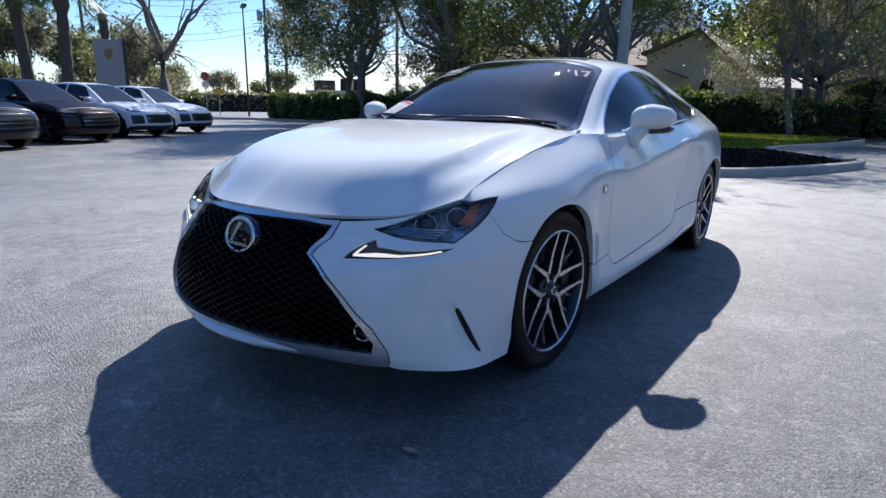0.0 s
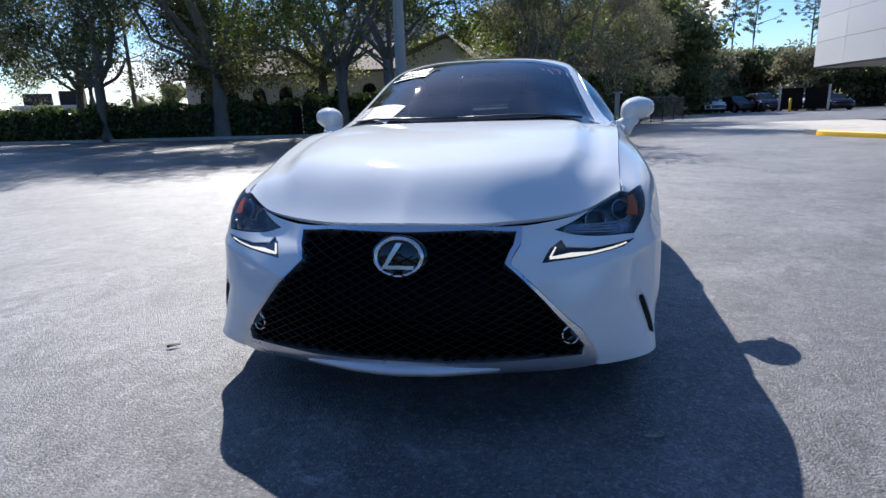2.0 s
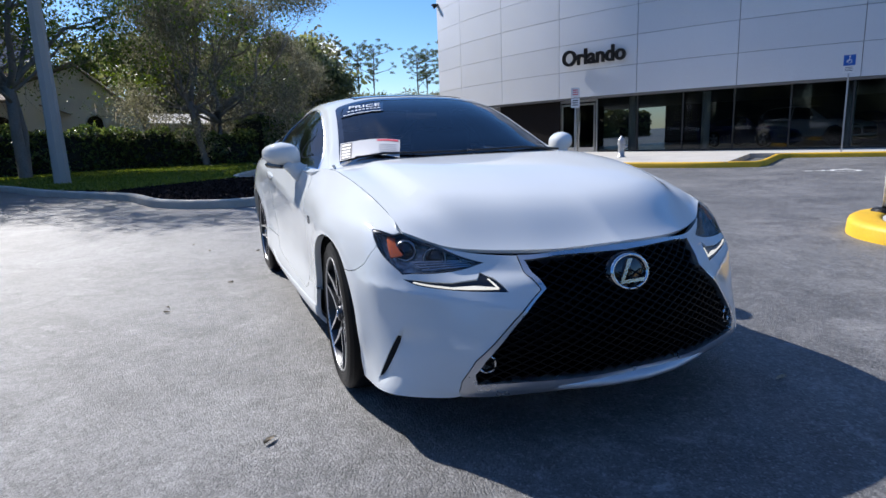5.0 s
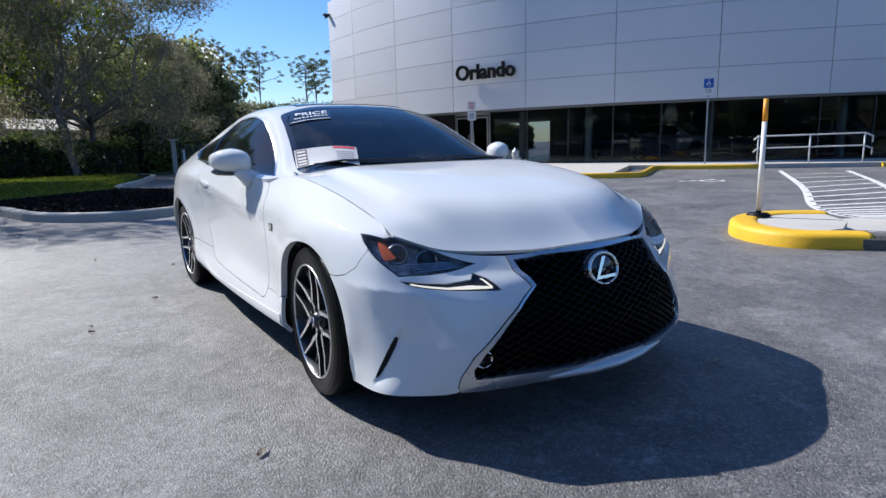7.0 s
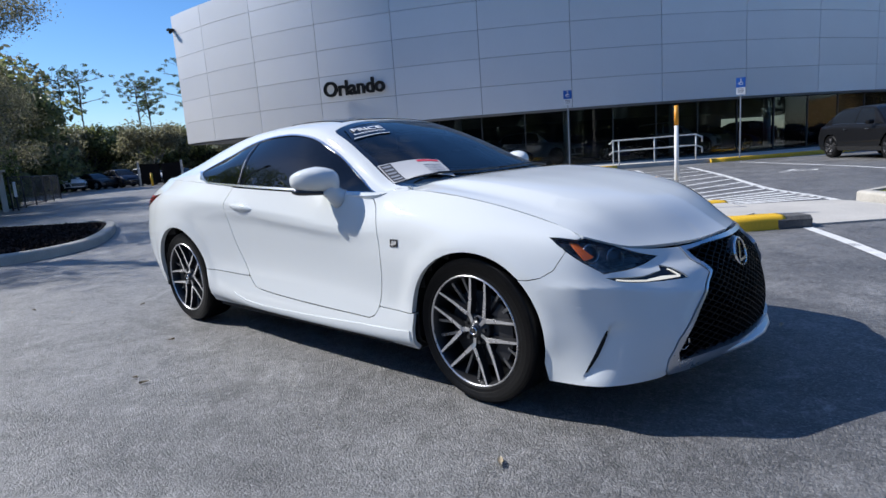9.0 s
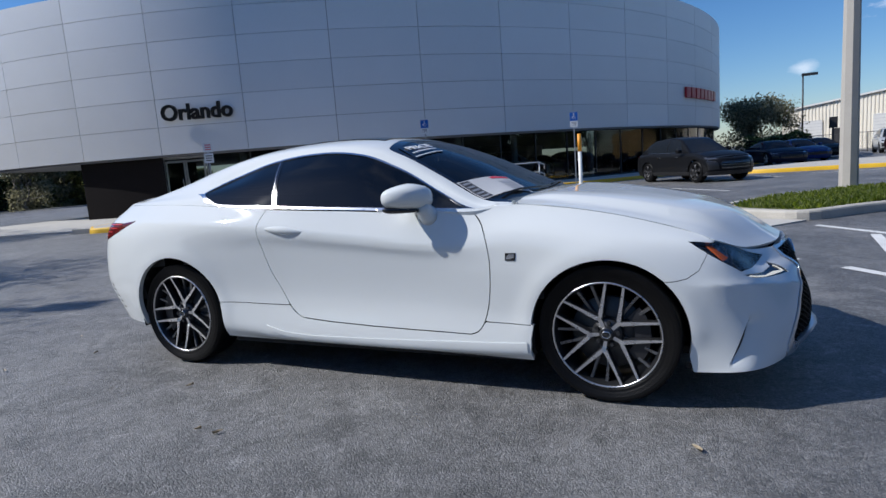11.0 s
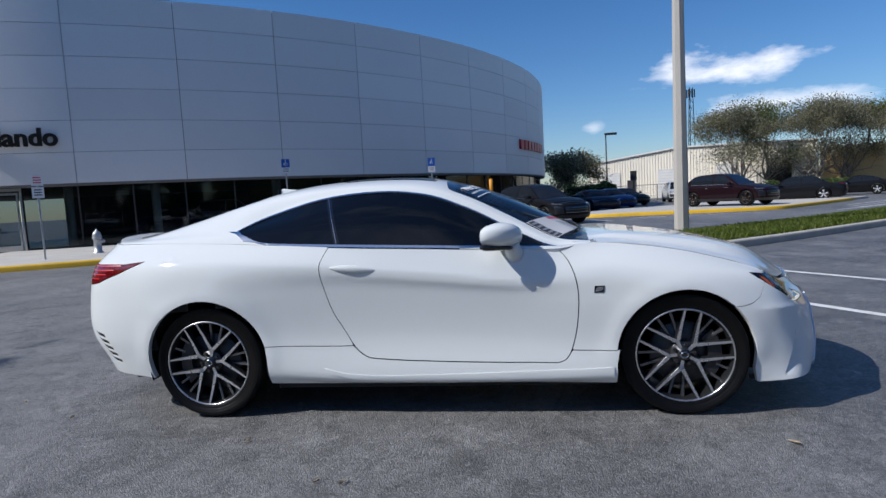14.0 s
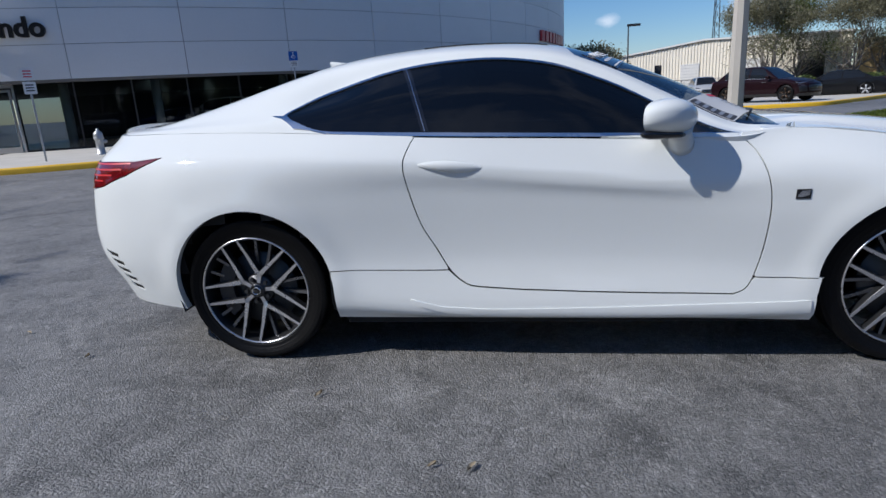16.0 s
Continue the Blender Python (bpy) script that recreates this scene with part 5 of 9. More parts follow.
# bright lower lip along the foot of the grille
def lower_lip():
    verts, faces = [], []
    ys = np.linspace(-.605, .605, 61)
    for y in ys:
        a = abs(y) / .605
        x = float(np.interp(abs(y), [0, .14, .30, .46, .59, .605], [2.288, 2.275, 2.235, 2.175, 2.124, 2.118]))
        k = (1 - a ** 2.2)
        for dx, z in ((-.030, .252 - .004 * k), (-.004, .250 - .002 * k), (.008 + .022 * k, .238 - .002 * k), (.012 + .027 * k, .230 - .003 * k), (.006 + .022 * k, .214 - .004 * k), (-.02, .206), (-.06, .204)):
            verts.append((x + dx, y, z))
    for i in range(60):
        for k in range(6):
            faces.append((i * 7 + k, (i + 1) * 7 + k, (i + 1) * 7 + k + 1, i * 7 + k + 1))
    mesh_part("lower_lip", verts, faces, SILVER, grille, "silver lip under the mesh")


SILVER = mat("silver_lip_paint", (0.62, 0.64, 0.66), 0.3, metal=0.35, vary=0.04, scale=6, coat=0.6)
lower_lip()
# fog lamps in the grille's lower corners
for s in (1, -1):
    m = pose(2.150, s * .560, .318, 0, 0, s * 22)
    bm = bmesh.new()
    lathe(bm, [(.0, -.02), (.02, -.012), (.026, .0)], 28, "z")
    bmesh.ops.transform(bm, matrix=m @ pose(0, 0, 0, 0, 90, 0), verts=bm.verts)
    fog = part("fog_lamp", bm, LAMP_DARK, coupe, smooth=True)
    bm = bmesh.new()
    lathe(bm, [(.030 + .005 * math.cos(a), .004 + .006 * math.sin(a)) for a in np.linspace(0, 2 * math.pi, 9)], 28, "z")
    bmesh.ops.transform(bm, matrix=m @ pose(0, 0, 0, 0, 90, 0), verts=bm.verts)
    part("ring", bm, CHROME, fog, "chrome ring", smooth=True)

# head lamps: dark bucket, two projectors, amber corner, clear lens
lamp_side = both("headlamp", SIDE, [lamp_loop], LAMP_DARK, coupe, 0.02, lift=-0.050, depth=-0.04, label="clear-lensed headlamp with a dark inside")
for s, ob in zip((1, -1), lamp_side):
    panel("lens", SIDE, [lamp_loop], LENS, ob, 0.02, gap=0.0015, lift=0.001, depth=0.012, sides=(s,)).visible_shadow = False
    rim = np.array(lamp_loop)
    inner = shrink(rim * SCALE_UV[id(SIDE)], 0.010) / SCALE_UV[id(SIDE)]
    panel("bezel", SIDE, [lamp_loop, [tuple(p) for p in inner]], GLOSS_BLACK, ob, 0.012, gap=0.001, lift=-0.004, depth=0.02, sides=(s,))
    for x, y, z, r in ((1.925, .655, .655, .040), (1.865, .745, .685, .036)):
        bm = bmesh.new()
        lathe(bm, [(.0, .012), (r * .55, .008), (r * .8, .0)], 26, "z")
        bmesh.ops.transform(bm, matrix=pose(x - .012, s * (y - .012), z, 0, 78, s * 28), verts=bm.verts)
        pj = part("projector", bm, GLOSS_BLACK, ob, "round projector lens", smooth=True)
        bm = bmesh.new()
        lathe(bm, [(r + .005 * math.cos(a), .006 * math.sin(a)) for a in np.linspace(0, 2 * math.pi, 9)], 26, "z")
        bmesh.ops.transform(bm, matrix=pose(x - .012, s * (y - .012), z, 0, 78, s * 28), verts=bm.verts)
        part("ring", bm, SATIN, pj, smooth=True)
    amber = nose_line([(1.765, .770, .738), (1.798, .752, .738), (1.864, .745, .664), (1.834, .770, .650)])
    panel("reflector", SIDE, [amber], AMBER, ob, 0.012, lift=-0.012, depth=0.006, sides=(s,), label="amber side reflector")
    for k in range(4):
        f = k / 4
        a = [(1.93 - .06 * f, .70 + .03 * f, .628 + .012 * f), (2.005 - .04 * f, .535 + .02 * f, .640 + .010 * f), (2.002 - .04 * f, .535 + .02 * f, .644 + .010 * f), (1.928 - .06 * f, .70 + .03 * f, .633 + .012 * f)]
        panel("fin", SIDE, [nose_line(a)], SATIN, ob, 0.02, lift=-0.035 + 0.004 * k, depth=0.004, sides=(s,))

# running lights
led_side = both("running_light", SIDE, [nose_line(LED_LOOP)], GLOSS_BLACK, coupe, 0.012, gap=0.001, lift=-0.006, depth=0.01, label="L-shaped daytime running light")
LED_STRIP = [(1.955, .745, .5845), (2.025, .622, .5545), (2.075, .462, .5270), (2.070, .468, .5320), (2.040, .54, .5450), (2.020, .622, .5590), (1.957, .740, .5880)]
for s, ob in zip((1, -1), led_side):
    panel("light_strip", SIDE, [nose_line(LED_STRIP)], LED_WHITE, ob, 0.012, lift=-0.002, depth=0.004, sides=(s,), label="lit white strip")
    panel("light_hook", SIDE, [nose_line([(2.073, .460, .529), (2.050, .490, .562), (2.047, .495, .562), (2.067, .471, .532)])], LED_WHITE, ob, 0.012, lift=-0.002, depth=0.004, sides=(s,))
both("bumper_slit", SIDE, [slit_loop], SHELL_BLACK, coupe, 0.02, lift=-0.003, depth=0.0, hem=False, label="black side slit")
for s in (1, -1):
    u, v = SIDE.find((1.86, .86, .485), span=(3, 6))
    p, n = SIDE.at(u, v), SIDE.normal(u, v)
    n = n if n[1] > 0 else -n
    bm = cyl(bmesh.new(), Vector(p) - Vector(n) * .004, Vector(p) + Vector(n) * .0006, .010, seg=20)
    bmesh.ops.transform(bm, matrix=Matrix.Diagonal((1, s, 1, 1)), verts=bm.verts)
    bmesh.ops.recalc_face_normals(bm, faces=bm.faces)
    part("parking_sensor", bm, PAINT, coupe)

# rear quarter and tail
TAIL = [(-1.752, .815, .940), (-1.92, .82, .952), (-2.06, .78, .955), (-2.15, .73, .952), (-2.27, .55, .950), (-2.26, .56, .89), (-2.205, .70, .805), (-2.10, .80, .832), (-1.95, .835, .884)]
tail_loop = [SIDE.find(p, span=(11, 16)) for p in TAIL]
VENTS = [[SIDE.find((x + dx * k, 0, z + dz), (1, 0, 1), span=(12, 14.6)) for dx, dz, k in ((-.014, .006, 1), (.060, -.010, 1), (.068, -.030, 1), (.010, -.020, 1))] for x, z in ((-2.130, .525), (-2.105, .484), (-2.080, .444), (-2.055, .404), (-2.030, .364))]
rear_arch = [p for p in arch(-1.365, 0.338, 0.378, 6, 196, 40)]
quarter_loop = side_line([p for p in DOOR_REAR if p[1] > .42][::1]) + run(-.60, -2.03, 5.0, 34) + [(14.3, 5.0), (14.6, 5.0), (15.0, 5.0), (15.5, 5.0), (16.0, 5.0), (16.0, 4.0), (16.0, 2.0), (16.0, 0.0), (15.5, 0.0), (15.0, 0.0), (14.5, 0.0), (14.0, 0.0), (13.6, 0.0), (13.2, 0.0), (su_at(-1.732, 0), 0.0)] + side_line(rear_arch[::-1], (10, 14)) + side_line(SEAM_R[::-1])
for s in (1, -1):
    panel("rear_quarter", SIDE, [quarter_loop, tail_loop] + VENTS, PAINT, coupe, 0.019, gap=0.0012, depth=0.03, sides=(s,))
    lamp = panel("tail_lamp", SIDE, [tail_loop], RED_LENS, coupe, 0.02, gap=0.002, lift=0.003, depth=0.02, sides=(s,), label="wedge-shaped red tail lamp")
    for z, xa, xb in ((.930, -1.93, -2.20), (.905, -1.98, -2.20), (.880, -2.04, -2.20), (.855, -2.10, -2.18)):
        bar = [SIDE.find((x, 0, z + d), (1, 0, 1), span=(11, 14.9)) for x, d in ((xa, 0), (xb, 0), (xb, .007), (xa, .007))]
        panel("light_bar", SIDE, [bar], RED_BAR, lamp, 0.02, lift=0.0045, depth=0.002, sides=(s,))
    for vt in VENTS:
        panel("bumper_vent", SIDE, [vt], SHELL_BLACK, coupe, 0.02, lift=-0.004, depth=0.0, hem=False, sides=(s,))

# bonnet
hood_loop = [(u, 0.0) for u in np.linspace(0, 5, 24)] + [(5.0, v) for v in np.linspace(0, 3, 14)[1:]] + [(u, 3.0) for u in np.linspace(5, 0, 20)[1:]] + [(0.0, v) for v in np.linspace(3, 0, 14)[1:-1]]
panel("bonnet", HOOD, [hood_loop], PAINT, coupe, 0.02, gap=0.0022, depth=0.02, join=True)

# roof, pillars and glass
DLO = curve2([(.690, .946), (.45, .958), (.0, .981), (-.45, 1.004), (-.80, 1.022), (-.955, 1.031), (-1.04, 1.046), (-1.12, 1.077), (-1.178, 1.106), (-1.13, 1.137), (-.998, 1.190), (-.74, 1.260), (-.56, 1.287), (-.385, 1.296), (-.213, 1.291), (-.01, 1.256), (.15, 1.197), (.285, 1.137), (.446, 1.050), (.60, .975)], 3)
dlo_uv = [UPPER.find((x, .7, z), (1, 0, 1), span=(ux(.8), ux(-1.5))) for x, z in DLO]
dlo_uv = [(u, min(max(v, .08), 2.05)) for u, v in dlo_uv]
D = np.array(dlo_uv) * SCALE_UV[id(UPPER)]
chrome_out = [tuple(p) for p in shrink(D, -0.016) / SCALE_UV[id(UPPER)]]
SHIELD = [(ux(.99), 3.12), (ux(.93), 3.08), (ux(.82), 3.05), (ux(.70), 3.05), (ux(.45), 3.05), (ux(.20), 3.05), (ux(.12), 3.06), (ux(.085), 3.14), (ux(.07), 3.4), (ux(.05), 4.0), (ux(.04), 5.0), (0.0, 5.0), (0.0, 3.6)]
REARW = [(ux(-1.13), 3.16), (ux(-1.10), 3.4), (ux(-1.08), 4.0), (ux(-1.07), 5.0), (ux(-1.90), 5.0), (ux(-1.89), 4.0), (ux(-1.84), 3.3), (ux(-1.78), 3.10), (ux(-1.55), 3.06), (ux(-1.25), 3.06)]
SUNROOF = [(ux(-.02), 3.75), (ux(-.02), 5.0), (ux(-.60), 5.0), (ux(-.60), 3.75)]
shell_loop = [(ux(.72), .02), (ux(.70), .02)] + [(ux(x), 0.02) for x in np.linspace(.6, -2.1, 40)] + [(13.0, 0.0), (13.0, 1.0), (13.0, 2.0), (13.0, 3.0), (13.0, 4.0), (13.0, 5.0), (ux(-1.905), 5.0)]
roof_loop = [(ux(.86), .02)] + [(ux(x), 0.0) for x in np.linspace(.80, -2.05, 44)] + [(13.0, 0.0), (13.0, 1.5), (13.0, 3.0), (13.0, 5.0)] + [(ux(x), 5.0) for x in (-2.0, -1.93)] + REARW[4:][::1] + REARW[:4] + [(ux(x), 5.0) for x in (-.9, -.7)] + [(ux(-.61), 5.0), (ux(-.61), 3.72), (ux(-.01), 3.72), (ux(-.01), 5.0)] + SHIELD[10::-1] + [(ux(.93), 2.6), (ux(.90), 1.0)]
panel("roof", UPPER, [roof_loop, [tuple(p) for p in chrome_out]], PAINT, coupe, 0.028, depth=0.02, join=True)
panel("sunroof", UPPER, [SUNROOF], GLOSS_BLACK, coupe, 0.05, gap=0.003, lift=0.004, depth=0.01, join=True, label="dark glass sunroof")
panel("windscreen", UPPER, [SHIELD], SCREEN, coupe, 0.05, lift=-0.003, depth=0.006, join=True, label="raked clear windscreen").visible_shadow = False
panel("rear_window", UPPER, [REARW], TINT, coupe, 0.05, lift=-0.003, depth=0.006, join=True, label="dark rear window")
# black border of the windscreen
border = SHIELD[1:11]
inb = [(ux(.93), 3.22), (ux(.70), 3.20), (ux(.45), 3.2), (ux(.20), 3.2), (ux(.14), 3.3), (ux(.115), 4.0), (ux(.105), 5.0)]
panel("windscreen_border", UPPER, [border + inb[::-1]], GLOSS_BLACK, coupe, 0.02, lift=-0.0015, depth=0.002, join=True)
POST = [(-.552, .9), (-.565, .9), (-.520, 1.35), (-.507, 1.35)]
both("window_trim", UPPER, [[tuple(p) for p in chrome_out], dlo_uv], CHROME, coupe, 0.012, lift=0.002, depth=0.008, label="bright window surround")
in1 = shrink(D, 0.002)
rear_tip = np.array([UPPER.find((x, .75, z), (1, 0, 1), span=(ux(-.8), ux(-1.5))) for x, z in ((-1.252, 1.108), (-1.13, 1.050), (-.96, 1.020), (-1.05, 1.042), (-1.14, 1.078), (-1.182, 1.106))])
both("window_tip", UPPER, [[tuple(p) for p in rear_tip]], CHROME, coupe, 0.014, lift=0.004, depth=0.006, label="bright wedge behind the quarter window")
pa, pb = ux(-.530), ux(-.640)
split = lambda v: pa + (pb - pa) * min(1, v / 2.0)
fr_glass = [(u, v) for u, v in dlo_uv if u < split(v) - .01]
rr_glass = [(u, v) for u, v in dlo_uv if u > split(v) + .06]
k = next(i for i in range(1, len(fr_glass)) if fr_glass[i][1] - fr_glass[i - 1][1] > .6)
fr_loop = fr_glass[:k] + [(split(.1) - .02, fr_glass[k - 1][1]), (split(1.95) - .02, fr_glass[k][1])] + fr_glass[k:]
rr_loop = rr_glass + [(split(1.9) + .05, rr_glass[-1][1]), (split(.1) + .05, rr_glass[0][1])]
both("door_window", UPPER, [fr_loop], TINT, coupe, 0.05, lift=-0.004, depth=0.006, label="dark tinted door window")
both("quarter_window", UPPER, [rr_loop], TINT, coupe, 0.04, lift=-0.004, depth=0.006, label="dark tinted quarter window")
both("window_post", UPPER, [[(split(.05) - .03, .1), (split(.05) + .06, .1), (split(2) + .06, 2.0), (split(2) - .03, 2.0)]], GLOSS_BLACK, coupe, 0.03, lift=-0.001, depth=0.006)
both("post_strip", UPPER, [[(split(.05) + .012, .1), (split(.05) + .022, .1), (split(2) + .022, 2.0), (split(2) + .012, 2.0)]], SATIN, coupe, 0.03, lift=0.003, depth=0.005, label="bright strip on the post")


# --- wheels
def wheel_meshes():
    """One wheel about the y axis, its face towards -y: meshes to be shared by all four."""
    out = {}

    def keep(key, bm, material, smooth=True):
        if key in ("rim", "rim_lip", "spoke", "inner_spoke"):
            bmesh.ops.transform(bm, matrix=Matrix.Diagonal((.937, 1, .937, 1)), verts=bm.verts)
        me = bpy.data.meshes.new(key)
        bm.normal_update()
        bm.to_mesh(me)
        bm.free()
        if smooth:
            me.shade_smooth()
        me.materials.append(material)
        out[key] = me

    W = 0.118
    bm = bmesh.new()
    lathe(bm, [(.254, W - .02), (.264, W - .004), (.288, W), (.315, W - .006), (.329, W - .022), (.3335, W - .045), (.3345, 0), (.3335, -W + .045), (.330, -W + .026), (.3235, -W + .014), (.3225, -W + .0165), (.316, -W + .006), (.3145, -W + .008), (.300, -W - .001), (.2985, -W + .0015), (.280, -W - .002), (.2785, -W + .0005), (.266, -W + .001), (.258, -W + .004), (.252, -W + .012), (.246, -W + .02)], 80)
    keep("tyre", bm, RUBBER)
    bm = bmesh.new()
    lathe(bm, [(.272, -W + .014), (.269, -W + .006), (.2635, -W + .006), (.2605, -W + .014), (.253, -W + .03), (.244, .0), (.248, W - .02), (.266, W)], 80)
    keep("rim", bm, GUNMETAL)
    bm = bmesh.new()
    lathe(bm, [(.2728, -W + .010), (.271, -W + .003), (.2660, -W + .002), (.2630, -W + .006), (.2620, -W + .012)], 80)
    keep("rim_lip", bm, MACHINED)

    def arm(bm, a0, r0, a1, r1, w0, w1, y0, y1, d):
        """A tapered bar from polar (a0, r0) to (a1, r1), its face between depths y0 and y1."""
        p = Vector((r0 * math.sin(a0), y0, r0 * math.cos(a0)))
        q = Vector((r1 * math.sin(a1), y1, r1 * math.cos(a1)))
        t = (q - p).normalized()
        s = t.cross(Vector((0, 1, 0))).normalized()
        ring = []
        for c, w in ((p, w0), (p.lerp(q, .5) + Vector((0, .004, 0)), (w0 + w1) / 2 * .92), (q, w1)):
            ring.append([bm.verts.new(c + s * k * w + Vector((0, y, 0))) for k, y in ((-.62, d), (-.5, .002), (-.42, 0), (.42, 0), (.5, .002), (.62, d))])
        for a, b in zip(ring, ring[1:]):
            for k in range(5):
                f = bm.faces.new((a[k], b[k], b[k + 1], a[k + 1]))
                f.material_index = 0 if k == 2 else 1
        bm.faces.new(ring[0])
        bm.faces.new(ring[-1][::-1])

    bm = bmesh.new()
    for s in (-1, 1):
        arm(bm, s * .085, .090, s * radians(26.4), .2635, .025, .0140, -W + .024, -W + .008, .034)
    arm(bm, 0, .036, 0, .100, .020, .030, -W + .030, -W + .0236, .034)
    bmesh.ops.recalc_face_normals(bm, faces=bm.faces)
    keep("spoke", bm, MACHINED, False)
    out["spoke"].materials.append(GUNMETAL)
    bm = bmesh.new()
    for s in (-1, 1):
        arm(bm, s * radians(14), .060, s * radians(9.0), .256, .018, .016, -W + .058, -W + .036, .024)
    bmesh.ops.recalc_face_normals(bm, faces=bm.faces)
    keep("inner_spoke", bm, SPOKE_GREY, False)
    bm = bmesh.new()
    lathe(bm, [(.0, -W + .018), (.030, -W + .018), (.034, -W + .022), (.036, -W + .034), (.066, -W + .036), (.072, -W + .046), (.074, -W + .08), (.0, -W + .08)], 40)
    keep("hub", bm, GUNMETAL)
    bm = bmesh.new()
    lathe(bm, [(.0, -W + .013), (.026, -W + .014), (.029, -W + .020)], 32)
    keep("centre_cap", bm, GLOSS_BLACK)
    bm = bmesh.new()
    lathe(bm, [(.0195 + .0025 * math.cos(a), -W + .013 + .0025 * math.sin(a)) for a in np.linspace(0, 2 * math.pi, 7)], 32)
    bmesh.ops.transform(bm, matrix=Matrix.Diagonal((1, 1, .8, 1)), verts=bm.verts)
    keep("cap_ring", bm, CHROME)
    bm = bmesh.new()
    cyl(bm, (0, -W + .022, .054), (0, -W + .05, .054), .0095, .012, seg=6)
    keep("wheel_nut", bm, GUNMETAL, False)
    bm = bmesh.new()
    lathe(bm, [(.06, -.045), (.172, -.045), (.174, -.04), (.174, -.015), (.172, -.01), (.06, -.01)], 48)
    keep("brake_disc", bm, DISC)
    bm = bmesh.new()
    rings = []
    for a in np.linspace(radians(-42), radians(42), 13):
        c, q = math.cos(a), math.sin(a)
        rings.append([bm.verts.new((r * q, y, r * c)) for r, y in ((.125, -.075), (.197, -.070), (.200, .02), (.125, .02))])
    for a, b in zip(rings, rings[1:]):
        for k in range(4):
            bm.faces.new((a[k], b[k], b[(k + 1) % 4], a[(k + 1) % 4]))
    bm.faces.new(rings[0])
    bm.faces.new(rings[-1][::-1])
    bmesh.ops.recalc_face_normals(bm, faces=bm.faces)
    keep("brake_caliper", bm, DARK_METAL, False)
    return out


WHEEL = wheel_meshes()
for wx, wy, turn in ((1.365, .80, -3.5), (1.365, -.80, -3.5), (-1.365, .80, 0), (-1.365, -.80, 0)):
    rim = new("wheel", WHEEL["rim"])
    rim.parent = coupe
    rim["label"] = "dark alloy wheel with bright split spokes and low tyre"
    spin = 47 if wx > 0 else 13
    rim.matrix_basis = pose(wx, wy + (.008 if wy < 0 else -.008), .3345 + (.003 if wx < 0 else 0), 0, 0, turn + (180 if wy > 0 else 0))
    for key in ("tyre", "rim_lip", "hub", "centre_cap", "cap_ring", "brake_disc", "brake_caliper"):
        o = new(key, WHEEL[key])
        o.parent = rim
        if key == "brake_caliper":
            o.matrix_basis = pose(0, 0, 0, 0, 90 if wx > 0 else -90, 0)
    for k in range(5):
        for key in ("spoke", "inner_spoke"):
            o = new(key, WHEEL[key])
            o.parent = rim
            o.matrix_basis = pose(0, 0, 0, 0, spin + 72 * k, 0)
        o = new("wheel_nut", WHEEL["wheel_nut"])
        o.parent = rim
        o.matrix_basis = pose(0, 0, 0, 0, spin + 36 + 72 * k, 0)
    # wheel-house liner
    bm = bmesh.new()
    r, s = (.375 if wx > 0 else .392), (1 if wy > 0 else -1)
    ring = []
    for a in np.linspace(-15, 195, 28):
        c, k = math.cos(radians(a)), math.sin(radians(a))
        ring.append([bm.verts.new((wx + r * c, y * s, .335 + r * k)) for y in (.885, .55)])
    for a, b in zip(ring, ring[1:]):
        bm.faces.new((a[0], b[0], b[1], a[1]))
    f = [q[1] for q in ring]
    bm.faces.new(f)
    part("wheel_liner", bm, SHELL_BLACK, coupe)


# --- inner shell, floor and cabin
def inner_shell():
    verts, faces = [], []
    for surf, v0, v1, nu, nv, d, a, b in ((SIDE, 0, 5, 120, 14, .045, 0, 16), (UPPER, 2.3, 5, 60, 10, .022, ux(.02), ux(-1.0))):
        U, V = np.meshgrid(np.linspace(a, b, nu), np.linspace(v0, v1, nv), indexing="ij")
        P, N = surf.at(U, V), surf.normal(U, V)
        N = N * np.sign((N * (P - np.array((0, 0, .6)))).sum(-1, keepdims=True))
        P = P - N * d
        for s in (1, -1):
            o = len(verts)
            verts += [(p[0], p[1] * s, p[2]) for p in P.reshape(-1, 3)]
            for i in range(nu - 1):
                for j in range(nv - 1):
                    q = P[i:i + 2, j:j + 2].reshape(-1, 3).mean(0)
                    if surf is SIDE and min(math.hypot(q[0] - 1.365, q[2] - .335), math.hypot(q[0] + 1.365, q[2] - .335)) < .375:
                        continue
                    if surf is SIDE and q[0] > 1.62 and q[2] > .54:
                        continue
                    if surf is SIDE and q[0] > 1.95 and abs(q[1]) < .66:
                        continue
                    faces.append((o + i * nv + j, o + (i + 1) * nv + j, o + (i + 1) * nv + j + 1, o + i * nv + j + 1))
    return mesh_part("inner_shell", verts, faces, SHELL_BLACK, coupe)


inner_shell()
bm = bmesh.new()
box(bm, -2.05, -.60, .17, 2.02, .60, .21)
box(bm, -.95, -.86, .17, .98, .86, .21)
box(bm, 1.0, -.55, .20, 1.98, .55, .62)
box(bm, -2.1, -.55, .22, -1.6, .55, 1.0)
part("underbody", bm, SHELL_BLACK, coupe)


def seat(x, y, back):
    bm = bmesh.new()
    box(bm, x - .26, y - .25, .42, x + .26, y + .25, .60, .06)
    box(bm, -.07, -.24, 0, .07, .24, .62, .06, pose(x - .26, y, .55, 0, -18, 0))
    box(bm, -.05, -.13, 0, .05, .13, .17, .04, pose(x - .26 - .235, y, 1.16, 0, -10, 0))
    return part("seat", bm, LEATHER, coupe, smooth=True)


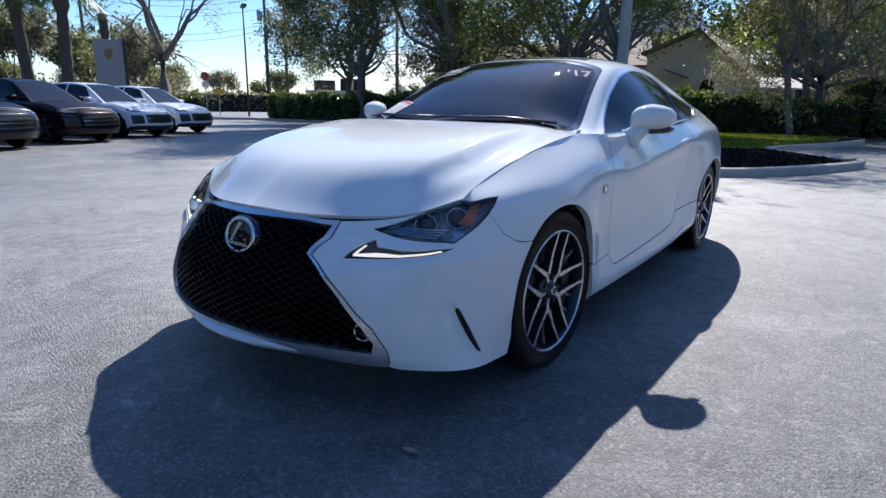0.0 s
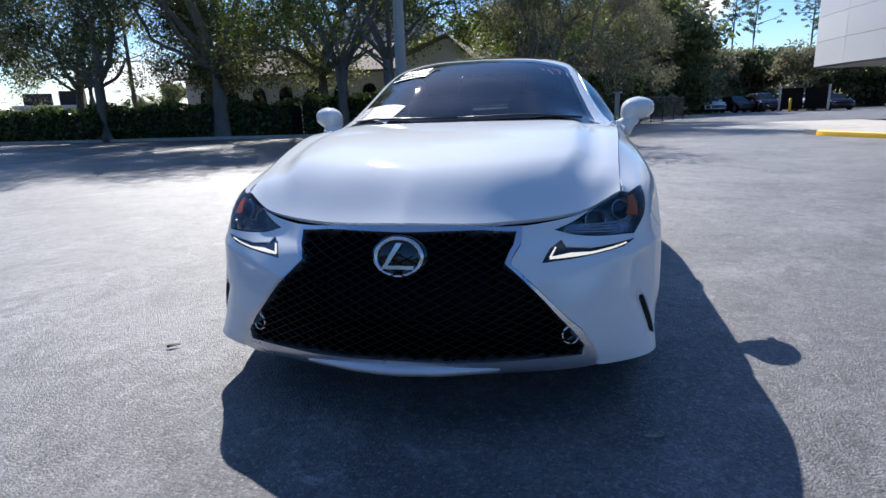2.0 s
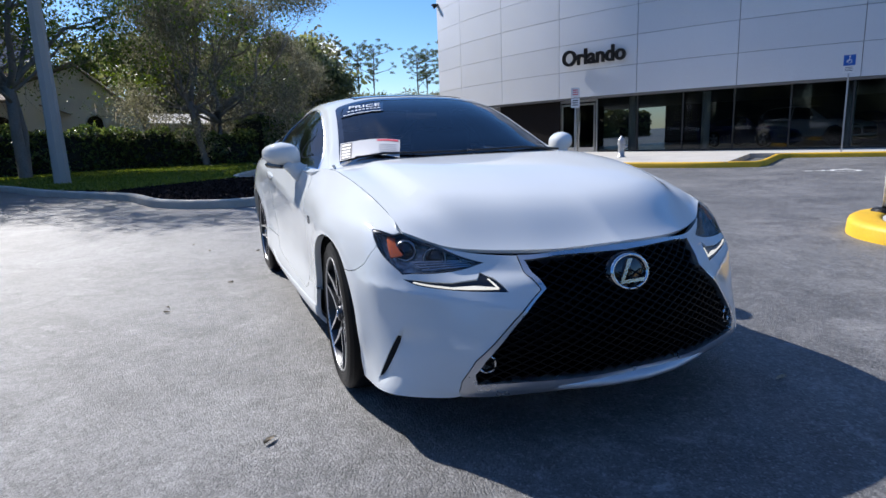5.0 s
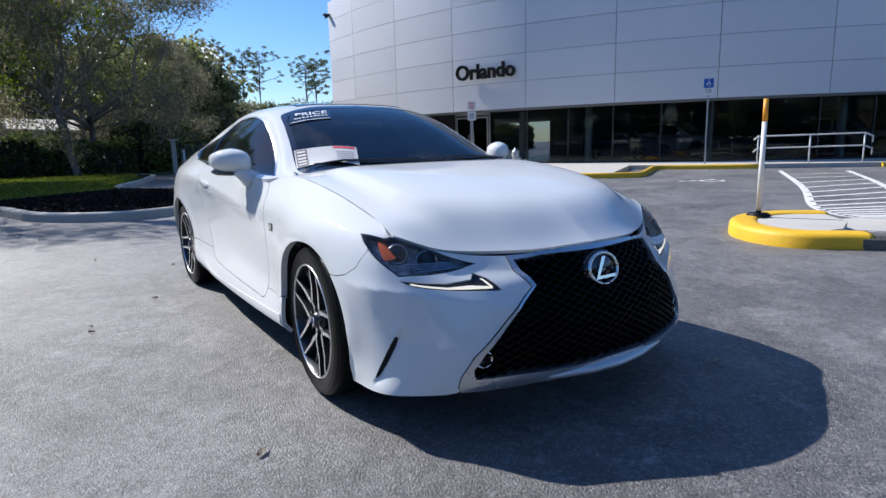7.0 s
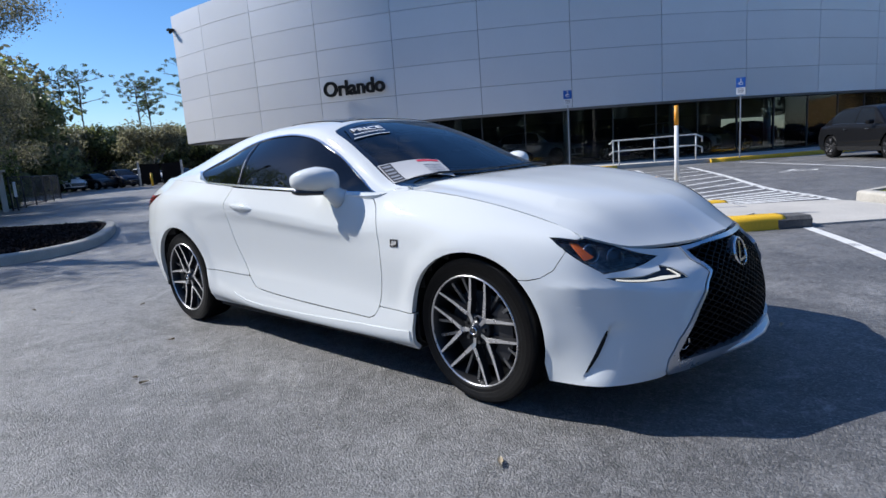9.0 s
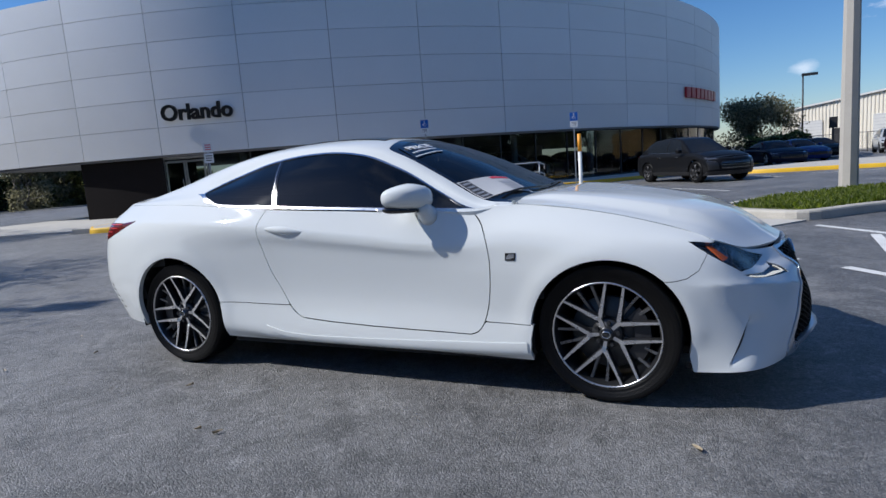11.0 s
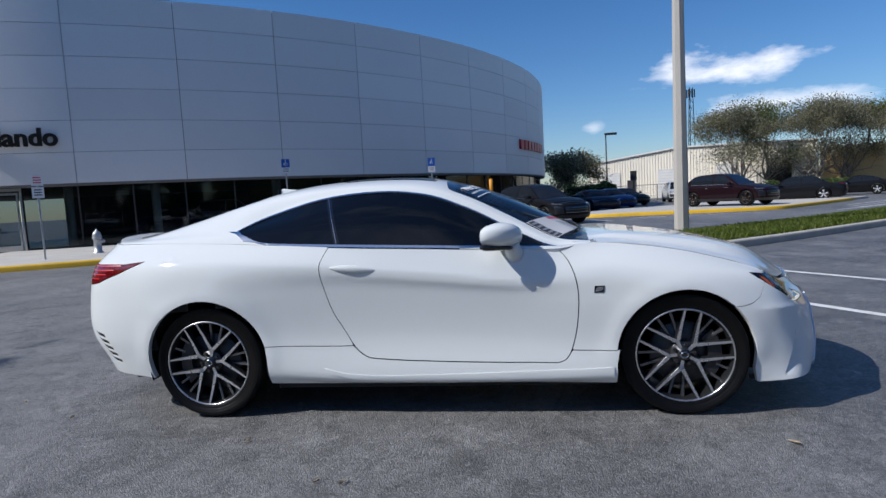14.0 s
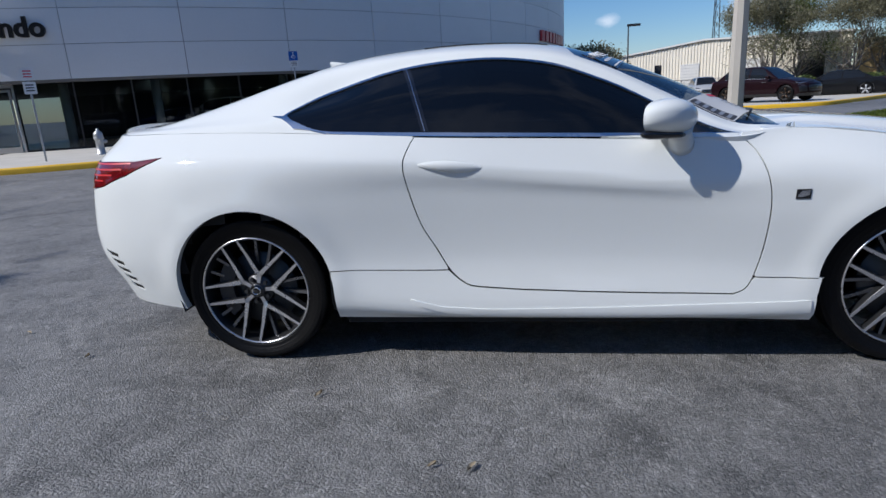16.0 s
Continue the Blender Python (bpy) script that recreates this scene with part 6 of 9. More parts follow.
for y in (.37, -.37):
    seat(.05, y, 1)
bm = bmesh.new()
box(bm, -.78, -.55, .45, -.55, .55, .62, .06)
box(bm, -.05, -.55, 0, .05, .55, .45, .05, pose(-.80, 0, .58, 0, -24, 0))
part("seat", bm, LEATHER, coupe, smooth=True)
bm = bmesh.new()
box(bm, .45, -.72, .62, .98, .72, .90, .06)
box(bm, .50, .16, .84, .74, .60, .945, .04)
part("dashboard", bm, DASH, coupe, smooth=True)
bm = bmesh.new()
lathe(bm, [(.178 + .015 * math.cos(a), .015 * math.sin(a)) for a in np.linspace(0, 2 * math.pi, 9)], 36, "z")
cyl(bm, (0, 0, -.03), (0, 0, .02), .055, .05)
box(bm, -.17, -.02, -.015, .17, .02, .0)
bmesh.ops.transform(bm, matrix=pose(.36, .37, .83, 0, -68, 0), verts=bm.verts)
part("steering_wheel", bm, LEATHER, coupe, smooth=True)
bm = bmesh.new()
box(bm, -.012, -.11, -.03, .012, .11, .03, .01, pose(.20, 0, 1.23, 0, 12, 0))
part("rear_view_mirror", bm, GLOSS_BLACK, coupe)

# --- cowl, wipers
P = []
verts, faces = [], []
ys = np.linspace(-.74, .74, 26)
for y in ys:
    t = abs(y) / .74
    xb = .905 - .115 * t ** 1.6
    zb = .975 - .030 * t ** 2
    for dx, dz in ((.02, .0), (-.03, -.022), (-.10, -.018), (-.14, .008)):
        verts.append((xb + dx, y, zb + dz))
for i in range(25):
    for k in range(3):
        faces.append((i * 4 + k, (i + 1) * 4 + k, (i + 1) * 4 + k + 1, i * 4 + k + 1))
mesh_part("cowl", verts, faces, BLACK_TRIM, coupe)


def on_screen(x, y, lift):
    u, v = UPPER.find((x, abs(y), 1.1), (1, 1, 0), span=(0, ux(-.05)))
    p, n = UPPER.at(u, v), UPPER.normal(u, v)
    n = n if n[2] > 0 else -n
    q = p + n * lift
    return Vector((q[0], q[1] * (1 if y > 0 else -1), q[2]))


for pts in ([(.845, .62), (.885, .35), (.905, .10), (.91, -.02)], [(.91, -.02), (.90, -.25), (.86, -.48), (.80, -.62)]):
    bm = bmesh.new()
    line = [on_screen(x, y, .010) for x, y in pts]
    tubes(bm, line, [.007, .006, .006, .004], 8)
    part("wiper", bm, BLACK_TRIM, coupe, smooth=True)


# --- door mirrors
def door_mirror(s):
    seg, rows = 28, 20
    verts, faces = [], []
    for i in range(rows + 1):
        t = 1 - (1 - i / rows) ** 1.7
        x = .322 + .165 * t
        k = max(0.0, 1 - ((t - .30) / .7004) ** 2) ** .45 if t > .30 else 1 - .10 * (1 - t / .30) ** 2
        for j in range(seg):
            a = 2 * math.pi * j / seg
            c, q = math.cos(a), math.sin(a)
            yy = math.copysign(abs(c) ** .66, c) * (.100 * k)
            zz = math.copysign(abs(q) ** .66, q) * (.080 * k) * (1 if q > 0 else .80)
            verts.append((x + .02 - .50 * yy, s * (.948 + yy * (1 - .05 * t)), 1.012 + zz * (1 - 3.6 * max(0, yy)) + .012 * t + .012 * yy / .09))
    for i in range(rows):
        for j in range(seg):
            f = (i * seg + j, (i + 1) * seg + j, (i + 1) * seg + (j + 1) % seg, i * seg + (j + 1) % seg)
            faces.append(f if s > 0 else f[::-1])
    faces.append(tuple(range(rows * seg, (rows + 1) * seg)))
    body = mesh_part("door_mirror", verts, faces, PAINT, coupe, "white door mirror")
    bm = bmesh.new()
    bm.from_mesh(body.data)
    bmesh.ops.recalc_face_normals(bm, faces=bm.faces)
    bm.to_mesh(body.data)
    bm.free()
    body.data.shade_smooth()
    gl = [(verts[j][0] + .003, verts[j][1], verts[j][2]) for j in range(seg)]
    mesh_part("mirror_glass", gl, [tuple(range(seg))], CHROME, body, smooth=False)
    bm = bmesh.new()
    loop = []
    for t in np.linspace(0, 1, 12):
        loop.append((.294 + .17 * t, s * (.948 + .076 * (1 - .95 * t)), .970 - .012 * t))
    tubes(bm, loop, [.008, .015, .018, .018, .018, .017, .016, .015, .014, .013, .012, .008], 8)
    part("lower_trim", bm, GLOSS_BLACK, body, "gloss black lower trim with the turn light", smooth=True)
    bm = bmesh.new()
    tubes(bm, [(.455, s * .915, .985), (.462, s * .895, .958), (.470, s * .872, .932), (.472, s * .852, .918)], [.050, .044, .050, .058], 14)
    bmesh.ops.transform(bm, matrix=Matrix.Identity(4), verts=bm.verts)
    part("mirror_foot", bm, PAINT, body, smooth=True)


door_mirror(1)
door_mirror(-1)

# --- door handles: a shallow dish and a bowed grip
for s in (1, -1):
    verts, faces = [], []
    for i in range(15):
        t = i / 14
        x = -.57 + .262 * t
        w = .025 * math.sin(math.pi * (.06 + .88 * t)) ** .8
        u, v = SIDE.find((x, 0, .882 - .022 * t), (1, 0, 1), span=(7, 12))
        p, n = SIDE.at(u, v), SIDE.normal(u, v)
        n = n if n[1] > 0 else -n
        b = .017 * math.sin(math.pi * t) ** .7
        for dz, h in ((-w, -.004), (-w * .8, b * .75), (0, b), (w * .8, b * .8), (w, -.004)):
            q = p + n * h
            verts.append((q[0], q[1] * s, q[2] + dz))
    for i in range(14):
        for k in range(4):
            f = (i * 5 + k, (i + 1) * 5 + k, (i + 1) * 5 + k + 1, i * 5 + k + 1)
            faces.append(f if s < 0 else f[::-1])
    grip = mesh_part("door_handle", verts, faces, PAINT, coupe, "body-coloured grip handle")
    dish = [SIDE.find((-.44 + .085 * math.cos(a), 0, .872 + .026 * math.sin(a)), (1, 0, 1), span=(7, 12)) for a in np.linspace(0, 2 * math.pi, 24, endpoint=False)]
    panel("handle_cup", SIDE, [dish], PAINT, grip, 0.02, lift=0.0018, depth=0.001, sides=(s,))

# --- wing badge, aerial fin, stickers
for s in (1, -1):
    bd = [SIDE.find((.918 + dx, 0, .710 + dz), (1, 0, 1), span=(5, 9)) for dx, dz in ((-.026, -.018), (.026, -.018), (.029, .019), (-.023, .019))]
    b = panel("wing_badge", SIDE, [bd], GLOSS_BLACK, coupe, 0.02, lift=0.003, depth=0.004, sides=(s,), label="small dark badge with bright marks")
    bd = [SIDE.find((.918 + dx, 0, .710 + dz), (1, 0, 1), span=(5, 9)) for dx, dz in ((-.021, -.010), (-.006, -.012), (.020, -.004), (.024, .014), (-.006, .013), (-.014, .003))]
    panel("mark", SIDE, [bd], CHROME, b, 0.02, lift=0.0045, depth=0.001, sides=(s,))
verts, faces = [], []
for i in range(12):
    t = i / 11
    h = .062 * math.sin(math.pi * min(1, .08 + .95 * t) * .62) if t < .95 else .010
    x = -1.02 - .18 * t
    z = float(UPPER.at(ux(x), 5.0)[2]) - .004
    hh = .008 + .058 * t ** 1.3 if t < .9 else .060
    w = .028 * (1 - .35 * t)
    for y, k in ((-w, 0), (-w * .35, .75), (0, 1), (w * .35, .75), (w, 0)):
        verts.append((x, y, z + hh * k))
for i in range(11):
    for k in range(4):
        faces.append((i * 5 + k, (i + 1) * 5 + k, (i + 1) * 5 + k + 1, i * 5 + k + 1))
faces.append((55, 56, 57, 58, 59))
mesh_part("aerial_fin", verts, faces, PAINT, coupe, "white shark-fin aerial", smooth=True)


def screen_patch(name, corners, material, parent, lift, label="", n=8):
    """A sheet that follows the windscreen between four corners given as (x, y)."""
    a, b, c, d = [np.array(p, float) for p in corners]
    verts, faces = [], []
    for i in range(n + 1):
        for j in range(n + 1):
            s, t = i / n, j / n
            p = (a * (1 - s) + b * s) * (1 - t) + (d * (1 - s) + c * s) * t
            verts.append(tuple(on_screen(p[0], p[1], lift)))
    for i in range(n):
        for j in range(n):
            faces.append((i * (n + 1) + j, (i + 1) * (n + 1) + j, (i + 1) * (n + 1) + j + 1, i * (n + 1) + j + 1))
    return mesh_part(name, verts, faces, material, parent, label)


def lerp4(corners, s, t):
    a, b, c, d = [np.array(p, float) for p in corners]
    return tuple((a * (1 - s) + b * s) * (1 - t) + (d * (1 - s) + c * s) * t)


SHEET = [(.725, -.690), (.915, -.415), (.738, -.345), (.548, -.636)]
sheet = tagged(screen_patch("price_sheet", SHEET, PAPER, None, .0015, n=10), "white printed price sheet behind the windscreen, red bar on top", "paper")
quad = lambda s0, s1, t0, t1: [lerp4(SHEET, s0, t0), lerp4(SHEET, s1, t0), lerp4(SHEET, s1, t1), lerp4(SHEET, s0, t1)]
screen_patch("red_bar", quad(.62, .97, .86, .97), PAPER_RED, sheet, .003, n=4)
screen_patch("dark_column", quad(.02, .20, .04, .96), PAPER_DARK, sheet, .003, n=4)
for i in range(5):
    screen_patch("print_line", quad(.04, .18, .12 + .17 * i, .20 + .17 * i), GALV, sheet, .0042, n=2)
for i in range(6):
    screen_patch("print_line", quad(.66, .94, .10 + .11 * i, .13 + .11 * i), GALV, sheet, .003, n=2)
PRICE = [(.275, -.56), (.345, -.31), (.195, -.26), (.125, -.49)]
band = tagged(screen_patch("price_band", PRICE, GLOSS_BLACK, None, .0012, n=6), "dark sun-strip sticker with white lettering reading PRICE", "sticker")


def on_glass(x, y, x1, y1):
    """A frame lying on the windscreen at (x, y), its first axis towards (x1, y1)."""
    o = on_screen(x, y, .004)
    n = (on_screen(x, y, .014) - o).normalized()
    a = on_screen(x1, y1, .004) - o
    a = (a - n * a.dot(n)).normalized()
    return Matrix.Translation(o) @ Matrix((a, n.cross(a), n)).transposed().to_4x4()


M = on_glass(.215, -.392, .245, -.30)
text_part("lettering", "PRICE", .078, .0008, WHITE_SIGN, band, M)
text_part("lettering", "PRICE", .078, .0008, WHITE_SIGN, band, M @ pose(.0025, .002, .0002))
screen_patch("lettering_line", [(.268, -.540), (.340, -.318), (.333, -.316), (.261, -.537)], WHITE_SIGN, band, .003, n=4)
for k in range(9):
    a, b = k / 9 + .01, k / 9 + .085
    f = lambda t, d: (.238 + .058 * t - d, -.505 + .200 * t)
    screen_patch("lettering_line", [f(a, 0), f(b, 0), f(b, .016), f(a, .016)], WHITE_SIGN, band, .003, n=2)
year = thing("year_sticker", on_glass(.243, .466, .205, .53), "pink and white year numerals stuck on the windscreen", "sticker")
text_part("numerals", "'17", .118, .0006, PINK, year, pose(0, 0, -.011), 0.002)


# ---- other vehicles ----
def paint_mat(name, col):
    return mat(name, col, 0.4, vary=0.05, scale=1.0, fine=300, coat=0.8 if max(col) > 0.1 else 0.28, spec=0.03)


VEHICLE_WHEEL = {}


def vehicle_wheels(r, rim_mat, key):
    if key not in VEHICLE_WHEEL:
        ms = []
        bm = bmesh.new()
        lathe(bm, [(r * .68, .11), (r * .80, .125), (r * .96, .11), (r, .06), (r, -.06), (r * .96, -.11), (r * .80, -.125), (r * .70, -.115)], 32)
        ms.append(("tyre", bm, RUBBER))
        bm = bmesh.new()
        lathe(bm, [(r * .72, -.118), (r * .66, -.105), (r * .60, -.02), (.03, -.015)], 32)
        ms.append(("rim", bm, DARK_METAL))
        bm = bmesh.new()
        for k in range(5):
            for s in (-.12, .12):
                a = 2 * math.pi * k / 5 + s
                p = Vector((.02 * math.sin(a), -.09, .02 * math.cos(a)))
                q = Vector((r * .69 * math.sin(a), -.11, r * .69 * math.cos(a)))
                cyl(bm, p, q, .020, .024, seg=6)
        cyl(bm, (0, -.11, 0), (0, -.06, 0), .05, .06, seg=14)
        ms.append(("spokes", bm, rim_mat))
        out = []
        for nm, b, m in ms:
            me = bpy.data.meshes.new(nm)
            b.normal_update()
            b.to_mesh(me)
            b.free()
            me.shade_smooth()
            me.materials.append(m)
            out.append((nm, me))
        VEHICLE_WHEEL[key] = out
    return VEHICLE_WHEEL[key]


def vehicle(kind, paint, m, label, category, rim_mat=DARK_METAL, group="", plan=None):
    """A road vehicle from a few lengths: body, cabin, glass, lamps, grille and four wheels."""
    suv = kind == "suv"
    L, W, H, wb, belt, r = (4.70, 1.94, 1.63, 2.81, 1.04, .375) if suv else ((4.95, 1.93, 1.42, 2.95, .93, .35) if kind == "sedan" else (4.50, 1.86, 1.31, 2.45, .86, .34))
    gc = .24 if suv else .16
    fo = .88
    xf, xr = wb / 2 + fo, wb / 2 + fo - L
    h = W / 2
    nose = belt - .22
    tail = belt + (.02 if suv else .03)

    def col(x, y, zt, tuck, flare=0.0):
        return [(x, y - tuck, gc), (x, y - .02 + flare, gc + .14), (x, y + flare, gc + .34), (x, y - .005, (gc + .34 + zt) / 2 + .06), (x, y - .03, zt - .07), (x, y - .12, zt)]

    net = [[(xf - .04, 0, gc), (xf, 0, gc + .15), (xf, 0, gc + .35), (xf - .03, 0, nose - .12), (xf - .08, 0, nose - .04), (xf - .16, 0, nose)],
           [(xf - .09, h * .5, gc), (xf - .05, h * .5, gc + .15), (xf - .05, h * .5, gc + .35), (xf - .08, h * .5, nose - .12), (xf - .13, h * .5, nose - .04), (xf - .20, h * .5, nose)],
           [(xf - .30, h * .86, gc), (xf - .24, h * .88, gc + .15), (xf - .24, h * .88, gc + .35), (xf - .27, h * .86, nose - .12), (xf - .33, h * .82, nose - .03), (xf - .40, h * .74, nose + .01)],
           col(wb / 2 + .40, h, nose + .05, .05), col(wb / 2, h, belt - .05, .05, .015), col(wb / 2 - .5, h - .01, belt - .02, .07),
           col(.0, h - .015, belt, .07), col(-.7, h - .01, belt + .02, .07), col(-wb / 2, h, belt + .03, .05, .015), col(-wb / 2 - .42, h - .03, tail, .06),
           [(xr + .26, h * .86, gc + .04), (xr + .20, h * .88, gc + .2), (xr + .16, h * .88, gc + .4), (xr + .17, h * .86, tail - .24), (xr + .20, h * .83, tail - .07), (xr + .24, h * .74, tail)],
           [(xr + .10, h * .5, gc + .04), (xr + .05, h * .5, gc + .2), (xr, h * .5, gc + .4), (xr + .02, h * .5, tail - .24), (xr + .05, h * .5, tail - .07), (xr + .10, h * .5, tail)],
           [(xr + .08, 0, gc + .04), (xr + .03, 0, gc + .2), (xr - .02, 0, gc + .4), (xr, 0, tail - .24), (xr + .03, 0, tail - .07), (xr + .08, 0, tail)]]
    S = Loft(net, True, True)
    SCALE_UV[id(S)] = (.35, .14)
    ob = thing(kind if kind != "coupe" else "sports_car", m, label, category, group)
    # body shell with round wheel openings
    nu, nv = 121, 26
    U, V = np.meshgrid(np.linspace(0, 12, nu), np.linspace(0, 5, nv), indexing="ij")
    P = S.at(U, V)
    verts, faces = [], []
    for s in (1, -1):
        o = len(verts)
        verts += [(p[0], p[1] * s, p[2]) for p in P.reshape(-1, 3)]
        for i in range(nu - 1):
            for j in range(nv - 1):
                q = P[i:i + 2, j:j + 2].reshape(-1, 3).mean(0)
                if abs(q[1]) > h * .6 and min(math.hypot(q[0] - wb / 2, q[2] - r), math.hypot(q[0] + wb / 2, q[2] - r)) < r + .035:
                    continue
                f = (o + i * nv + j, o + (i + 1) * nv + j, o + (i + 1) * nv + j + 1, o + i * nv + j + 1)
                faces.append(f if s > 0 else f[::-1])
    # bonnet and boot deck close the top
    for a, b, rise in ((0.0, 5.6, .05), (8.6, 12.0, .03)):
        us = np.linspace(a, b, 30)
        E = S.at(us, np.full(30, 5.0))
        o = len(verts)
        for p in E:
            for t in np.linspace(1, -1, 13):
                verts.append((p[0] + (1 - t * t) * (.0), p[1] * t, p[2] + rise * (1 - t * t) * min(1, abs(p[1]) / .5)))
        for i in range(29):
            for j in range(12):
                faces.append((o + i * 13 + j, o + i * 13 + j + 1, o + (i + 1) * 13 + j + 1, o + (i + 1) * 13 + j))
    mesh_part("body", verts, faces, paint, ob)
    # cabin
    cw = [wb / 2 - .42, wb / 2 - .95, wb / 2 - 1.25, -.35, -1.0, -1.45 if suv else -1.25, -wb / 2 - .55 if suv else -wb / 2 - .25]
    if kind == "coupe":
        cw = [.72, .25, -.02, -.35, -.75, -1.15, -1.75]
    zt = H - .03
    prof = [0, .62, .90, 1.0, .96, .84, .10] if suv else ([0, .62, .90, 1.0, .92, .66, .06] if kind == "sedan" else [0, .66, .92, 1.0, .90, .62, .05])
    rows = []
    for x, k in zip(cw, prof):
        b = float(np.interp(-x, [-wb / 2 + .5, 0, .7, wb / 2, wb / 2 + .5], [belt - .03, belt, belt + .02, belt + .03, tail]))
        zc = b + .01 + (zt - b) * k
        yb, yt = h - .135, h - (.30 if suv else .36) * (.35 + .65 * k) - .07
        rows.append([(x, yb, b - .01), (x, yb - .02, b + .03), (x, (yb + yt) / 2 + .02, b + (zc - b) * .52), (x, yt + .015, b + (zc - b) * .90), (x, yt - .06, b + (zc - b) * .985), (x, yt * .5, zc + .012 * k), (x, 0, zc + .02 * k)])
    C = Loft(rows)
    SCALE_UV[id(C)] = (.45, .16)
    nu, nv = 61, 31
    U, V = np.meshgrid(np.linspace(0, 6, nu), np.linspace(0, 6, nv), indexing="ij")
    P = C.at(U, V)
    groups = {"roof": [], "side_window": [], "windscreen": [], "rear_window": []}
    for i in range(nu - 1):
        for j in range(nv - 1):
            u, v = U[i, j] + .05, V[i, j] + .1
            if v > 4.0 and u < 2.05:
                k = "windscreen"
            elif v > 4.0 and u > (5.0 if suv else 4.3) and u < (5.95 if suv else 5.8):
                k = "rear_window"
            elif 1.0 < v < 3.0 and .9 < u < 5.3 and not (2.95 < u < 3.1) and (v - 1) < (u - .35) * 1.7:
                k = "side_window"
            else:
                k = "roof"
            groups[k].append((i, j))
    for k, cells in groups.items():
        for sd in ((1, -1),) if k != "side_window" else ((1,), (-1,)):
            vv, ff = [], []
            for s in sd:
                o = len(vv)
                vv += [(p[0], p[1] * s, p[2]) for p in P.reshape(-1, 3)]
                for i, j in cells:
                    f = (o + i * nv + j, o + (i + 1) * nv + j, o + (i + 1) * nv + j + 1, o + i * nv + j + 1)
                    ff.append(f if s > 0 else f[::-1])
            q = mesh_part(k, vv, ff, paint if k == "roof" else CAR_GLASS, ob)
            bm = bmesh.new()
            bm.from_mesh(q.data)
            bmesh.ops.delete(bm, geom=[w for w in bm.verts if not w.link_faces], context="VERTS")
            bm.to_mesh(q.data)
            bm.free()
    # lamps, grille, lower black
    for s in (1, -1):
        panel("headlamp", S, [[(1.30, 3.85), (2.2, 3.62), (2.9, 4.2), (3.15, 4.75), (2.6, 4.9), (1.6, 4.55)]], LAMP_SMOKE, ob, .06, lift=.008, depth=.012, sides=(s,))
        panel("tail_lamp", S, [[(9.7, 3.9), (10.4, 3.75), (11.3, 3.75), (11.3, 4.1), (10.4, 4.2), (9.7, 4.2)]], RED_LENS, ob, .06, lift=.008, depth=.012, sides=(s,))
        panel("air_intake", S, [[(1.30, 1.25), (2.25, 1.15), (2.40, 2.6), (1.42, 2.75)]], BLACK_TRIM, ob, .06, lift=.006, depth=.01, sides=(s,))
        panel("lamp_strip", S, [[(1.55, 2.92), (2.45, 2.92), (2.45, 3.0), (1.55, 3.0)]], LAMP_BRIGHT, ob, .05, lift=.008, depth=.01, sides=(s,))
    front = panel("grille", S, [[(0, 1.25), (0, 2.95), (1.05, 3.0), (1.22, 2.4), (1.12, 1.3)]], BLACK_TRIM, ob, .08, lift=.008, depth=.01, join=True)
    if suv:
        panel("valance", S, [[(0, .02), (0, .82), (1.3, .9), (2.6, .78), (3.2, .02)]], BLACK_TRIM, ob, .08, lift=.007, depth=.01, join=True)
        for s in (1, -1):
            panel("window_strip", C, [[(.75, .92), (5.2, .92), (5.2, 1.0), (.75, 1.0)]], SATIN, ob, .05, lift=.006, depth=.004, sides=(s,))
            for x in (.42, -.62):
                bm = bmesh.new()
                box(bm, x - .10, -.012, -.012, x + .10, .012, .012, .006, pose(0, s * (h + .004), belt - .13))
                part("door_handle", bm, SATIN, ob)
    for z in (1.35, 1.85, 2.35):
        panel("slat", S, [[(0, z), (0, z + .07), (1.15, z + .07), (1.12, z)]], SATIN if suv else BLACK_TRIM, front, .06, lift=.014, depth=.006, join=True)
    panel("badge", S, [[(0, 4.3), (0, 4.55), (.10, 4.55), (.10, 4.3)]], SATIN, ob, .03, lift=.006, depth=.004, join=True)
    both_k = [panel("side_skirt", S, [[(3.9, .1), (8.0, .1), (8.0, 1.0), (3.9, 1.0)]], BLACK_TRIM, ob, .1, lift=.006, depth=.01, sides=(s,)) for s in (1, -1)] if suv else None
    bm = bmesh.new()
    box(bm, xr + .25, -h * .72, gc, xf - .25, h * .72, gc + .06)
    box(bm, -.6, -h + .12, gc, .6, h - .12, gc + .06)
    part("underbody", bm, SHELL_BLACK, ob)
    for s in (1, -1):
        bm = bmesh.new()
        box(bm, -.09, -.09, -.06, .09, .09, .07, .04, pose(wb / 2 - .78, s * (h + .06), belt + .07))
        part("door_mirror", bm, paint, ob, smooth=True)
        for wx in (wb / 2, -wb / 2):
            tyre = None
            for nm, me in vehicle_wheels(r, rim_mat, (kind, rim_mat.name)):
                o = new("wheel" if nm == "tyre" else nm, me)
                if nm == "tyre":
                    o.parent, tyre = ob, o
                    o.matrix_basis = pose(wx, s * (h - .135), r, 0, 0, 180 if s > 0 else 0)
                else:
                    o.parent = tyre
    return ob


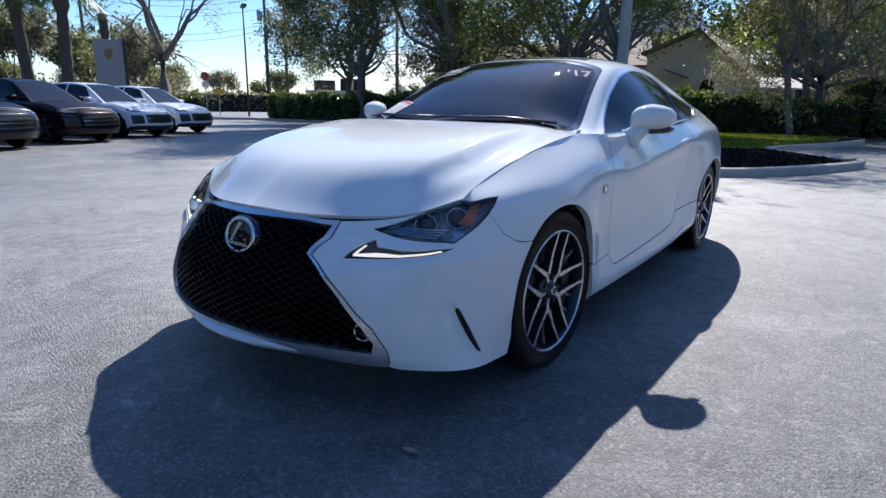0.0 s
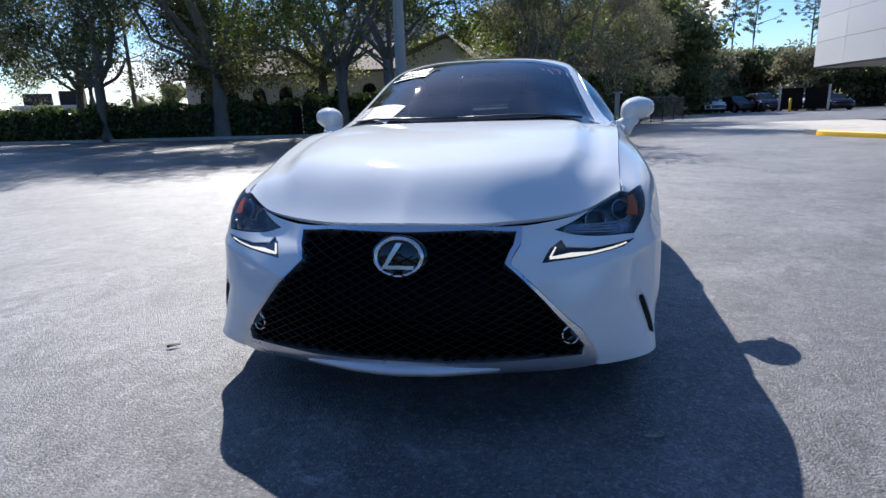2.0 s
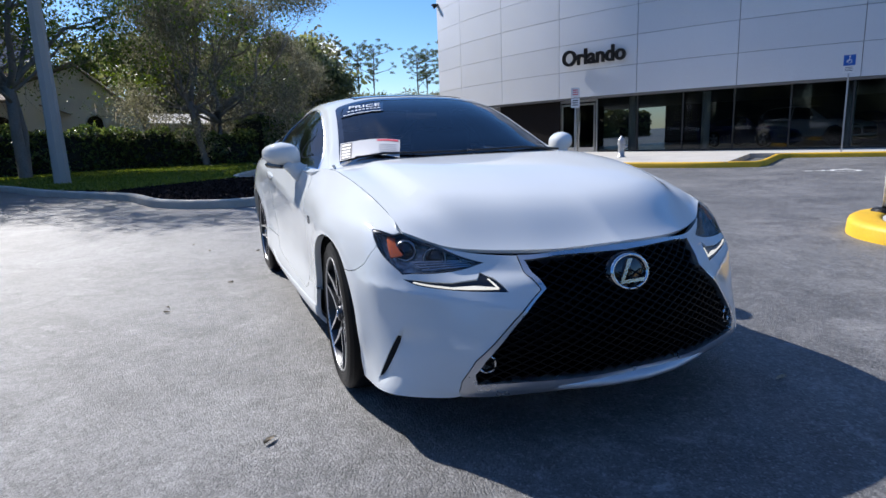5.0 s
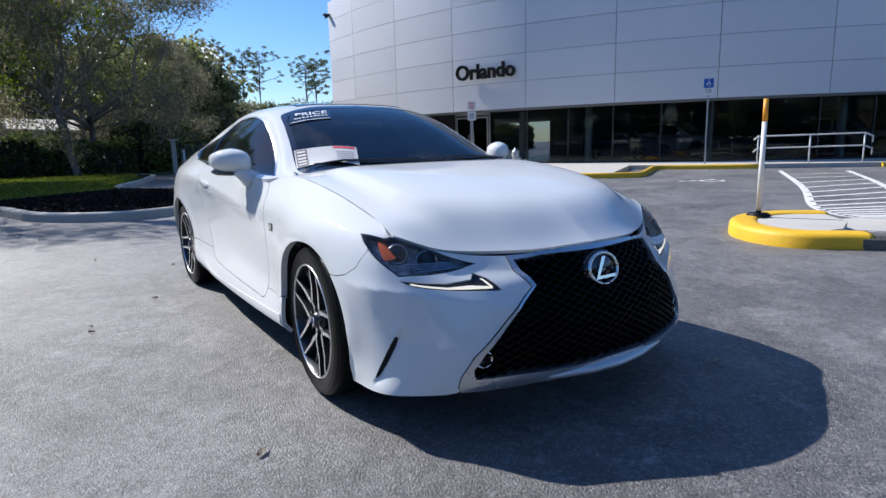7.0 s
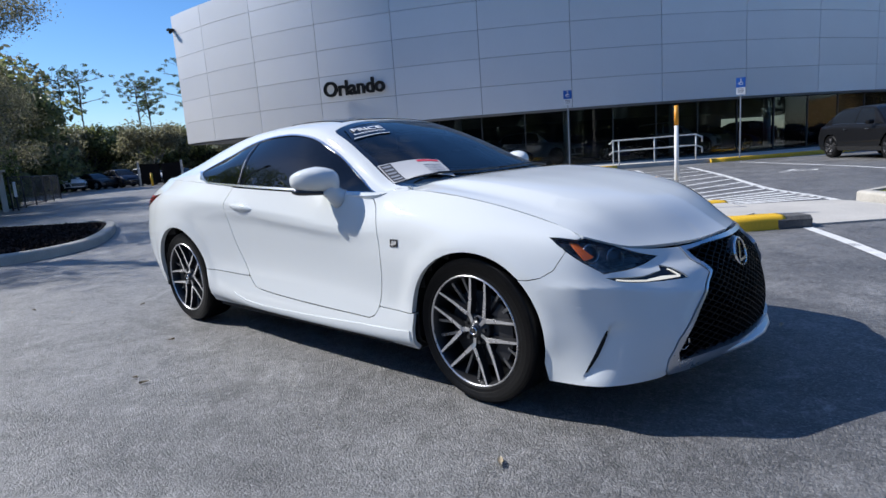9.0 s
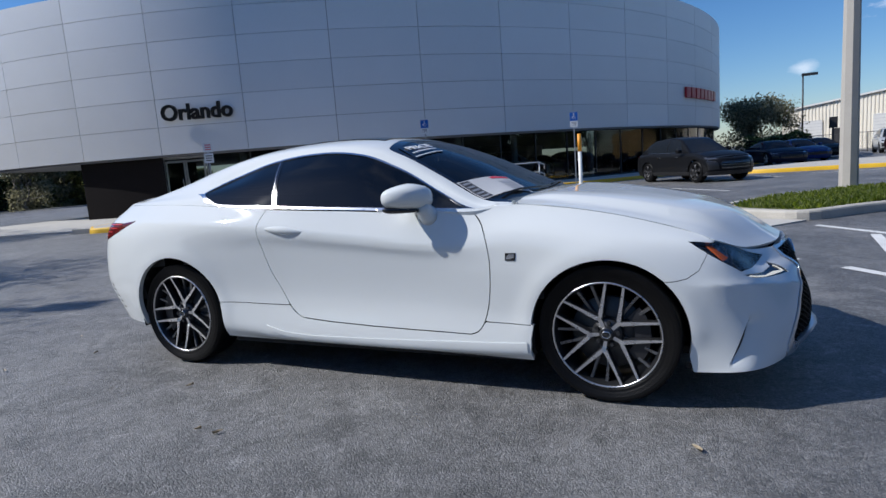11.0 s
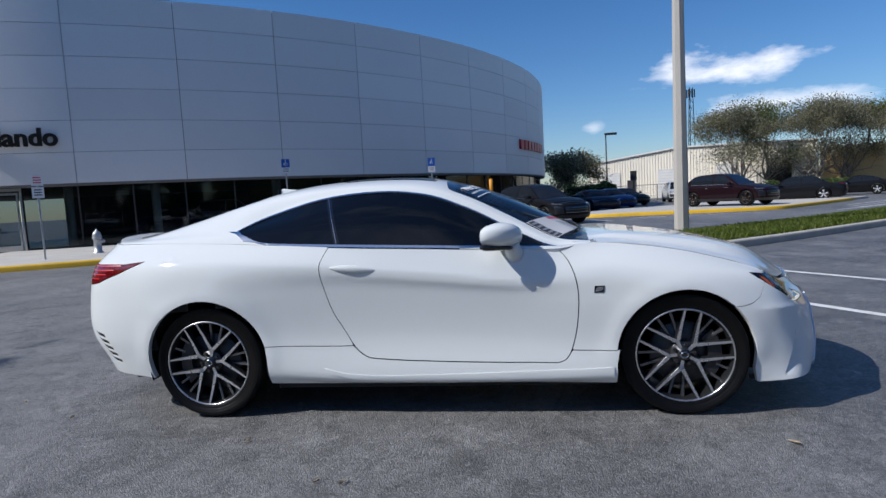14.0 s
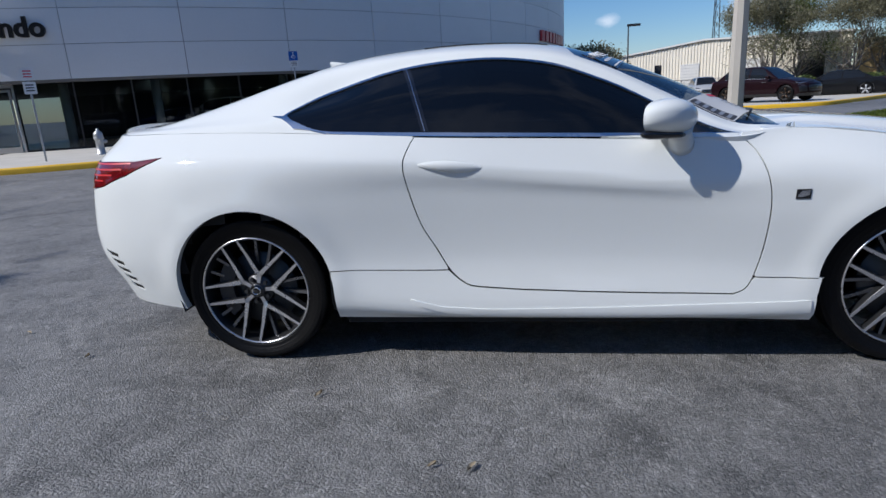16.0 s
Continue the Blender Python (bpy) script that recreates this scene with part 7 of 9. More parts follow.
LAMP_SMOKE = mat("smoked_headlamp", (0.09, 0.092, 0.10), 0.2, metal=0.3, vary=0.5, scale=14, coat=1.0)
CAR_GLASS = pane_mat("car_glass", (0.12, 0.13, 0.14), 0.15)
LAMP_BRIGHT = mat("lamp_chrome", (0.45, 0.46, 0.48), 0.15, metal=0.7, vary=0.2, scale=30, coat=1.0)
P_WHITE = paint_mat("paint_white", (0.74, 0.74, 0.75))
P_MAROON = paint_mat("paint_maroon", (0.012, 0.005, 0.007))
P_NAVY = paint_mat("paint_navy", (0.008, 0.012, 0.03))
P_GREY = paint_mat("paint_dark_grey", (0.009, 0.0095, 0.011))
P_BLUE = paint_mat("paint_blue", (0.008, 0.026, 0.13))
P_BLACK = paint_mat("paint_black", (0.008, 0.008, 0.009))
P_SILVER = paint_mat("paint_silver", (0.35, 0.36, 0.37))
BRONZE = mat("bronze_rim", (0.05, 0.034, 0.024), 0.4, metal=0.8, vary=0.1)

navy = vehicle("suv", P_NAVY, pose(-.55, -15.05, 0, 0, 0, 113), "dark navy sport utility car parked in a row", "car", group="parked row")
maroon = vehicle("suv", P_MAROON, pose(-3.07, -16.55, 0, 0, 0, 113), "dark maroon sport utility car parked in a row", "car", group="parked row")
white_suv = vehicle("suv", P_WHITE, pose(-5.5, -18.05, 0, 0, 0, 113), "white sport utility car with dark windows in a row", "car", group="parked row")
copy_thing(white_suv, pose(-8.0, -19.7, 0, 0, 0, 113))
# the same row goes on; it shows in the showroom glass
for i, src in enumerate((white_suv, navy, white_suv, maroon, white_suv, navy)):
    copy_thing(src, pose(1.97 + 2.5 * i, -13.55 + 1.52 * i - (1.5 if i > 2 else 0), 0, 0, 0, 113))
vehicle("suv", P_GREY, pose(1.42, 20.1, 0, 0, 0, -52), "dark grey sport utility car parked before the showroom", "car")
vehicle("suv", P_MAROON, pose(11.2, 26.9, .12, 0, 0, -50), "deep maroon sport utility car with bronze wheels on display", "car", BRONZE)
sedan = vehicle("sedan", P_GREY, pose(16.9, 32.7, 0, 0, 0, 152), "dark grey four-door saloon parked on display", "car", GALV)
sports = vehicle("coupe", P_BLUE, pose(6.9, 36.4, 0, 0, 0, -70), "bright blue low sports car in a row", "car", GALV, "sports row")
vehicle("coupe", P_NAVY, pose(5.3, 32.9, 0, 0, 0, -72), "dark navy low sports car in a row", "car", GALV, "sports row")
sp_black = vehicle("coupe", P_BLACK, pose(8.6, 40.6, 0, 0, 0, -68), "black low sports car in a row", "car", GALV, "sports row")
tagged(copy_thing(sp_black, pose(23.6, 39.0, 0, 0, 0, 150)), "black low sports car on the far display lane", "car", "far display")
silver = vehicle("suv", P_SILVER, pose(13.4, 44.5, 0, 0, 0, -95), "silver hatchback parked by the far fence", "car")
# far row by the woods
for i, (x, y, src) in enumerate(((-54.6, 11.2, silver), (-54.0, 13.3, white_suv), (-53.6, 15.6, sedan), (-52.8, 17.6, navy), (-55.2, 9.0, navy), (-53.0, 20.2, white_suv), (-52.0, 22.6, sedan))):
    tagged(copy_thing(src, pose(x, y, 0, 0, 0, 8 + 5 * (i % 3))), ("silver", "white", "dark grey", "dark navy", "dark navy", "white", "dark grey")[i] + " car parked before the far woods", "car", "far row")
# inside the showroom
for a, src, w in ((-58.5, sports, "blue"), (-54.0, white_suv, "white"), (-49.0, sports, "blue"), (-40.0, white_suv, "white"), (-44.5, navy, "navy"), (-35.0, sports, "blue"), (-30.0, sedan, "grey")):
    c = copy_thing(src, pose(CX + (RAD - 4.2) * math.cos(radians(a)), CY + (RAD - 4.2) * math.sin(radians(a)), 0.165, 0, 0, a + 60))
    tagged(c, w + " car on the dimmed showroom floor", "car", "showroom cars")


# ---- street furniture ----
def sign_post(name, x, y, top, panel_h, label, accessible=True, z0=0.15, face=None):
    face = face if face is not None else math.degrees(math.atan2(-3 - y, 2.5 - x))
    ob = thing(name, pose(x, y, z0, 0, 0, face), label, "sign")
    bm = bmesh.new()
    box(bm, -.02, -.022, -.02, .024, .022, top - z0 - .05, .005)
    part("post", bm, GALV, ob)
    if accessible:
        w = .155
        bm = bmesh.new()
        box(bm, .026, -w, top - z0 - panel_h * .58, .030, w, top - z0, 0)
        pl = part("panel", bm, BLUE_SIGN, ob, "blue panel with a white wheelchair mark")
        bm = bmesh.new()
        box(bm, .031, -w, top - z0 - panel_h, .034, w, top - z0 - panel_h * .60)
        p2 = part("panel", bm, WHITE_SIGN, ob, "white panel with small unreadable lines")
        bm = bmesh.new()
        for k in range(3):
            box(bm, .0345, -.10, top - z0 - panel_h * (.70 + .09 * k), .0355, .10, top - z0 - panel_h * (.67 + .09 * k))
        part("text_bars", bm, DARK_METAL, p2)
        bm = bmesh.new()
        c = top - z0 - panel_h * .27
        ring = []
        lathe(bm, [(.060, .0), (.060, .002), (.045, .002), (.045, .0)], 20, "z")
        bmesh.ops.transform(bm, matrix=pose(.0305, .01, c - .045, 0, 90, 0), verts=bm.verts)
        box(bm, .0305, -.012, c - .03, .0325, .012, c + .075)
        box(bm, .0305, -.06, c - .02, .0325, .0, c - .002)
        box(bm, .0305, -.075, c - .075, .0325, -.055, c - .01)
        cyl(bm, (.0305, 0, c + .105), (.0325, 0, c + .105), .022, seg=12)
        part("mark", bm, WHITE_SIGN, pl)
    else:
        for k in range(2):
            bm = bmesh.new()
            zt = top - z0 - .34 * k
            box(bm, .026, -.14, zt - .30, .030, .14, zt, 0)
            pl = part("panel", bm, WHITE_SIGN, ob, "white notice panel")
            bm = bmesh.new()
            for q in range(3):
                box(bm, .0305, -.09, zt - .09 - .07 * q, .0315, .09, zt - .06 - .07 * q)
            part("text_bars", bm, PAPER_RED if k == 0 else DARK_METAL, pl)
    return ob


sign_post("notice_sign", -12.6, 10.5, 2.50, .6, "two white notice panels on a steel post", False)
sign_post("parking_sign", -8.24, 17.5, 3.08, .54, "blue accessible-parking sign on a steel post")
sign_post("parking_sign", -3.05, 20.9, 3.02, .60, "blue accessible-parking sign on a steel post")


def hydrant(x, y, z):
    ob = thing("fire_hydrant", pose(x, y, z, 0, 0, -40), "pale grey fire hydrant on the pavement", "hydrant")
    bm = lathe(bmesh.new(), [(.15, 0), (.15, .03), (.11, .04), (.105, .42), (.135, .44), (.135, .48), (.12, .50), (.125, .52), (.115, .60), (.07, .66), (.03, .68), (.03, .73), (.0, .735)], 24, "z")
    part("barrel", bm, GALV, ob, smooth=True)
    for a in (0, 90, 180):
        bm = cyl(bmesh.new(), (.09, 0, .36), (.18, 0, .36), .055, .05, seg=14)
        cyl(bm, (.18, 0, .36), (.21, 0, .36), .03, .03, seg=5)
        o = part("outlet_cap", bm, GALV, ob)
        o.matrix_basis = pose(0, 0, 0, 0, 0, a)


hydrant(-12.3, 12.2, .15)

ob = thing("marker_post", pose(0.12, 5.2, .151, 0, -0.4, -60), "white plastic marker post with an orange top on the nose island", "post")
bm = cyl(bmesh.new(), (0, 0, .05), (0, 0, 1.10), .030, .027, seg=20)
part("tube", bm, WHITE_PLASTIC, ob, smooth=True)
bm = cyl(bmesh.new(), (0, 0, 1.10), (0, 0, 1.36), .0275, .027, seg=20)
part("band", bm, ORANGE, ob, "orange top band", smooth=True)
bm = cyl(bmesh.new(), (0, 0, -.005), (0, 0, .03), .14, .11, seg=24)
cyl(bm, (0, 0, .03), (0, 0, .09), .035, .025, seg=14)
part("base", bm, RUBBER, ob, "black rubber foot")

ob = thing("handrail", pose(0, 0, 0), "white painted steel pipe handrail beside the ramp", "railing")
a, b = Vector((-6.85, 18.35, .12)), Vector((-4.45, 20.35, .15))
for k, z in ((0, .95), (0, .55)):
    bm = tubes(bmesh.new(), [a + Vector((-.1, -.1, z - .12)), a + Vector((0, 0, z)), a.lerp(b, .5) + Vector((0, 0, z)), b + Vector((0, 0, z)), b + Vector((.18, .14, z - .10)), b + Vector((.18, .14, z - .3))], [.024] * 6, 10)
    part("rail", bm, WHITE_PLASTIC, ob, smooth=True)
for f in (0, .07, .5, 1):
    p = a.lerp(b, f)
    bm = cyl(bmesh.new(), (p.x, p.y, .08), (p.x, p.y, .15 + .95), .024, seg=10)
    part("post", bm, WHITE_PLASTIC, ob, smooth=True)


def light_pole(x, y, z, r, h, label):
    ob = thing("light_pole", pose(x, y, z, 0, 0, 20), label, "lamp post")
    bm = bmesh.new()
    bmesh.ops.create_cone(bm, cap_ends=True, segments=8, radius1=r, radius2=r * .55, depth=h, matrix=Matrix.Translation((0, 0, h / 2 - .05)) @ pose(0, 0, 0, 0, 0, 22.5))
    part("shaft", bm, POLE_CONCRETE, ob)
    bm = bmesh.new()
    for s in (-1, 1):
        box(bm, s * .1, -.05, h - .3, s * .9, .05, h - .22)
        box(bm, s * .6, -.22, h - .34, s * 1.2, .22, h - .18, .02)
    part("lamp_head", bm, DARK_METAL, ob)


light_pole(4.5, 10.7, .12, .175, 10.5, "tall pale concrete light pole on the grass strip")
light_pole(-15.9, -4.9, .12, .22, 10.5, "tall pale concrete light pole in the planted bed")


def street_lamp(x, y, h, face, label="dark steel street lamp with a flat head"):
    ob = thing("street_lamp", pose(x, y, 0, 0, 0, face), label, "lamp post")
    bm = cyl(bmesh.new(), (0, 0, 0), (0, 0, h), .09, .06, seg=10)
    part("pole", bm, DARK_METAL, ob, smooth=True)
    bm = bmesh.new()
    box(bm, -.1, -.2, h - .1, 1.1, .2, h + .12, .04)
    part("head", bm, DARK_METAL, ob)


street_lamp(9.9, 57.5, 6.9, 0)
street_lamp(35.0, 58.0, 8.0, 180)
street_lamp(-29.1, -42.4, 9.0, 60)
ob = thing("notice_sign", pose(10.0, 44.5, 0, 0, 0, -100), "brown notice board on a thin post by the far fence", "sign")
part("post", box(bmesh.new(), -.04, -.04, 0, .04, .04, 2.6), DARK_METAL, ob)
part("panel", box(bmesh.new(), .04, -.25, 1.9, .07, .25, 2.65), DARK_METAL, ob)


def chain_fence(name, p, q, h, label, step=2.4):
    """Posts, rails and a fine wire net of thin slanted wires."""
    ob = thing(name, pose(0, 0, 0), label, "fence")
    p, q = Vector(p), Vector(q)
    n = max(1, round((q - p).length / step))
    for k in range(n + 1):
        c = p.lerp(q, k / n)
        part("post", cyl(bmesh.new(), c, c + Vector((0, 0, h)), .03, seg=8), DARK_METAL, ob, smooth=True)
    for z in (.08, h):
        part("rail", cyl(bmesh.new(), p + Vector((0, 0, z)), q + Vector((0, 0, z)), .022, seg=8), DARK_METAL, ob, smooth=True)
    bm = bmesh.new()
    L = (q - p).length
    d = (q - p).normalized()
    for k in range(int(L / .12)):
        for s in (0, 1):
            a = p + d * (k * .12) + Vector((0, 0, .08 if s else h))
            b = p + d * min(L, k * .12 + h * .8) + Vector((0, 0, h if s else .08))
            cyl(bm, a, b, .004, seg=3, caps=False)
    part("wire_net", bm, DARK_METAL, ob)
    return ob


chain_fence("wire_fence", (-25.3, 3.3, 0), (-36.0, 8.0, 0), 1.35, "dark chain-link fence at the edge of the woods")
chain_fence("wire_fence", (9.0, 52.0, 0), (20.0, 50.0, 0), 1.5, "dark chain-link fence before the metal warehouse")
ob = thing("gate_post", pose(-25.0, 3.0, 0, 0, 0, -10), "pale square gate post with a small reader", "post")
part("post", box(bmesh.new(), -.1, -.1, 0, .1, .1, 1.55, .02), KERB, ob)
part("cap", box(bmesh.new(), -.18, -.2, 1.55, .18, .2, 1.63, .02), KERB, ob)
part("reader", box(bmesh.new(), .0, .35, .55, .06, .45, 1.15, .01), WHITE_PLASTIC, ob)
part("reader_stem", cyl(bmesh.new(), (.03, .40, 0), (.03, .40, .6), .03, seg=8), DARK_METAL, ob)
ob = thing("enclosure_gate", pose(-50.0, 19.9, 0, 0, 0, 68) @ Matrix.Scale(1.3, 4), "dark two-leaf enclosure gate on steel posts", "gate")
for s in (-1, 1):
    part("leaf", box(bmesh.new(), s * .05, -.03, .15, s * 1.25, .03, 1.45), DARK_WALL, ob)
    part("post", box(bmesh.new(), s * 1.27, -.06, 0, s * 1.40, .06, 1.6), GALV, ob)
ob = thing("bollard", pose(-48.5, 18.4, 0), "yellow steel bollard by the gate", "bollard")
part("tube", cyl(bmesh.new(), (0, 0, 0), (0, 0, 1.1), .09, seg=14), YELLOW, ob, smooth=True)

# maker's pylon: a tall slab with a plain shield shape
ob = thing("sign_pylon", pose(-17.3, -41.4, 0, 0, 0, 64), "tall white sign slab with a dark edge and a shield shape", "sign")
part("slab", box(bmesh.new(), -.16, -.98, 0, .16, .80, 5.2, .02), PYLON, ob)
part("edge", box(bmesh.new(), -.18, .80, 0, .18, 1.02, 5.22, .02), BLACK_TRIM, ob)
bm = bmesh.new()
pts = [(-.34, 4.55), (.16, 4.55), (.15, 4.15), (-.09, 3.80), (-.33, 4.15)]
bm.faces.new([bm.verts.new((.165, y, z)) for y, z in pts])
part("shield", bm, mat("dull_gold", (0.24, 0.16, 0.06), 0.5, vary=0.3, scale=5), ob, "plain gold shield shape")

# utility poles and wires along the street
POLES = [(-33.6, -45.3, 11.5), (-44.6, -55.7, 12.5), (-42.5, -36.7, 10.0), (-24.0, -60.0, 11.5), (-62.0, -30.0, 10.5)]
for i, (x, y, h) in enumerate(POLES):
    ob = thing("utility_pole", pose(x, y, 0, 0, 0, 40), "dark wooden utility pole with a cross arm", "utility pole")
    part("pole", cyl(bmesh.new(), (0, 0, 0), (0, 0, h), .20, .13, seg=10), WOOD_POLE, ob, smooth=True)
    part("cross_arm", box(bmesh.new(), -.06, -1.1, h - .9, .06, 1.1, h - .75), WOOD_POLE, ob)
    if i < 2:
        for s in (-.45, .45):
            part("transformer", cyl(bmesh.new(), (.1, s, h - 2.9), (.1, s, h - 2.0), .26, seg=14), GALV, ob, smooth=True)
for k, (dz, sag) in enumerate(((-.7, .5), (-.8, .9), (-1.8, .8), (-3.2, 1.0), (-3.6, 1.2))):
    for i, j in ((3, 0), (0, 1), (0, 2), (2, 4)):
        a, b = POLES[i], POLES[j]
        pts = [(a[0] + (b[0] - a[0]) * t, a[1] + (b[1] - a[1]) * t, a[2] + (b[2] - a[2]) * t + dz - sag * 4 * t * (1 - t)) for t in np.linspace(0, 1, 9)]
        tagged(part("overhead_wire", tubes(bmesh.new(), pts, [.016] * 9, 4), DARK_METAL), "thin black overhead wire between utility poles", "wire", "overhead wires")
ob = thing("stop_sign", pose(-29.0, -48.5, 0, 0, 0, 55), "red octagonal traffic sign on a post", "sign")
part("post", box(bmesh.new(), -.04, -.04, 0, .04, .04, 3.7), GALV, ob)
bm = bmesh.new()
bmesh.ops.create_cone(bm, cap_ends=True, segments=8, radius1=.38, radius2=.38, depth=.03, matrix=pose(.06, 0, 3.5, 0, 90, 0) @ pose(0, 0, 0, 0, 0, 22.5))
part("plate", bm, RED_SIGN, ob)
part("panel", box(bmesh.new(), .05, -.3, 2.5, .07, .3, 2.95), WHITE_SIGN, ob)
ob = thing("street_sign", pose(-30.0, -48.0, 0, 0, 0, 55), "yellow warning sign on a low post", "sign")
part("post", box(bmesh.new(), -.04, -.04, 0, .04, .04, 2.0), GALV, ob)
part("plate", box(bmesh.new(), .04, -.5, 1.9, .06, .5, 2.4), YELLOW, ob)
ob = thing("roof_unit", pose(-39.0, -41.5, 0, 0, 0, 45), "dark flat-roofed kiosk with boxes on its roof", "kiosk")
part("cabin", box(bmesh.new(), -2.2, -2.6, 0, 2.2, 2.6, 2.2, .03), WHITE_WALL, ob)
part("roof", box(bmesh.new(), -2.6, -3.0, 2.2, 2.6, 3.0, 2.45, .03), WHITE_WALL, ob)
part("unit", box(bmesh.new(), -1.5, -2.2, 2.45, 1.5, -.2, 3.4, .03), DARK_METAL, ob)
part("unit", box(bmesh.new(), -1.5, .3, 2.45, 1.5, 2.2, 3.6, .03), DARK_METAL, ob)


# ---- far buildings ----
def warehouse():
    """Long ribbed metal wall with roller doors, roof falling to one end."""
    ob = thing("warehouse", pose(19.3, 66.0, 0, 0, 0, -24) @ Matrix.Scale(1.06, 4) @ pose(-18.5, -62.0, 0), "long beige ribbed-metal warehouse with white roller doors", "building")
    y0 = 62.0
    xs = np.arange(8.6, 31.0, .30)
    verts, faces = [], []
    top = lambda x: float(np.interp(x, (8.6, 18.5, 31.2), (4.1, 5.25, 4.9)))
    for i, x in enumerate(xs):
        for dx, dy in ((0, 0), (.12, 0), (.15, -.06), (.27, -.06)):
            verts += [(x + dx, y0 + dy, 0), (x + dx, y0 + dy, top(x + dx))]
    for k in range(len(verts) // 2 - 1):
        faces.append((2 * k, 2 * k + 2, 2 * k + 3, 2 * k + 1))
    mesh_part("wall", verts, faces, SHED_METAL, ob, smooth=False)
    bm = bmesh.new()
    box(bm, 8.6, y0, 0, 8.75, y0 + 14, 4.0)
    part("wall", bm, SHED_METAL, ob)
    bm = bmesh.new()
    for x0, x1 in ((8.4, 18.5), (18.5, 31.2)):
        a, b = top(max(x0, 8.6)) + .02, top(x1) + .02
        q = [(x0, y0 - .25, a), (x1, y0 - .25, b), (x1, y0 + 16, b), (x0, y0 + 16, a)]
        lo = [bm.verts.new(p) for p in q]
        hi = [bm.verts.new((p[0], p[1], p[2] + .16)) for p in q]
        bm.faces.new(hi)
        bm.faces.new(lo[::-1])
        for i in range(4):
            bm.faces.new((lo[i], lo[(i + 1) % 4], hi[(i + 1) % 4], hi[i]))
    part("roof", bm, WHITE_WALL, ob)
    for x0, x1, z, m in ((10.1, 12.2, 3.0, WHITE_WALL), (16.3, 18.1, 3.1, WHITE_WALL), (22.2, 24.0, 3.2, WHITE_WALL), (26.9, 29.0, 3.5, SHELL_BLACK), (13.0, 13.9, 2.1, DARK_METAL)):
        bm = bmesh.new()
        box(bm, x0, y0 - .13, 0, x1, y0 - .07, z)
        d = part("roller_door" if z > 2.2 else "door", bm, m, ob)
        bm = bmesh.new()
        for k in range(int(z / .3)):
            box(bm, x0, y0 - .145, .3 * k + .27, x1, y0 - .131, .3 * k + .29)
        if m is WHITE_WALL:
            part("slats", bm, GALV, d)
        else:
            bm.free()
    bm = bmesh.new()
    box(bm, 31.3, y0 - 2, 0, 60, y0 - 1.8, 4.1)
    w = part("tan_wall", bm, TAN_WALL, ob, "tan ribbed wall")
    bm = bmesh.new()
    for k in range(60):
        box(bm, 31.4 + k * .47, y0 - 2.05, 0, 31.5 + k * .47, y0 - 2.01, 4.1)
    part("ribs", bm, TAN_WALL, w)


warehouse()


def arched_window(parent, y, z0, w, h, x):
    bm = bmesh.new()
    pts = [(-w / 2, 0), (w / 2, 0), (w / 2, h - w / 2)] + [(w / 2 * math.cos(a), h - w / 2 + w / 2 * math.sin(a)) for a in np.linspace(0, math.pi, 9)[1:-1]] + [(-w / 2, h - w / 2)]
    bm.faces.new([bm.verts.new((x + .03, y + a, z0 + b)) for a, b in pts])
    win = part("window", bm, CAR_GLASS, parent, "dark arched window")
    bm = bmesh.new()
    tubes(bm, [(x + .05, y + a, z0 + b) for a, b in pts + pts[:1]], [.06] * (len(pts) + 1), 6)
    part("frame", bm, WHITE_WALL, win)


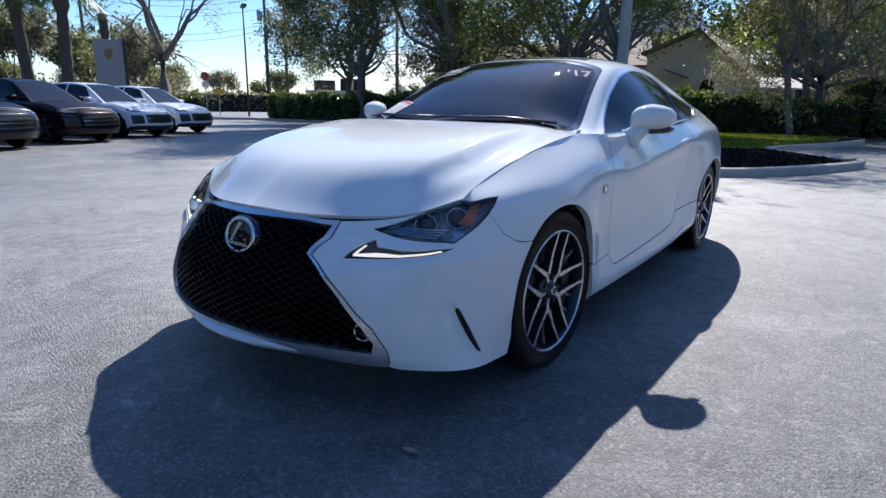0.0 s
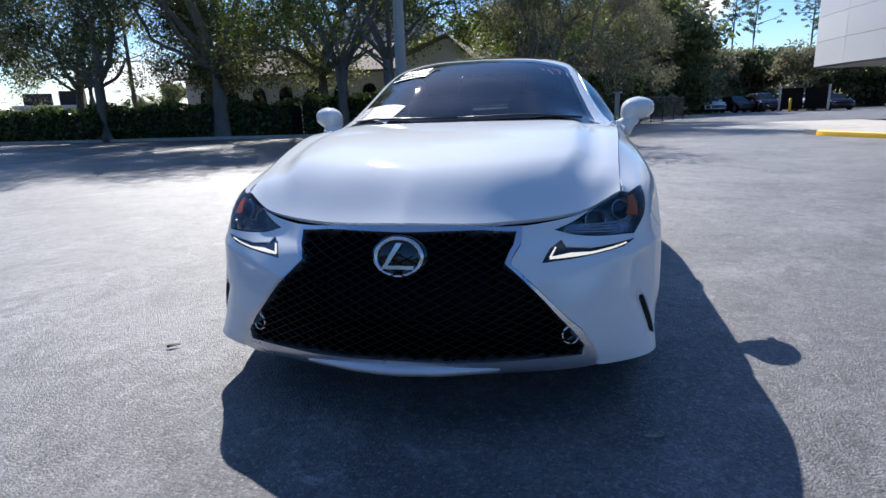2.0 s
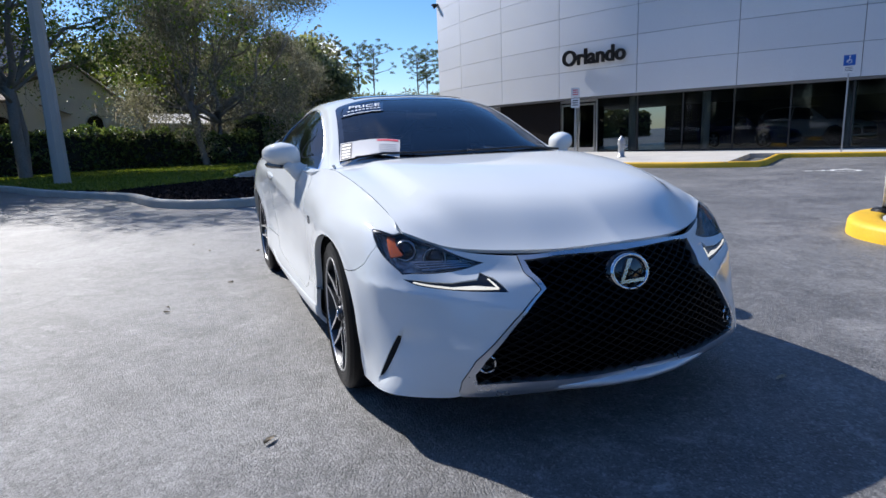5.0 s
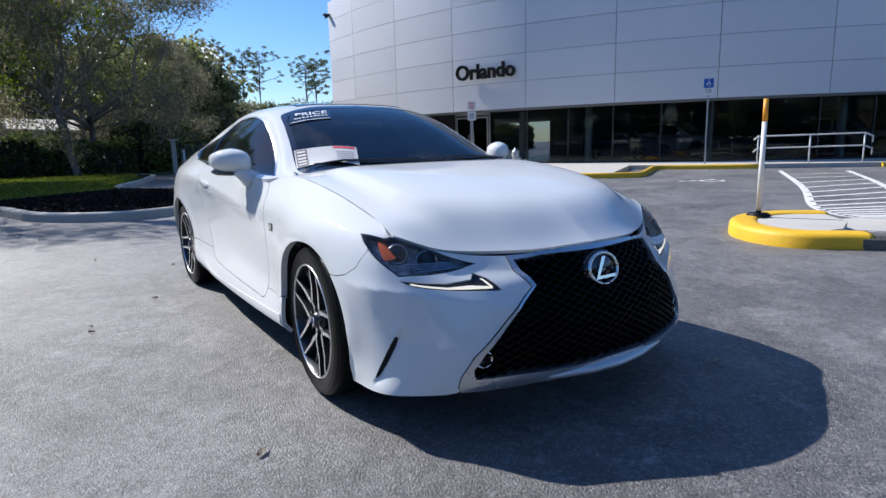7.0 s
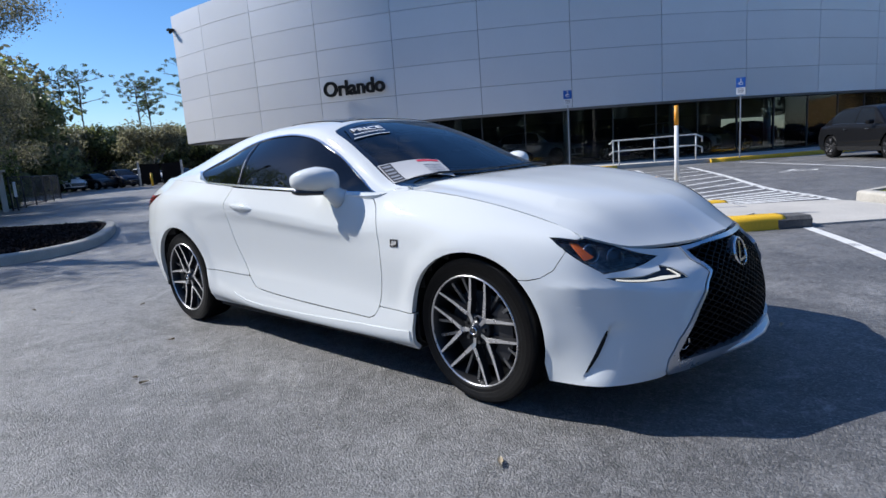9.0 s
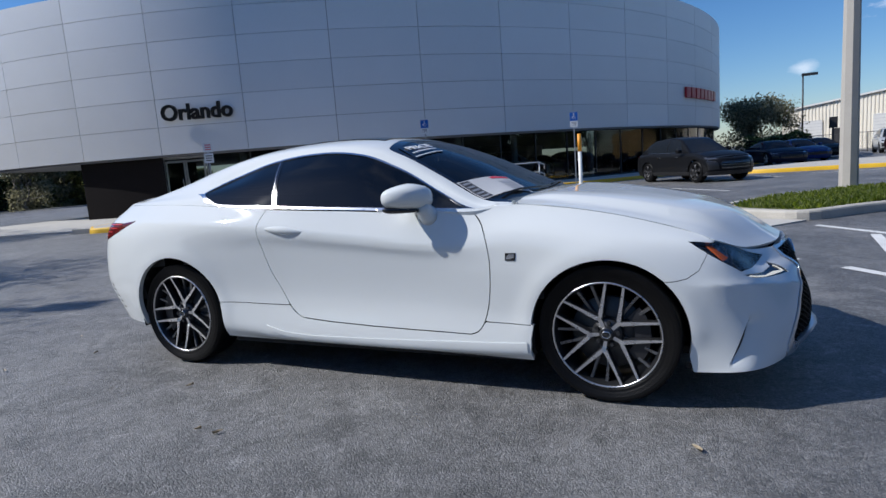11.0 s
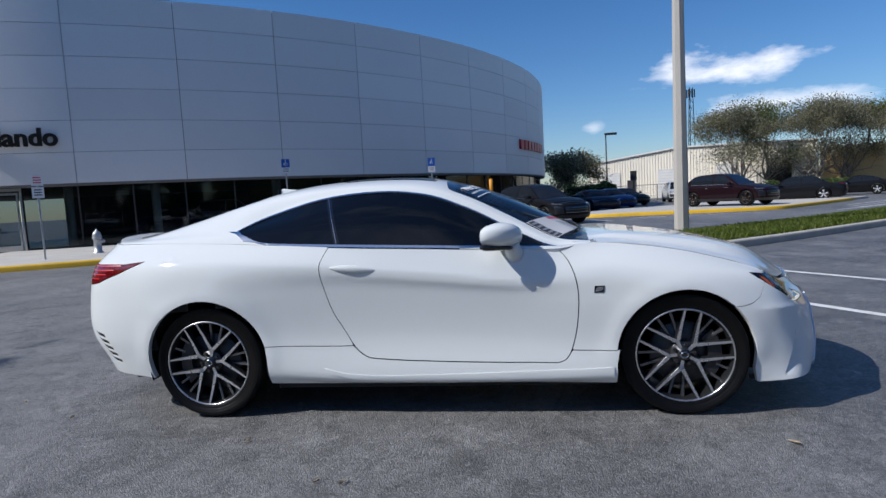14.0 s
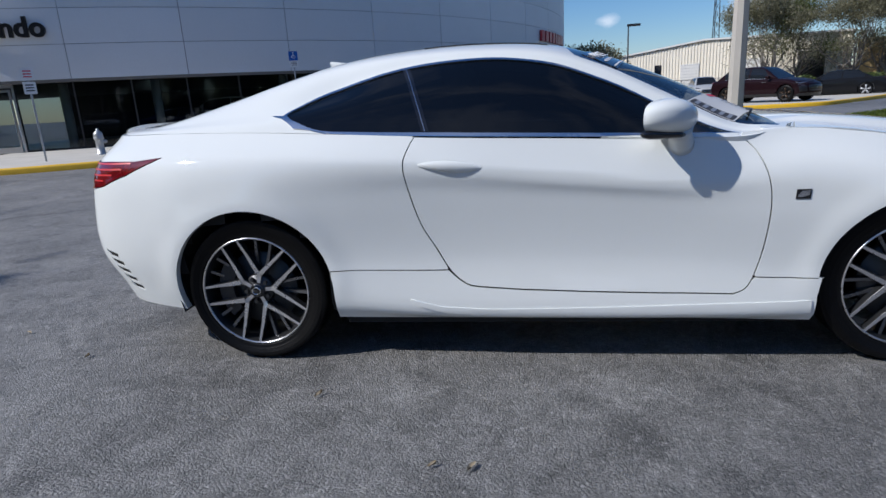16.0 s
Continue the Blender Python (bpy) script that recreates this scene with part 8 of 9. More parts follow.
def house():
    ob = thing("house", pose(0, 0, 0), "long beige stucco house with arched windows and brown roof", "building")
    x = -36.0
    part("wall", box(bmesh.new(), x - 9, -27, 0, x, -9.8, 3.85), STUCCO, ob)
    bm = bmesh.new()
    pts = [(-9.9, 0), (-3.8, 0), (-3.8, 2.8), (-6.9, 5.6), (-9.9, 4.45)]
    a = [bm.verts.new((x + 1.2, y, z)) for y, z in pts]
    b = [bm.verts.new((x - 9, y, z)) for y, z in pts]
    bm.faces.new(a)
    bm.faces.new(b[::-1])
    for i in range(5):
        bm.faces.new((a[i], b[i], b[(i + 1) % 5], a[(i + 1) % 5]))
    bmesh.ops.recalc_face_normals(bm, faces=bm.faces)
    part("gable", bm, STUCCO, ob)

    def slab4(pts, t=.16):
        bm = bmesh.new()
        lo = [bm.verts.new(p) for p in pts]
        hi = [bm.verts.new((p[0], p[1], p[2] + t)) for p in pts]
        bm.faces.new(hi)
        bm.faces.new(lo[::-1])
        for i in range(len(pts)):
            bm.faces.new((lo[i], lo[(i + 1) % len(pts)], hi[(i + 1) % len(pts)], hi[i]))
        bmesh.ops.recalc_face_normals(bm, faces=bm.faces)
        return bm

    part("roof", slab4([(x + .6, -27.6, 3.75), (x + .6, -9.6, 3.75), (x - 4.5, -11.5, 6.0), (x - 4.5, -25, 6.0)]), ROOF_TILE, ob)
    part("roof", slab4([(x - 9.6, -27.6, 3.75), (x - 9.6, -9.6, 3.75), (x - 4.5, -11.5, 6.0), (x - 4.5, -25, 6.0)]), ROOF_TILE, ob)
    part("roof", slab4([(x + 1.6, -3.5, 2.62), (x + 1.6, -6.9, 5.68), (x - 9, -6.9, 5.68), (x - 9, -3.5, 2.62)]), ROOF_TILE, ob)
    part("roof", slab4([(x + 1.6, -10.2, 4.42), (x + 1.6, -6.9, 5.68), (x - 9, -6.9, 5.68), (x - 9, -10.2, 4.42)]), ROOF_TILE, ob)
    for y in (-25.3, -23.2, -21.1, -19.0, -16.9, -14.8, -12.7, -10.9):
        arched_window(ob, y, 1.2, 1.15, 1.9, x)
    arched_window(ob, -6.2, 1.0, .9, 2.0, x + 1.2)
    bm = slab4([(x + 2.6, -7.3, 3.0), (x + 2.6, -8.5, 3.45), (x + 1.1, -8.5, 3.45), (x + 1.1, -7.3, 3.0)], .08)
    part("porch_roof", bm, ROOF_TILE, ob)
    shed = thing("garden_shed", pose(-35.0, -2.6, 0, 0, 0, 4), "small white boarded shed with a pale roof", "shed")
    part("wall", box(bmesh.new(), -2, -1.05, 0, 0, .95, 2.45), WHITE_WALL, shed)
    part("roof", slab4([(.3, -1.4, 2.4), (.3, 2.6, 2.3), (-1, 2.6, 2.9), (-1, -1.4, 3.0)], .08), STUCCO, shed)
    tall = thing("far_building", pose(-60, -18.5, 0, 0, 0, 0), "far tall building with a blue-grey hipped roof", "building")
    part("wall", box(bmesh.new(), -8, -6, 0, 4, 6, 8.2), STUCCO, tall)
    bm = bmesh.new()
    lo = [bm.verts.new(p) for p in ((-9, -7, 8), (5, -7, 8), (5, 7, 8), (-9, 7, 8))]
    hi = [bm.verts.new(p) for p in ((-3, -2, 13.5), (-1, -2, 13.5), (-1, 2, 13.5), (-3, 2, 13.5))]
    bm.faces.new(hi)
    for i in range(4):
        bm.faces.new((lo[i], lo[(i + 1) % 4], hi[(i + 1) % 4], hi[i]))
    part("roof", bm, BLUE_ROOF, tall)


house()
ob = thing("radio_mast", pose(36.3, 120.0, 0) @ Matrix.Scale(0.8, 4), "far lattice radio mast with antennas", "mast")
bm = bmesh.new()
for a in (0, 120, 240):
    c, s = math.cos(radians(a)), math.sin(radians(a))
    cyl(bm, (1.2 * c, 1.2 * s, 0), (.5 * c, .5 * s, 26), .12, .08, seg=5)
for k in range(13):
    r = 1.2 - .7 * k / 13
    for a in (0, 120, 240):
        cyl(bm, (r * math.cos(radians(a)), r * math.sin(radians(a)), 2 * k), (r * math.cos(radians(a + 120)), r * math.sin(radians(a + 120)), 2 * k + 2), .05, seg=4)
part("lattice", bm, DARK_METAL, ob)
bm = bmesh.new()
for a in range(0, 360, 45):
    box(bm, .9, -.12, 23.5, 1.05, .12, 25.5, 0, pose(0, 0, 0, 0, 0, a))
part("antennas", bm, DARK_METAL, ob)


# ---- plants ----
def leaf_cloud(rng, centres, radii, count, size, flat=1.0, droop=0.0):
    """Small leaf quads scattered in blobs round the centres; returns vertices and faces."""
    C, R = np.array(centres), np.array(radii)
    idx = rng.integers(0, len(C), count)
    d = rng.normal(size=(count, 3))
    d /= np.linalg.norm(d, axis=1, keepdims=True)
    p = C[idx] + d * (rng.random((count, 1)) ** .45) * R[idx, None] * np.array((1, 1, flat))
    n = rng.normal(size=(count, 3)) + np.array((0, 0, .5))
    n /= np.linalg.norm(n, axis=1, keepdims=True)
    t = np.cross(n, rng.normal(size=(count, 3)))
    t[:, 2] -= droop
    t /= np.maximum(np.linalg.norm(t, axis=1, keepdims=True), 1e-6)
    b = np.cross(n, t)
    s = size * (.55 + .9 * rng.random((count, 1)))
    w = s * (.38 + .25 * rng.random((count, 1)))
    V = np.stack([p - t * s, p - b * w + n * s * .12, p + t * s, p + b * w + n * s * .12], axis=1).reshape(-1, 3)
    return V


def cloud_mesh(name, V, material):
    me = bpy.data.meshes.new(name)
    n = len(V) // 4
    me.vertices.add(len(V))
    me.vertices.foreach_set("co", V.astype(np.float32).ravel())
    me.loops.add(n * 4)
    me.loops.foreach_set("vertex_index", np.arange(n * 4, dtype=np.int32))
    me.polygons.add(n)
    me.polygons.foreach_set("loop_start", np.arange(0, n * 4, 4, dtype=np.int32))
    me.update(calc_edges=True)
    me.materials.append(material)
    return me


def grow(rng, bm, p, d, length, r, level, tips, bend=.28, levels=4, split=(2, 3), up=.12):
    """A limb that wanders and forks; the ends of the last twigs are kept as places for leaves."""
    pts, rad, seg = [Vector(p)], [r], 5
    d = Vector(d).normalized()
    for k in range(seg):
        d = (d + Vector(rng.normal(size=3)) * bend * .5 + Vector((0, 0, up))).normalized()
        pts.append(pts[-1] + d * length / seg)
        rad.append(r * (1 - .42 * (k + 1) / seg))
    tubes(bm, pts, rad, 9 if level == 0 else (6 if level < 3 else 4))
    if level >= levels - 2:
        tips += [tuple(q) for q in pts[2:]]
    if level < levels - 1:
        for k in range(rng.integers(split[0], split[1] + 1)):
            a = rng.normal(size=3)
            side = d.cross(Vector(a)).normalized()
            nd = (d * .75 + side * (.55 + .4 * rng.random())).normalized()
            grow(rng, bm, pts[-1] if k < 2 else pts[-2], nd, length * (.62 + .22 * rng.random()), rad[-1] * (.80 if k == 0 else .66), level + 1, tips, bend, levels, split, up)


def tree(name, seed, m, label, h=9.0, fork=2.6, r=.24, leaves=9000, size=.14, leaf=OAK_LEAF, blob=.75, levels=5, lean=(0, 0), moss=0, category="tree", spread=1.0, stems=1, group="", low=3, clear=0.0):
    """Trunk with forking limbs, a crown of small leaves, and hanging moss if asked for."""
    rng = np.random.default_rng(seed)
    ob = thing(name, m, label, category, group)
    bm = bmesh.new()
    tips = []
    for s in range(stems):
        a = 2 * math.pi * s / max(1, stems) + rng.random()
        off = .18 if stems > 1 else 0
        base = Vector((off * math.cos(a), off * math.sin(a), -.05))
        top = base + Vector((lean[0] + (.35 * math.cos(a) if stems > 1 else 0), lean[1] + (.35 * math.sin(a) if stems > 1 else 0), fork))
        mid = base.lerp(top, .5) + Vector(rng.normal(size=3)) * .06
        rr = r * (.75 if stems > 1 else 1)
        tubes(bm, [base + Vector((0, 0, -.02)), base + Vector((0, 0, .18)), mid, top], [rr * 1.45, rr * 1.08, rr * .9, rr * .8], 12)
        for k in range(3):
            b = a + 2 * math.pi * k / 3 + rng.random() * .8
            dirn = Vector((math.cos(b) * spread, math.sin(b) * spread, 1.15 + .4 * rng.random()))
            grow(rng, bm, top - Vector((0, 0, .1 + .25 * k * rng.random())), dirn, (h - fork) * .36, rr * (.62 - .06 * k), 0, tips, levels=levels)
        for k in range(low):
            b = a + 2 * math.pi * (k + .5) / max(1, low) + rng.random()
            dirn = Vector((math.cos(b), math.sin(b), .55 if clear else .45))
            grow(rng, bm, top - Vector((0, 0, .2 + .4 * rng.random())), dirn, (h - fork) * .27, rr * .34, 1, tips, levels=levels, up=.0 if clear else -.06)
    part("trunk", bm, BARK, ob, smooth=True)
    T = np.array(tips)
    if leaves:
        V = leaf_cloud(rng, T, np.full(len(T), blob), leaves, size, .8)
        if clear:
            Q = V.reshape(-1, 4, 3)
            V = Q[Q[:, :, 2].min(1) > clear + rng.normal(size=len(Q)) * .9].reshape(-1, 3)
        me = cloud_mesh("crown", V, leaf)
        c = new("crown", me)
        c.parent = ob
    if moss:
        k = rng.integers(0, len(T), moss)
        P = T[k] + rng.normal(size=(moss, 3)) * .25
        L = .20 + .45 * rng.random((moss, 1))
        a = rng.random((moss, 1)) * 6.28
        w = .014 + .022 * rng.random((moss, 1))
        sx = np.concatenate([np.cos(a) * w, np.sin(a) * w, np.zeros_like(a)], axis=1)
        dn = np.concatenate([rng.normal(size=(moss, 2)) * .08, -L], axis=1)
        V = np.stack([P - sx, P + sx, P + sx * .4 + dn, P - sx * .3 + dn * .92], axis=1).reshape(-1, 3)
        c = new("hanging_moss", cloud_mesh("hanging_moss", V, MOSS_LEAF))
        c.parent = ob
        c["kind"] = "stuff"
    return ob


oak = tree("oak_tree", 3, pose(-22.5, -16.0, 0), "large live oak with dark green leaves behind the hedge", 15.0, 3.8, .42, 66000, .080, OAK_LEAF, 1.25, 5, spread=1.1, moss=200, low=5, clear=2.9)
copy_thing(oak, pose(-27.5, -12.5, 0, 0, 0, 130))
copy_thing(oak, pose(-29.5, -21.0, 0, 0, 0, 250))
oak2 = tree("oak_tree", 8, pose(-21.9, -22.1, 0), "live oak with open dark crown behind the hedge", 12.0, 3.2, .28, 42000, .070, OAK_LEAF, .95, 5, moss=60, low=4, clear=2.2)
copy_thing(oak2, pose(-25.5, -26.5, 0, 0, 0, 80))
tree_c = tree("oak_tree", 21, pose(-22.6, -9.6, 0), "multi-stemmed tree with bright yellow-green leaves by the kerb", 13.0, 3.4, .26, 36000, .068, leafy("young_leaves", (0.06, 0.10, 0.012), (0.18, 0.23, 0.035)), 1.0, 5, stems=2, moss=150, clear=4.3)
copy_thing(tree_c, pose(-21.6, -7.0, 0, 0, 0, 150))
copy_thing(tree_c, pose(-31.5, -.5, 0, 0, 0, 70))
mossy = tree("mossy_tree", 31, pose(-26.8, 0.0, 0), "forked tree with sparse brownish leaves and grey moss", 9.5, 2.7, .24, 46000, .048, OLIVE_LEAF, .85, 6, moss=260, clear=1.9)
lean = tree("mossy_tree", 36, pose(-26.0, -.75, 0), "thin leaning tree with sparse dry leaves and moss", 8.0, 3.2, .15, 11000, .045, OLIVE_LEAF, .6, 5, lean=(.1, -.5), moss=260)
copy_thing(mossy, pose(-34.0, 3.2, 0, 0, 0, 210) @ Matrix.Scale(.78, 4))
copy_thing(lean, pose(-31.5, 1.8, 0, 0, 0, 90))
bare = tree("bare_tree", 44, pose(-16.6, -33.6, 0), "tall half-bare winter tree with thin twigs", 13.0, 4.0, .34, 9000, .045, OLIVE_LEAF, .5, 6)
copy_thing(bare, pose(-33.5, -33.0, 0, 0, 0, 140))

# woods behind the far row
rng = np.random.default_rng(5)
wood = tree("wood_tree", 51, pose(-62.0, 7.0, 0), "broad dark woodland tree, leafy to the ground", 7.9, .9, .20, 9500, .17, OAK_LEAF, 1.15, 4, spread=1.4, group="woods")
for i in range(22):
    a = i / 21
    x, y = -60 - 5 * rng.random() - 6 * math.sin(a * 3), -1 + 54 * a
    copy_thing(wood, pose(x - (6 if i % 2 else 0), y, 0, 0, 0, 360 * rng.random()))
olive = tree("wood_tree", 57, pose(-59.0, 5.0, 0), "dry olive woodland tree with thin crown", 6.8, 1.1, .17, 6500, .14, OLIVE_LEAF, .95, 4, spread=1.2, group="woods")
for i in range(12):
    copy_thing(olive, pose(-58 - 4 * rng.random() - 7 * (i % 2), -4 + 4.6 * i, 0, 0, 0, 360 * rng.random()))


def pine(seed, m, h):
    rng = np.random.default_rng(seed)
    ob = thing("pine_tree", m, "tall slender pine with tufted crown above the woods", "tree", "pines")
    bm = bmesh.new()
    pts = [(0.02 * k * math.sin(k), .02 * k, h * k / 8) for k in range(9)]
    tubes(bm, pts, [.20 - .019 * k for k in range(9)], 8)
    tips = []
    for k in range(19):
        z = h * (.55 + .42 * rng.random() ** .7)
        a = rng.random() * 6.28
        L = .7 + 2.1 * rng.random() ** 1.3 * (1.12 - .5 * abs(z / h - .8))
        p = Vector((0, 0, z))
        q = p + Vector((math.cos(a) * L, math.sin(a) * L, .25 + .35 * L * rng.random()))
        tubes(bm, [p, p.lerp(q, .5) + Vector((0, 0, .05)), q], [.05, .035, .015], 5)
        for b in range(3):
            e = q + Vector(rng.normal(size=3)) * .45 + Vector((0, 0, .25))
            tubes(bm, [p.lerp(q, .6 + .15 * b), e], [.022, .008], 4)
            tips.append(tuple(e))
    part("trunk", bm, PINE_BARK, ob, smooth=True)
    V = leaf_cloud(rng, tips, np.full(len(tips), .36), 2600, .095, .6)
    new("crown", cloud_mesh("crown", V, PINE_LEAF)).parent = ob
    return ob


p1 = pine(61, pose(-72, 10, 0), 12.4)
p2 = pine(62, pose(-76, 15, 0), 13.9)
for i, (x, y, s) in enumerate(((-73, 19.8, p1), (-80, 24.2, p2), (-76, 29.5, p1), (-84, 34, p2), (-78, 38, p1), (-85, 10, p1), (-82, 43, p2), (-80, 0, p1), (-71, 33.5, p2))):
    copy_thing(s, pose(x, y, 0, 0, 0, 77 * i))


def palm(seed, m, h, label="tall cabbage palm with a rough trunk and fan crown"):
    rng = np.random.default_rng(seed)
    ob = thing("palm_tree", m, label, "palm", "palms")
    bm = bmesh.new()
    n = 16
    tubes(bm, [(.02 * k, 0, h * k / n) for k in range(n + 1)], [.26 + (.03 if k % 2 else -.01) - .003 * k + (.10 if k > n - 4 else 0) for k in range(n + 1)], 10)
    part("trunk", bm, PALM_BARK, ob, smooth=True)
    V = []
    top = np.array((.02 * n, 0, h))
    for k in range(46):
        a, e = rng.random() * 6.28, rng.uniform(-.9, 1.2)
        d = np.array((math.cos(a) * math.cos(e), math.sin(a) * math.cos(e), math.sin(e)))
        s = np.array((-math.sin(a), math.cos(a), 0))
        L = 1.0 + .5 * rng.random()
        c = top + d * L
        for j in range(9):
            f = (j - 4) / 4
            tip = c + d * (.95 - .35 * f * f) + s * f * .75 + np.array((0, 0, -.28 - .2 * abs(f)))
            w = s * .035 + d * .01
            V += [c - w, c + w, tip + w * .25, tip - w * .25]
        V += [top - s * .02, top + s * .02, c + s * .02, c - s * .02]
    new("crown", cloud_mesh("crown", np.array(V), PALM_LEAF)).parent = ob
    return ob


pa1 = palm(71, pose(-8.2, -30.2, 0), 6.6)
copy_thing(pa1, pose(-9.5, -29.6, 0, 0, 0, 100))
copy_thing(pa1, pose(-5.2, -31.0, 0, 0, 0, 200))
palm(72, pose(-20.5, -48.0, 0), 7.7)
palm(73, pose(-47, -40, 0), 3.4, "small far cabbage palm")
palm(74, pose(-2.2, -33.0, 0), 8.0)


def hedge(name, pts, w, h, count, leaf, label, seed, size=.085):
    """Clipped hedge: a solid core, coloured dark for the shade within, under an uneven skin of leaves."""
    rng = np.random.default_rng(seed)
    line = spline(pts, 8)
    ob = thing(name, pose(0, 0, 0), label, "hedge")
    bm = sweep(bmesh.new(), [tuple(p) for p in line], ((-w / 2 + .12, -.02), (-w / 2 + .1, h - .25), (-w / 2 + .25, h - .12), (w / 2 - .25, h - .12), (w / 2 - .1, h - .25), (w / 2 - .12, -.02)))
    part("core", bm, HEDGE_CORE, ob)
    seg = np.linalg.norm(np.diff(line, axis=0), axis=1)
    cum = np.concatenate([[0], np.cumsum(seg)])
    s = rng.random(count) * cum[-1]
    i = np.clip(np.searchsorted(cum, s) - 1, 0, len(seg) - 1)
    f = (s - cum[i]) / seg[i]
    base = line[i] + (line[i + 1] - line[i]) * f[:, None]
    d = (line[i + 1] - line[i]) / seg[i][:, None]
    nrm = np.stack([-d[:, 1], d[:, 0]], axis=1)
    q = rng.random(count) * (2 * h + w)
    side = np.where(q < h, -1, np.where(q < h + w, 0, 1))
    wob = .10 * np.sin(s * 1.7 + q) + .07 * np.sin(s * 4.1) + rng.normal(size=count) * .05
    across = np.where(side == 0, q - h - w / 2, side * (w / 2 + wob))
    z = np.where(side < 0, q, np.where(side == 0, h + wob * 1.3, 2 * h + w - q))
    P = np.stack([base[:, 0] + nrm[:, 0] * across, base[:, 1] + nrm[:, 1] * across, np.maximum(z, .03)], axis=1)
    V = leaf_cloud(rng, P, np.full(count, .07), count, size)
    new("foliage", cloud_mesh("foliage", V, leaf)).parent = ob
    return ob


# near-black core: the shade deep among the leaves is put into its colour
HEDGE_CORE = mat("hedge_core_shade", (0.012, 0.014, 0.008), 0.9, vary=0.3, scale=5)
hedge("hedge", [(-23.6, -12.5), (-23.4, -18), (-23.2, -24), (-23.3, -31.5)], 1.5, 1.62, 20000, HEDGE_LEAF, "dark clipped evergreen hedge along the car park", 81, .10)
hedge("hedge", [(-26.9, -2.2), (-26.6, -5.5), (-25.2, -8.6), (-23.8, -12.2)], 1.4, 1.85, 11000, HEDGE_LEAF, "clipped evergreen hedge with a sunlit top beside the lawn", 82)
hedge("hedge", [(-27.2, 1.6), (-26.9, -0.4), (-26.9, -2.2)], 1.5, 1.55, 5000, HEDGE_LEAF, "dark hedge behind the forked trees", 83)
hedge("hedge", [(-19.5, -34.5), (-15.0, -36.2)], 1.3, 1.5, 4500, HEDGE_LEAF, "short clipped hedge by the street", 84)
hedge("shrub_belt", [(-27.8, 1.4), (-28.6, 2.6), (-30.0, 3.6)], 2.2, 2.3, 9000, HEDGE_LEAF, "wild dark shrubs behind the chain-link fence", 85, .14)
hedge("hedge", [(5.0, 48.5), (9.0, 47.0)], 1.6, 1.6, 4000, HEDGE_LEAF, "clipped hedge beside the round showroom", 86, .1)
hedge("hedge", [(20.5, 45.5), (30, 50)], 1.2, 1.0, 3500, HEDGE_LEAF, "low hedge before the warehouse", 87, .1)
hedge("wood_edge", [(-66, -8), (-68, 20), (-70, 45), (-66, 62)], 3.0, 3.4, 14000, OAK_LEAF, "dark undergrowth along the foot of the woods", 88, .3)
hedge("street_hedge", [(-78, -58), (-40, -70), (-5, -72), (24, -60), (46, -40), (58, -10), (58, 22)], 2.5, 2.4, 14000, OLIVE_LEAF, "low olive scrub along the far side of the street", 89, .28)
bush = tree("shrub", 91, pose(6.3, 54.0, 0), "large loose green shrub beside the showroom", 6.2, .5, .12, 11000, .11, OLIVE_LEAF, 1.0, 4, spread=1.3, category="shrub")
copy_thing(bush, pose(3.6, 57.0, 0, 0, 0, 130))
crape = tree("street_tree", 95, pose(22.3, 56.0, 0), "spreading multi-stemmed tree with thin olive leaves", 8.8, 1.9, .22, 30000, .075, OLIVE_LEAF, .85, 5, stems=3, clear=3.6)
copy_thing(crape, pose(28.5, 55.0, 0, 0, 0, 120))
copy_thing(crape, pose(32.5, 57.0, 0, 0, 0, 220))
green = tree("street_tree", 97, pose(26.0, 59.0, 0), "street tree with brighter green crown", 9.2, 1.8, .22, 20000, .075, leafy("green_leaves", (0.05, 0.075, 0.014), (0.14, 0.165, 0.04)), .95, 5, clear=3.4)
copy_thing(green, pose(37.0, 58.0, 0, 0, 0, 120))
copy_thing(green, pose(45.0, 60.0, 0, 0, 0, 10))
copy_thing(crape, pose(41.0, 55.0, 0, 0, 0, 20))
# low green skyline far off
for i in range(14):
    copy_thing(olive if i % 3 else wood, pose(-62 + 7 * i, -78 - 6 * (i % 3), 0, 0, 0, 50 * i))
for i in range(7):
    copy_thing(olive if i % 2 else wood, pose(-80, -60 + 9 * i, 0, 0, 0, 70 * i))
for i, az in enumerate((-101, -105, -109, -113.5, -118)):
    d = 60 + 6 * (i % 2)
    copy_thing(olive if i % 3 else wood, pose(3.5 + d * math.cos(radians(az)), 1.8 + d * math.sin(radians(az)), 0, 0, 0, 64 * i) @ Matrix.Scale(1.15 + .1 * (i % 3), 4))
for i, (x, y) in enumerate(((-51, -7), (-53, -3.5), (-52, 0.2), (-55, 3.6), (-53, 6.8), (-57, 9.5))):
    copy_thing(olive if i % 2 else wood, pose(x, y, 0, 0, 0, 50 * i) @ Matrix.Scale(1.5 + .12 * (i % 3), 4))
# the street's trees go on behind the car park and round its far side; they show in the showroom glass
for i in range(26):
    a = radians(-100 + 5.6 * i)
    copy_thing((wood, olive, wood)[i % 3], pose(4 + (46 + 5 * (i % 2)) * math.cos(a), (46 + 5 * (i % 2)) * math.sin(a), 0, 0, 0, 95 * i) @ Matrix.Scale(1.55 + .15 * (i % 3), 4))


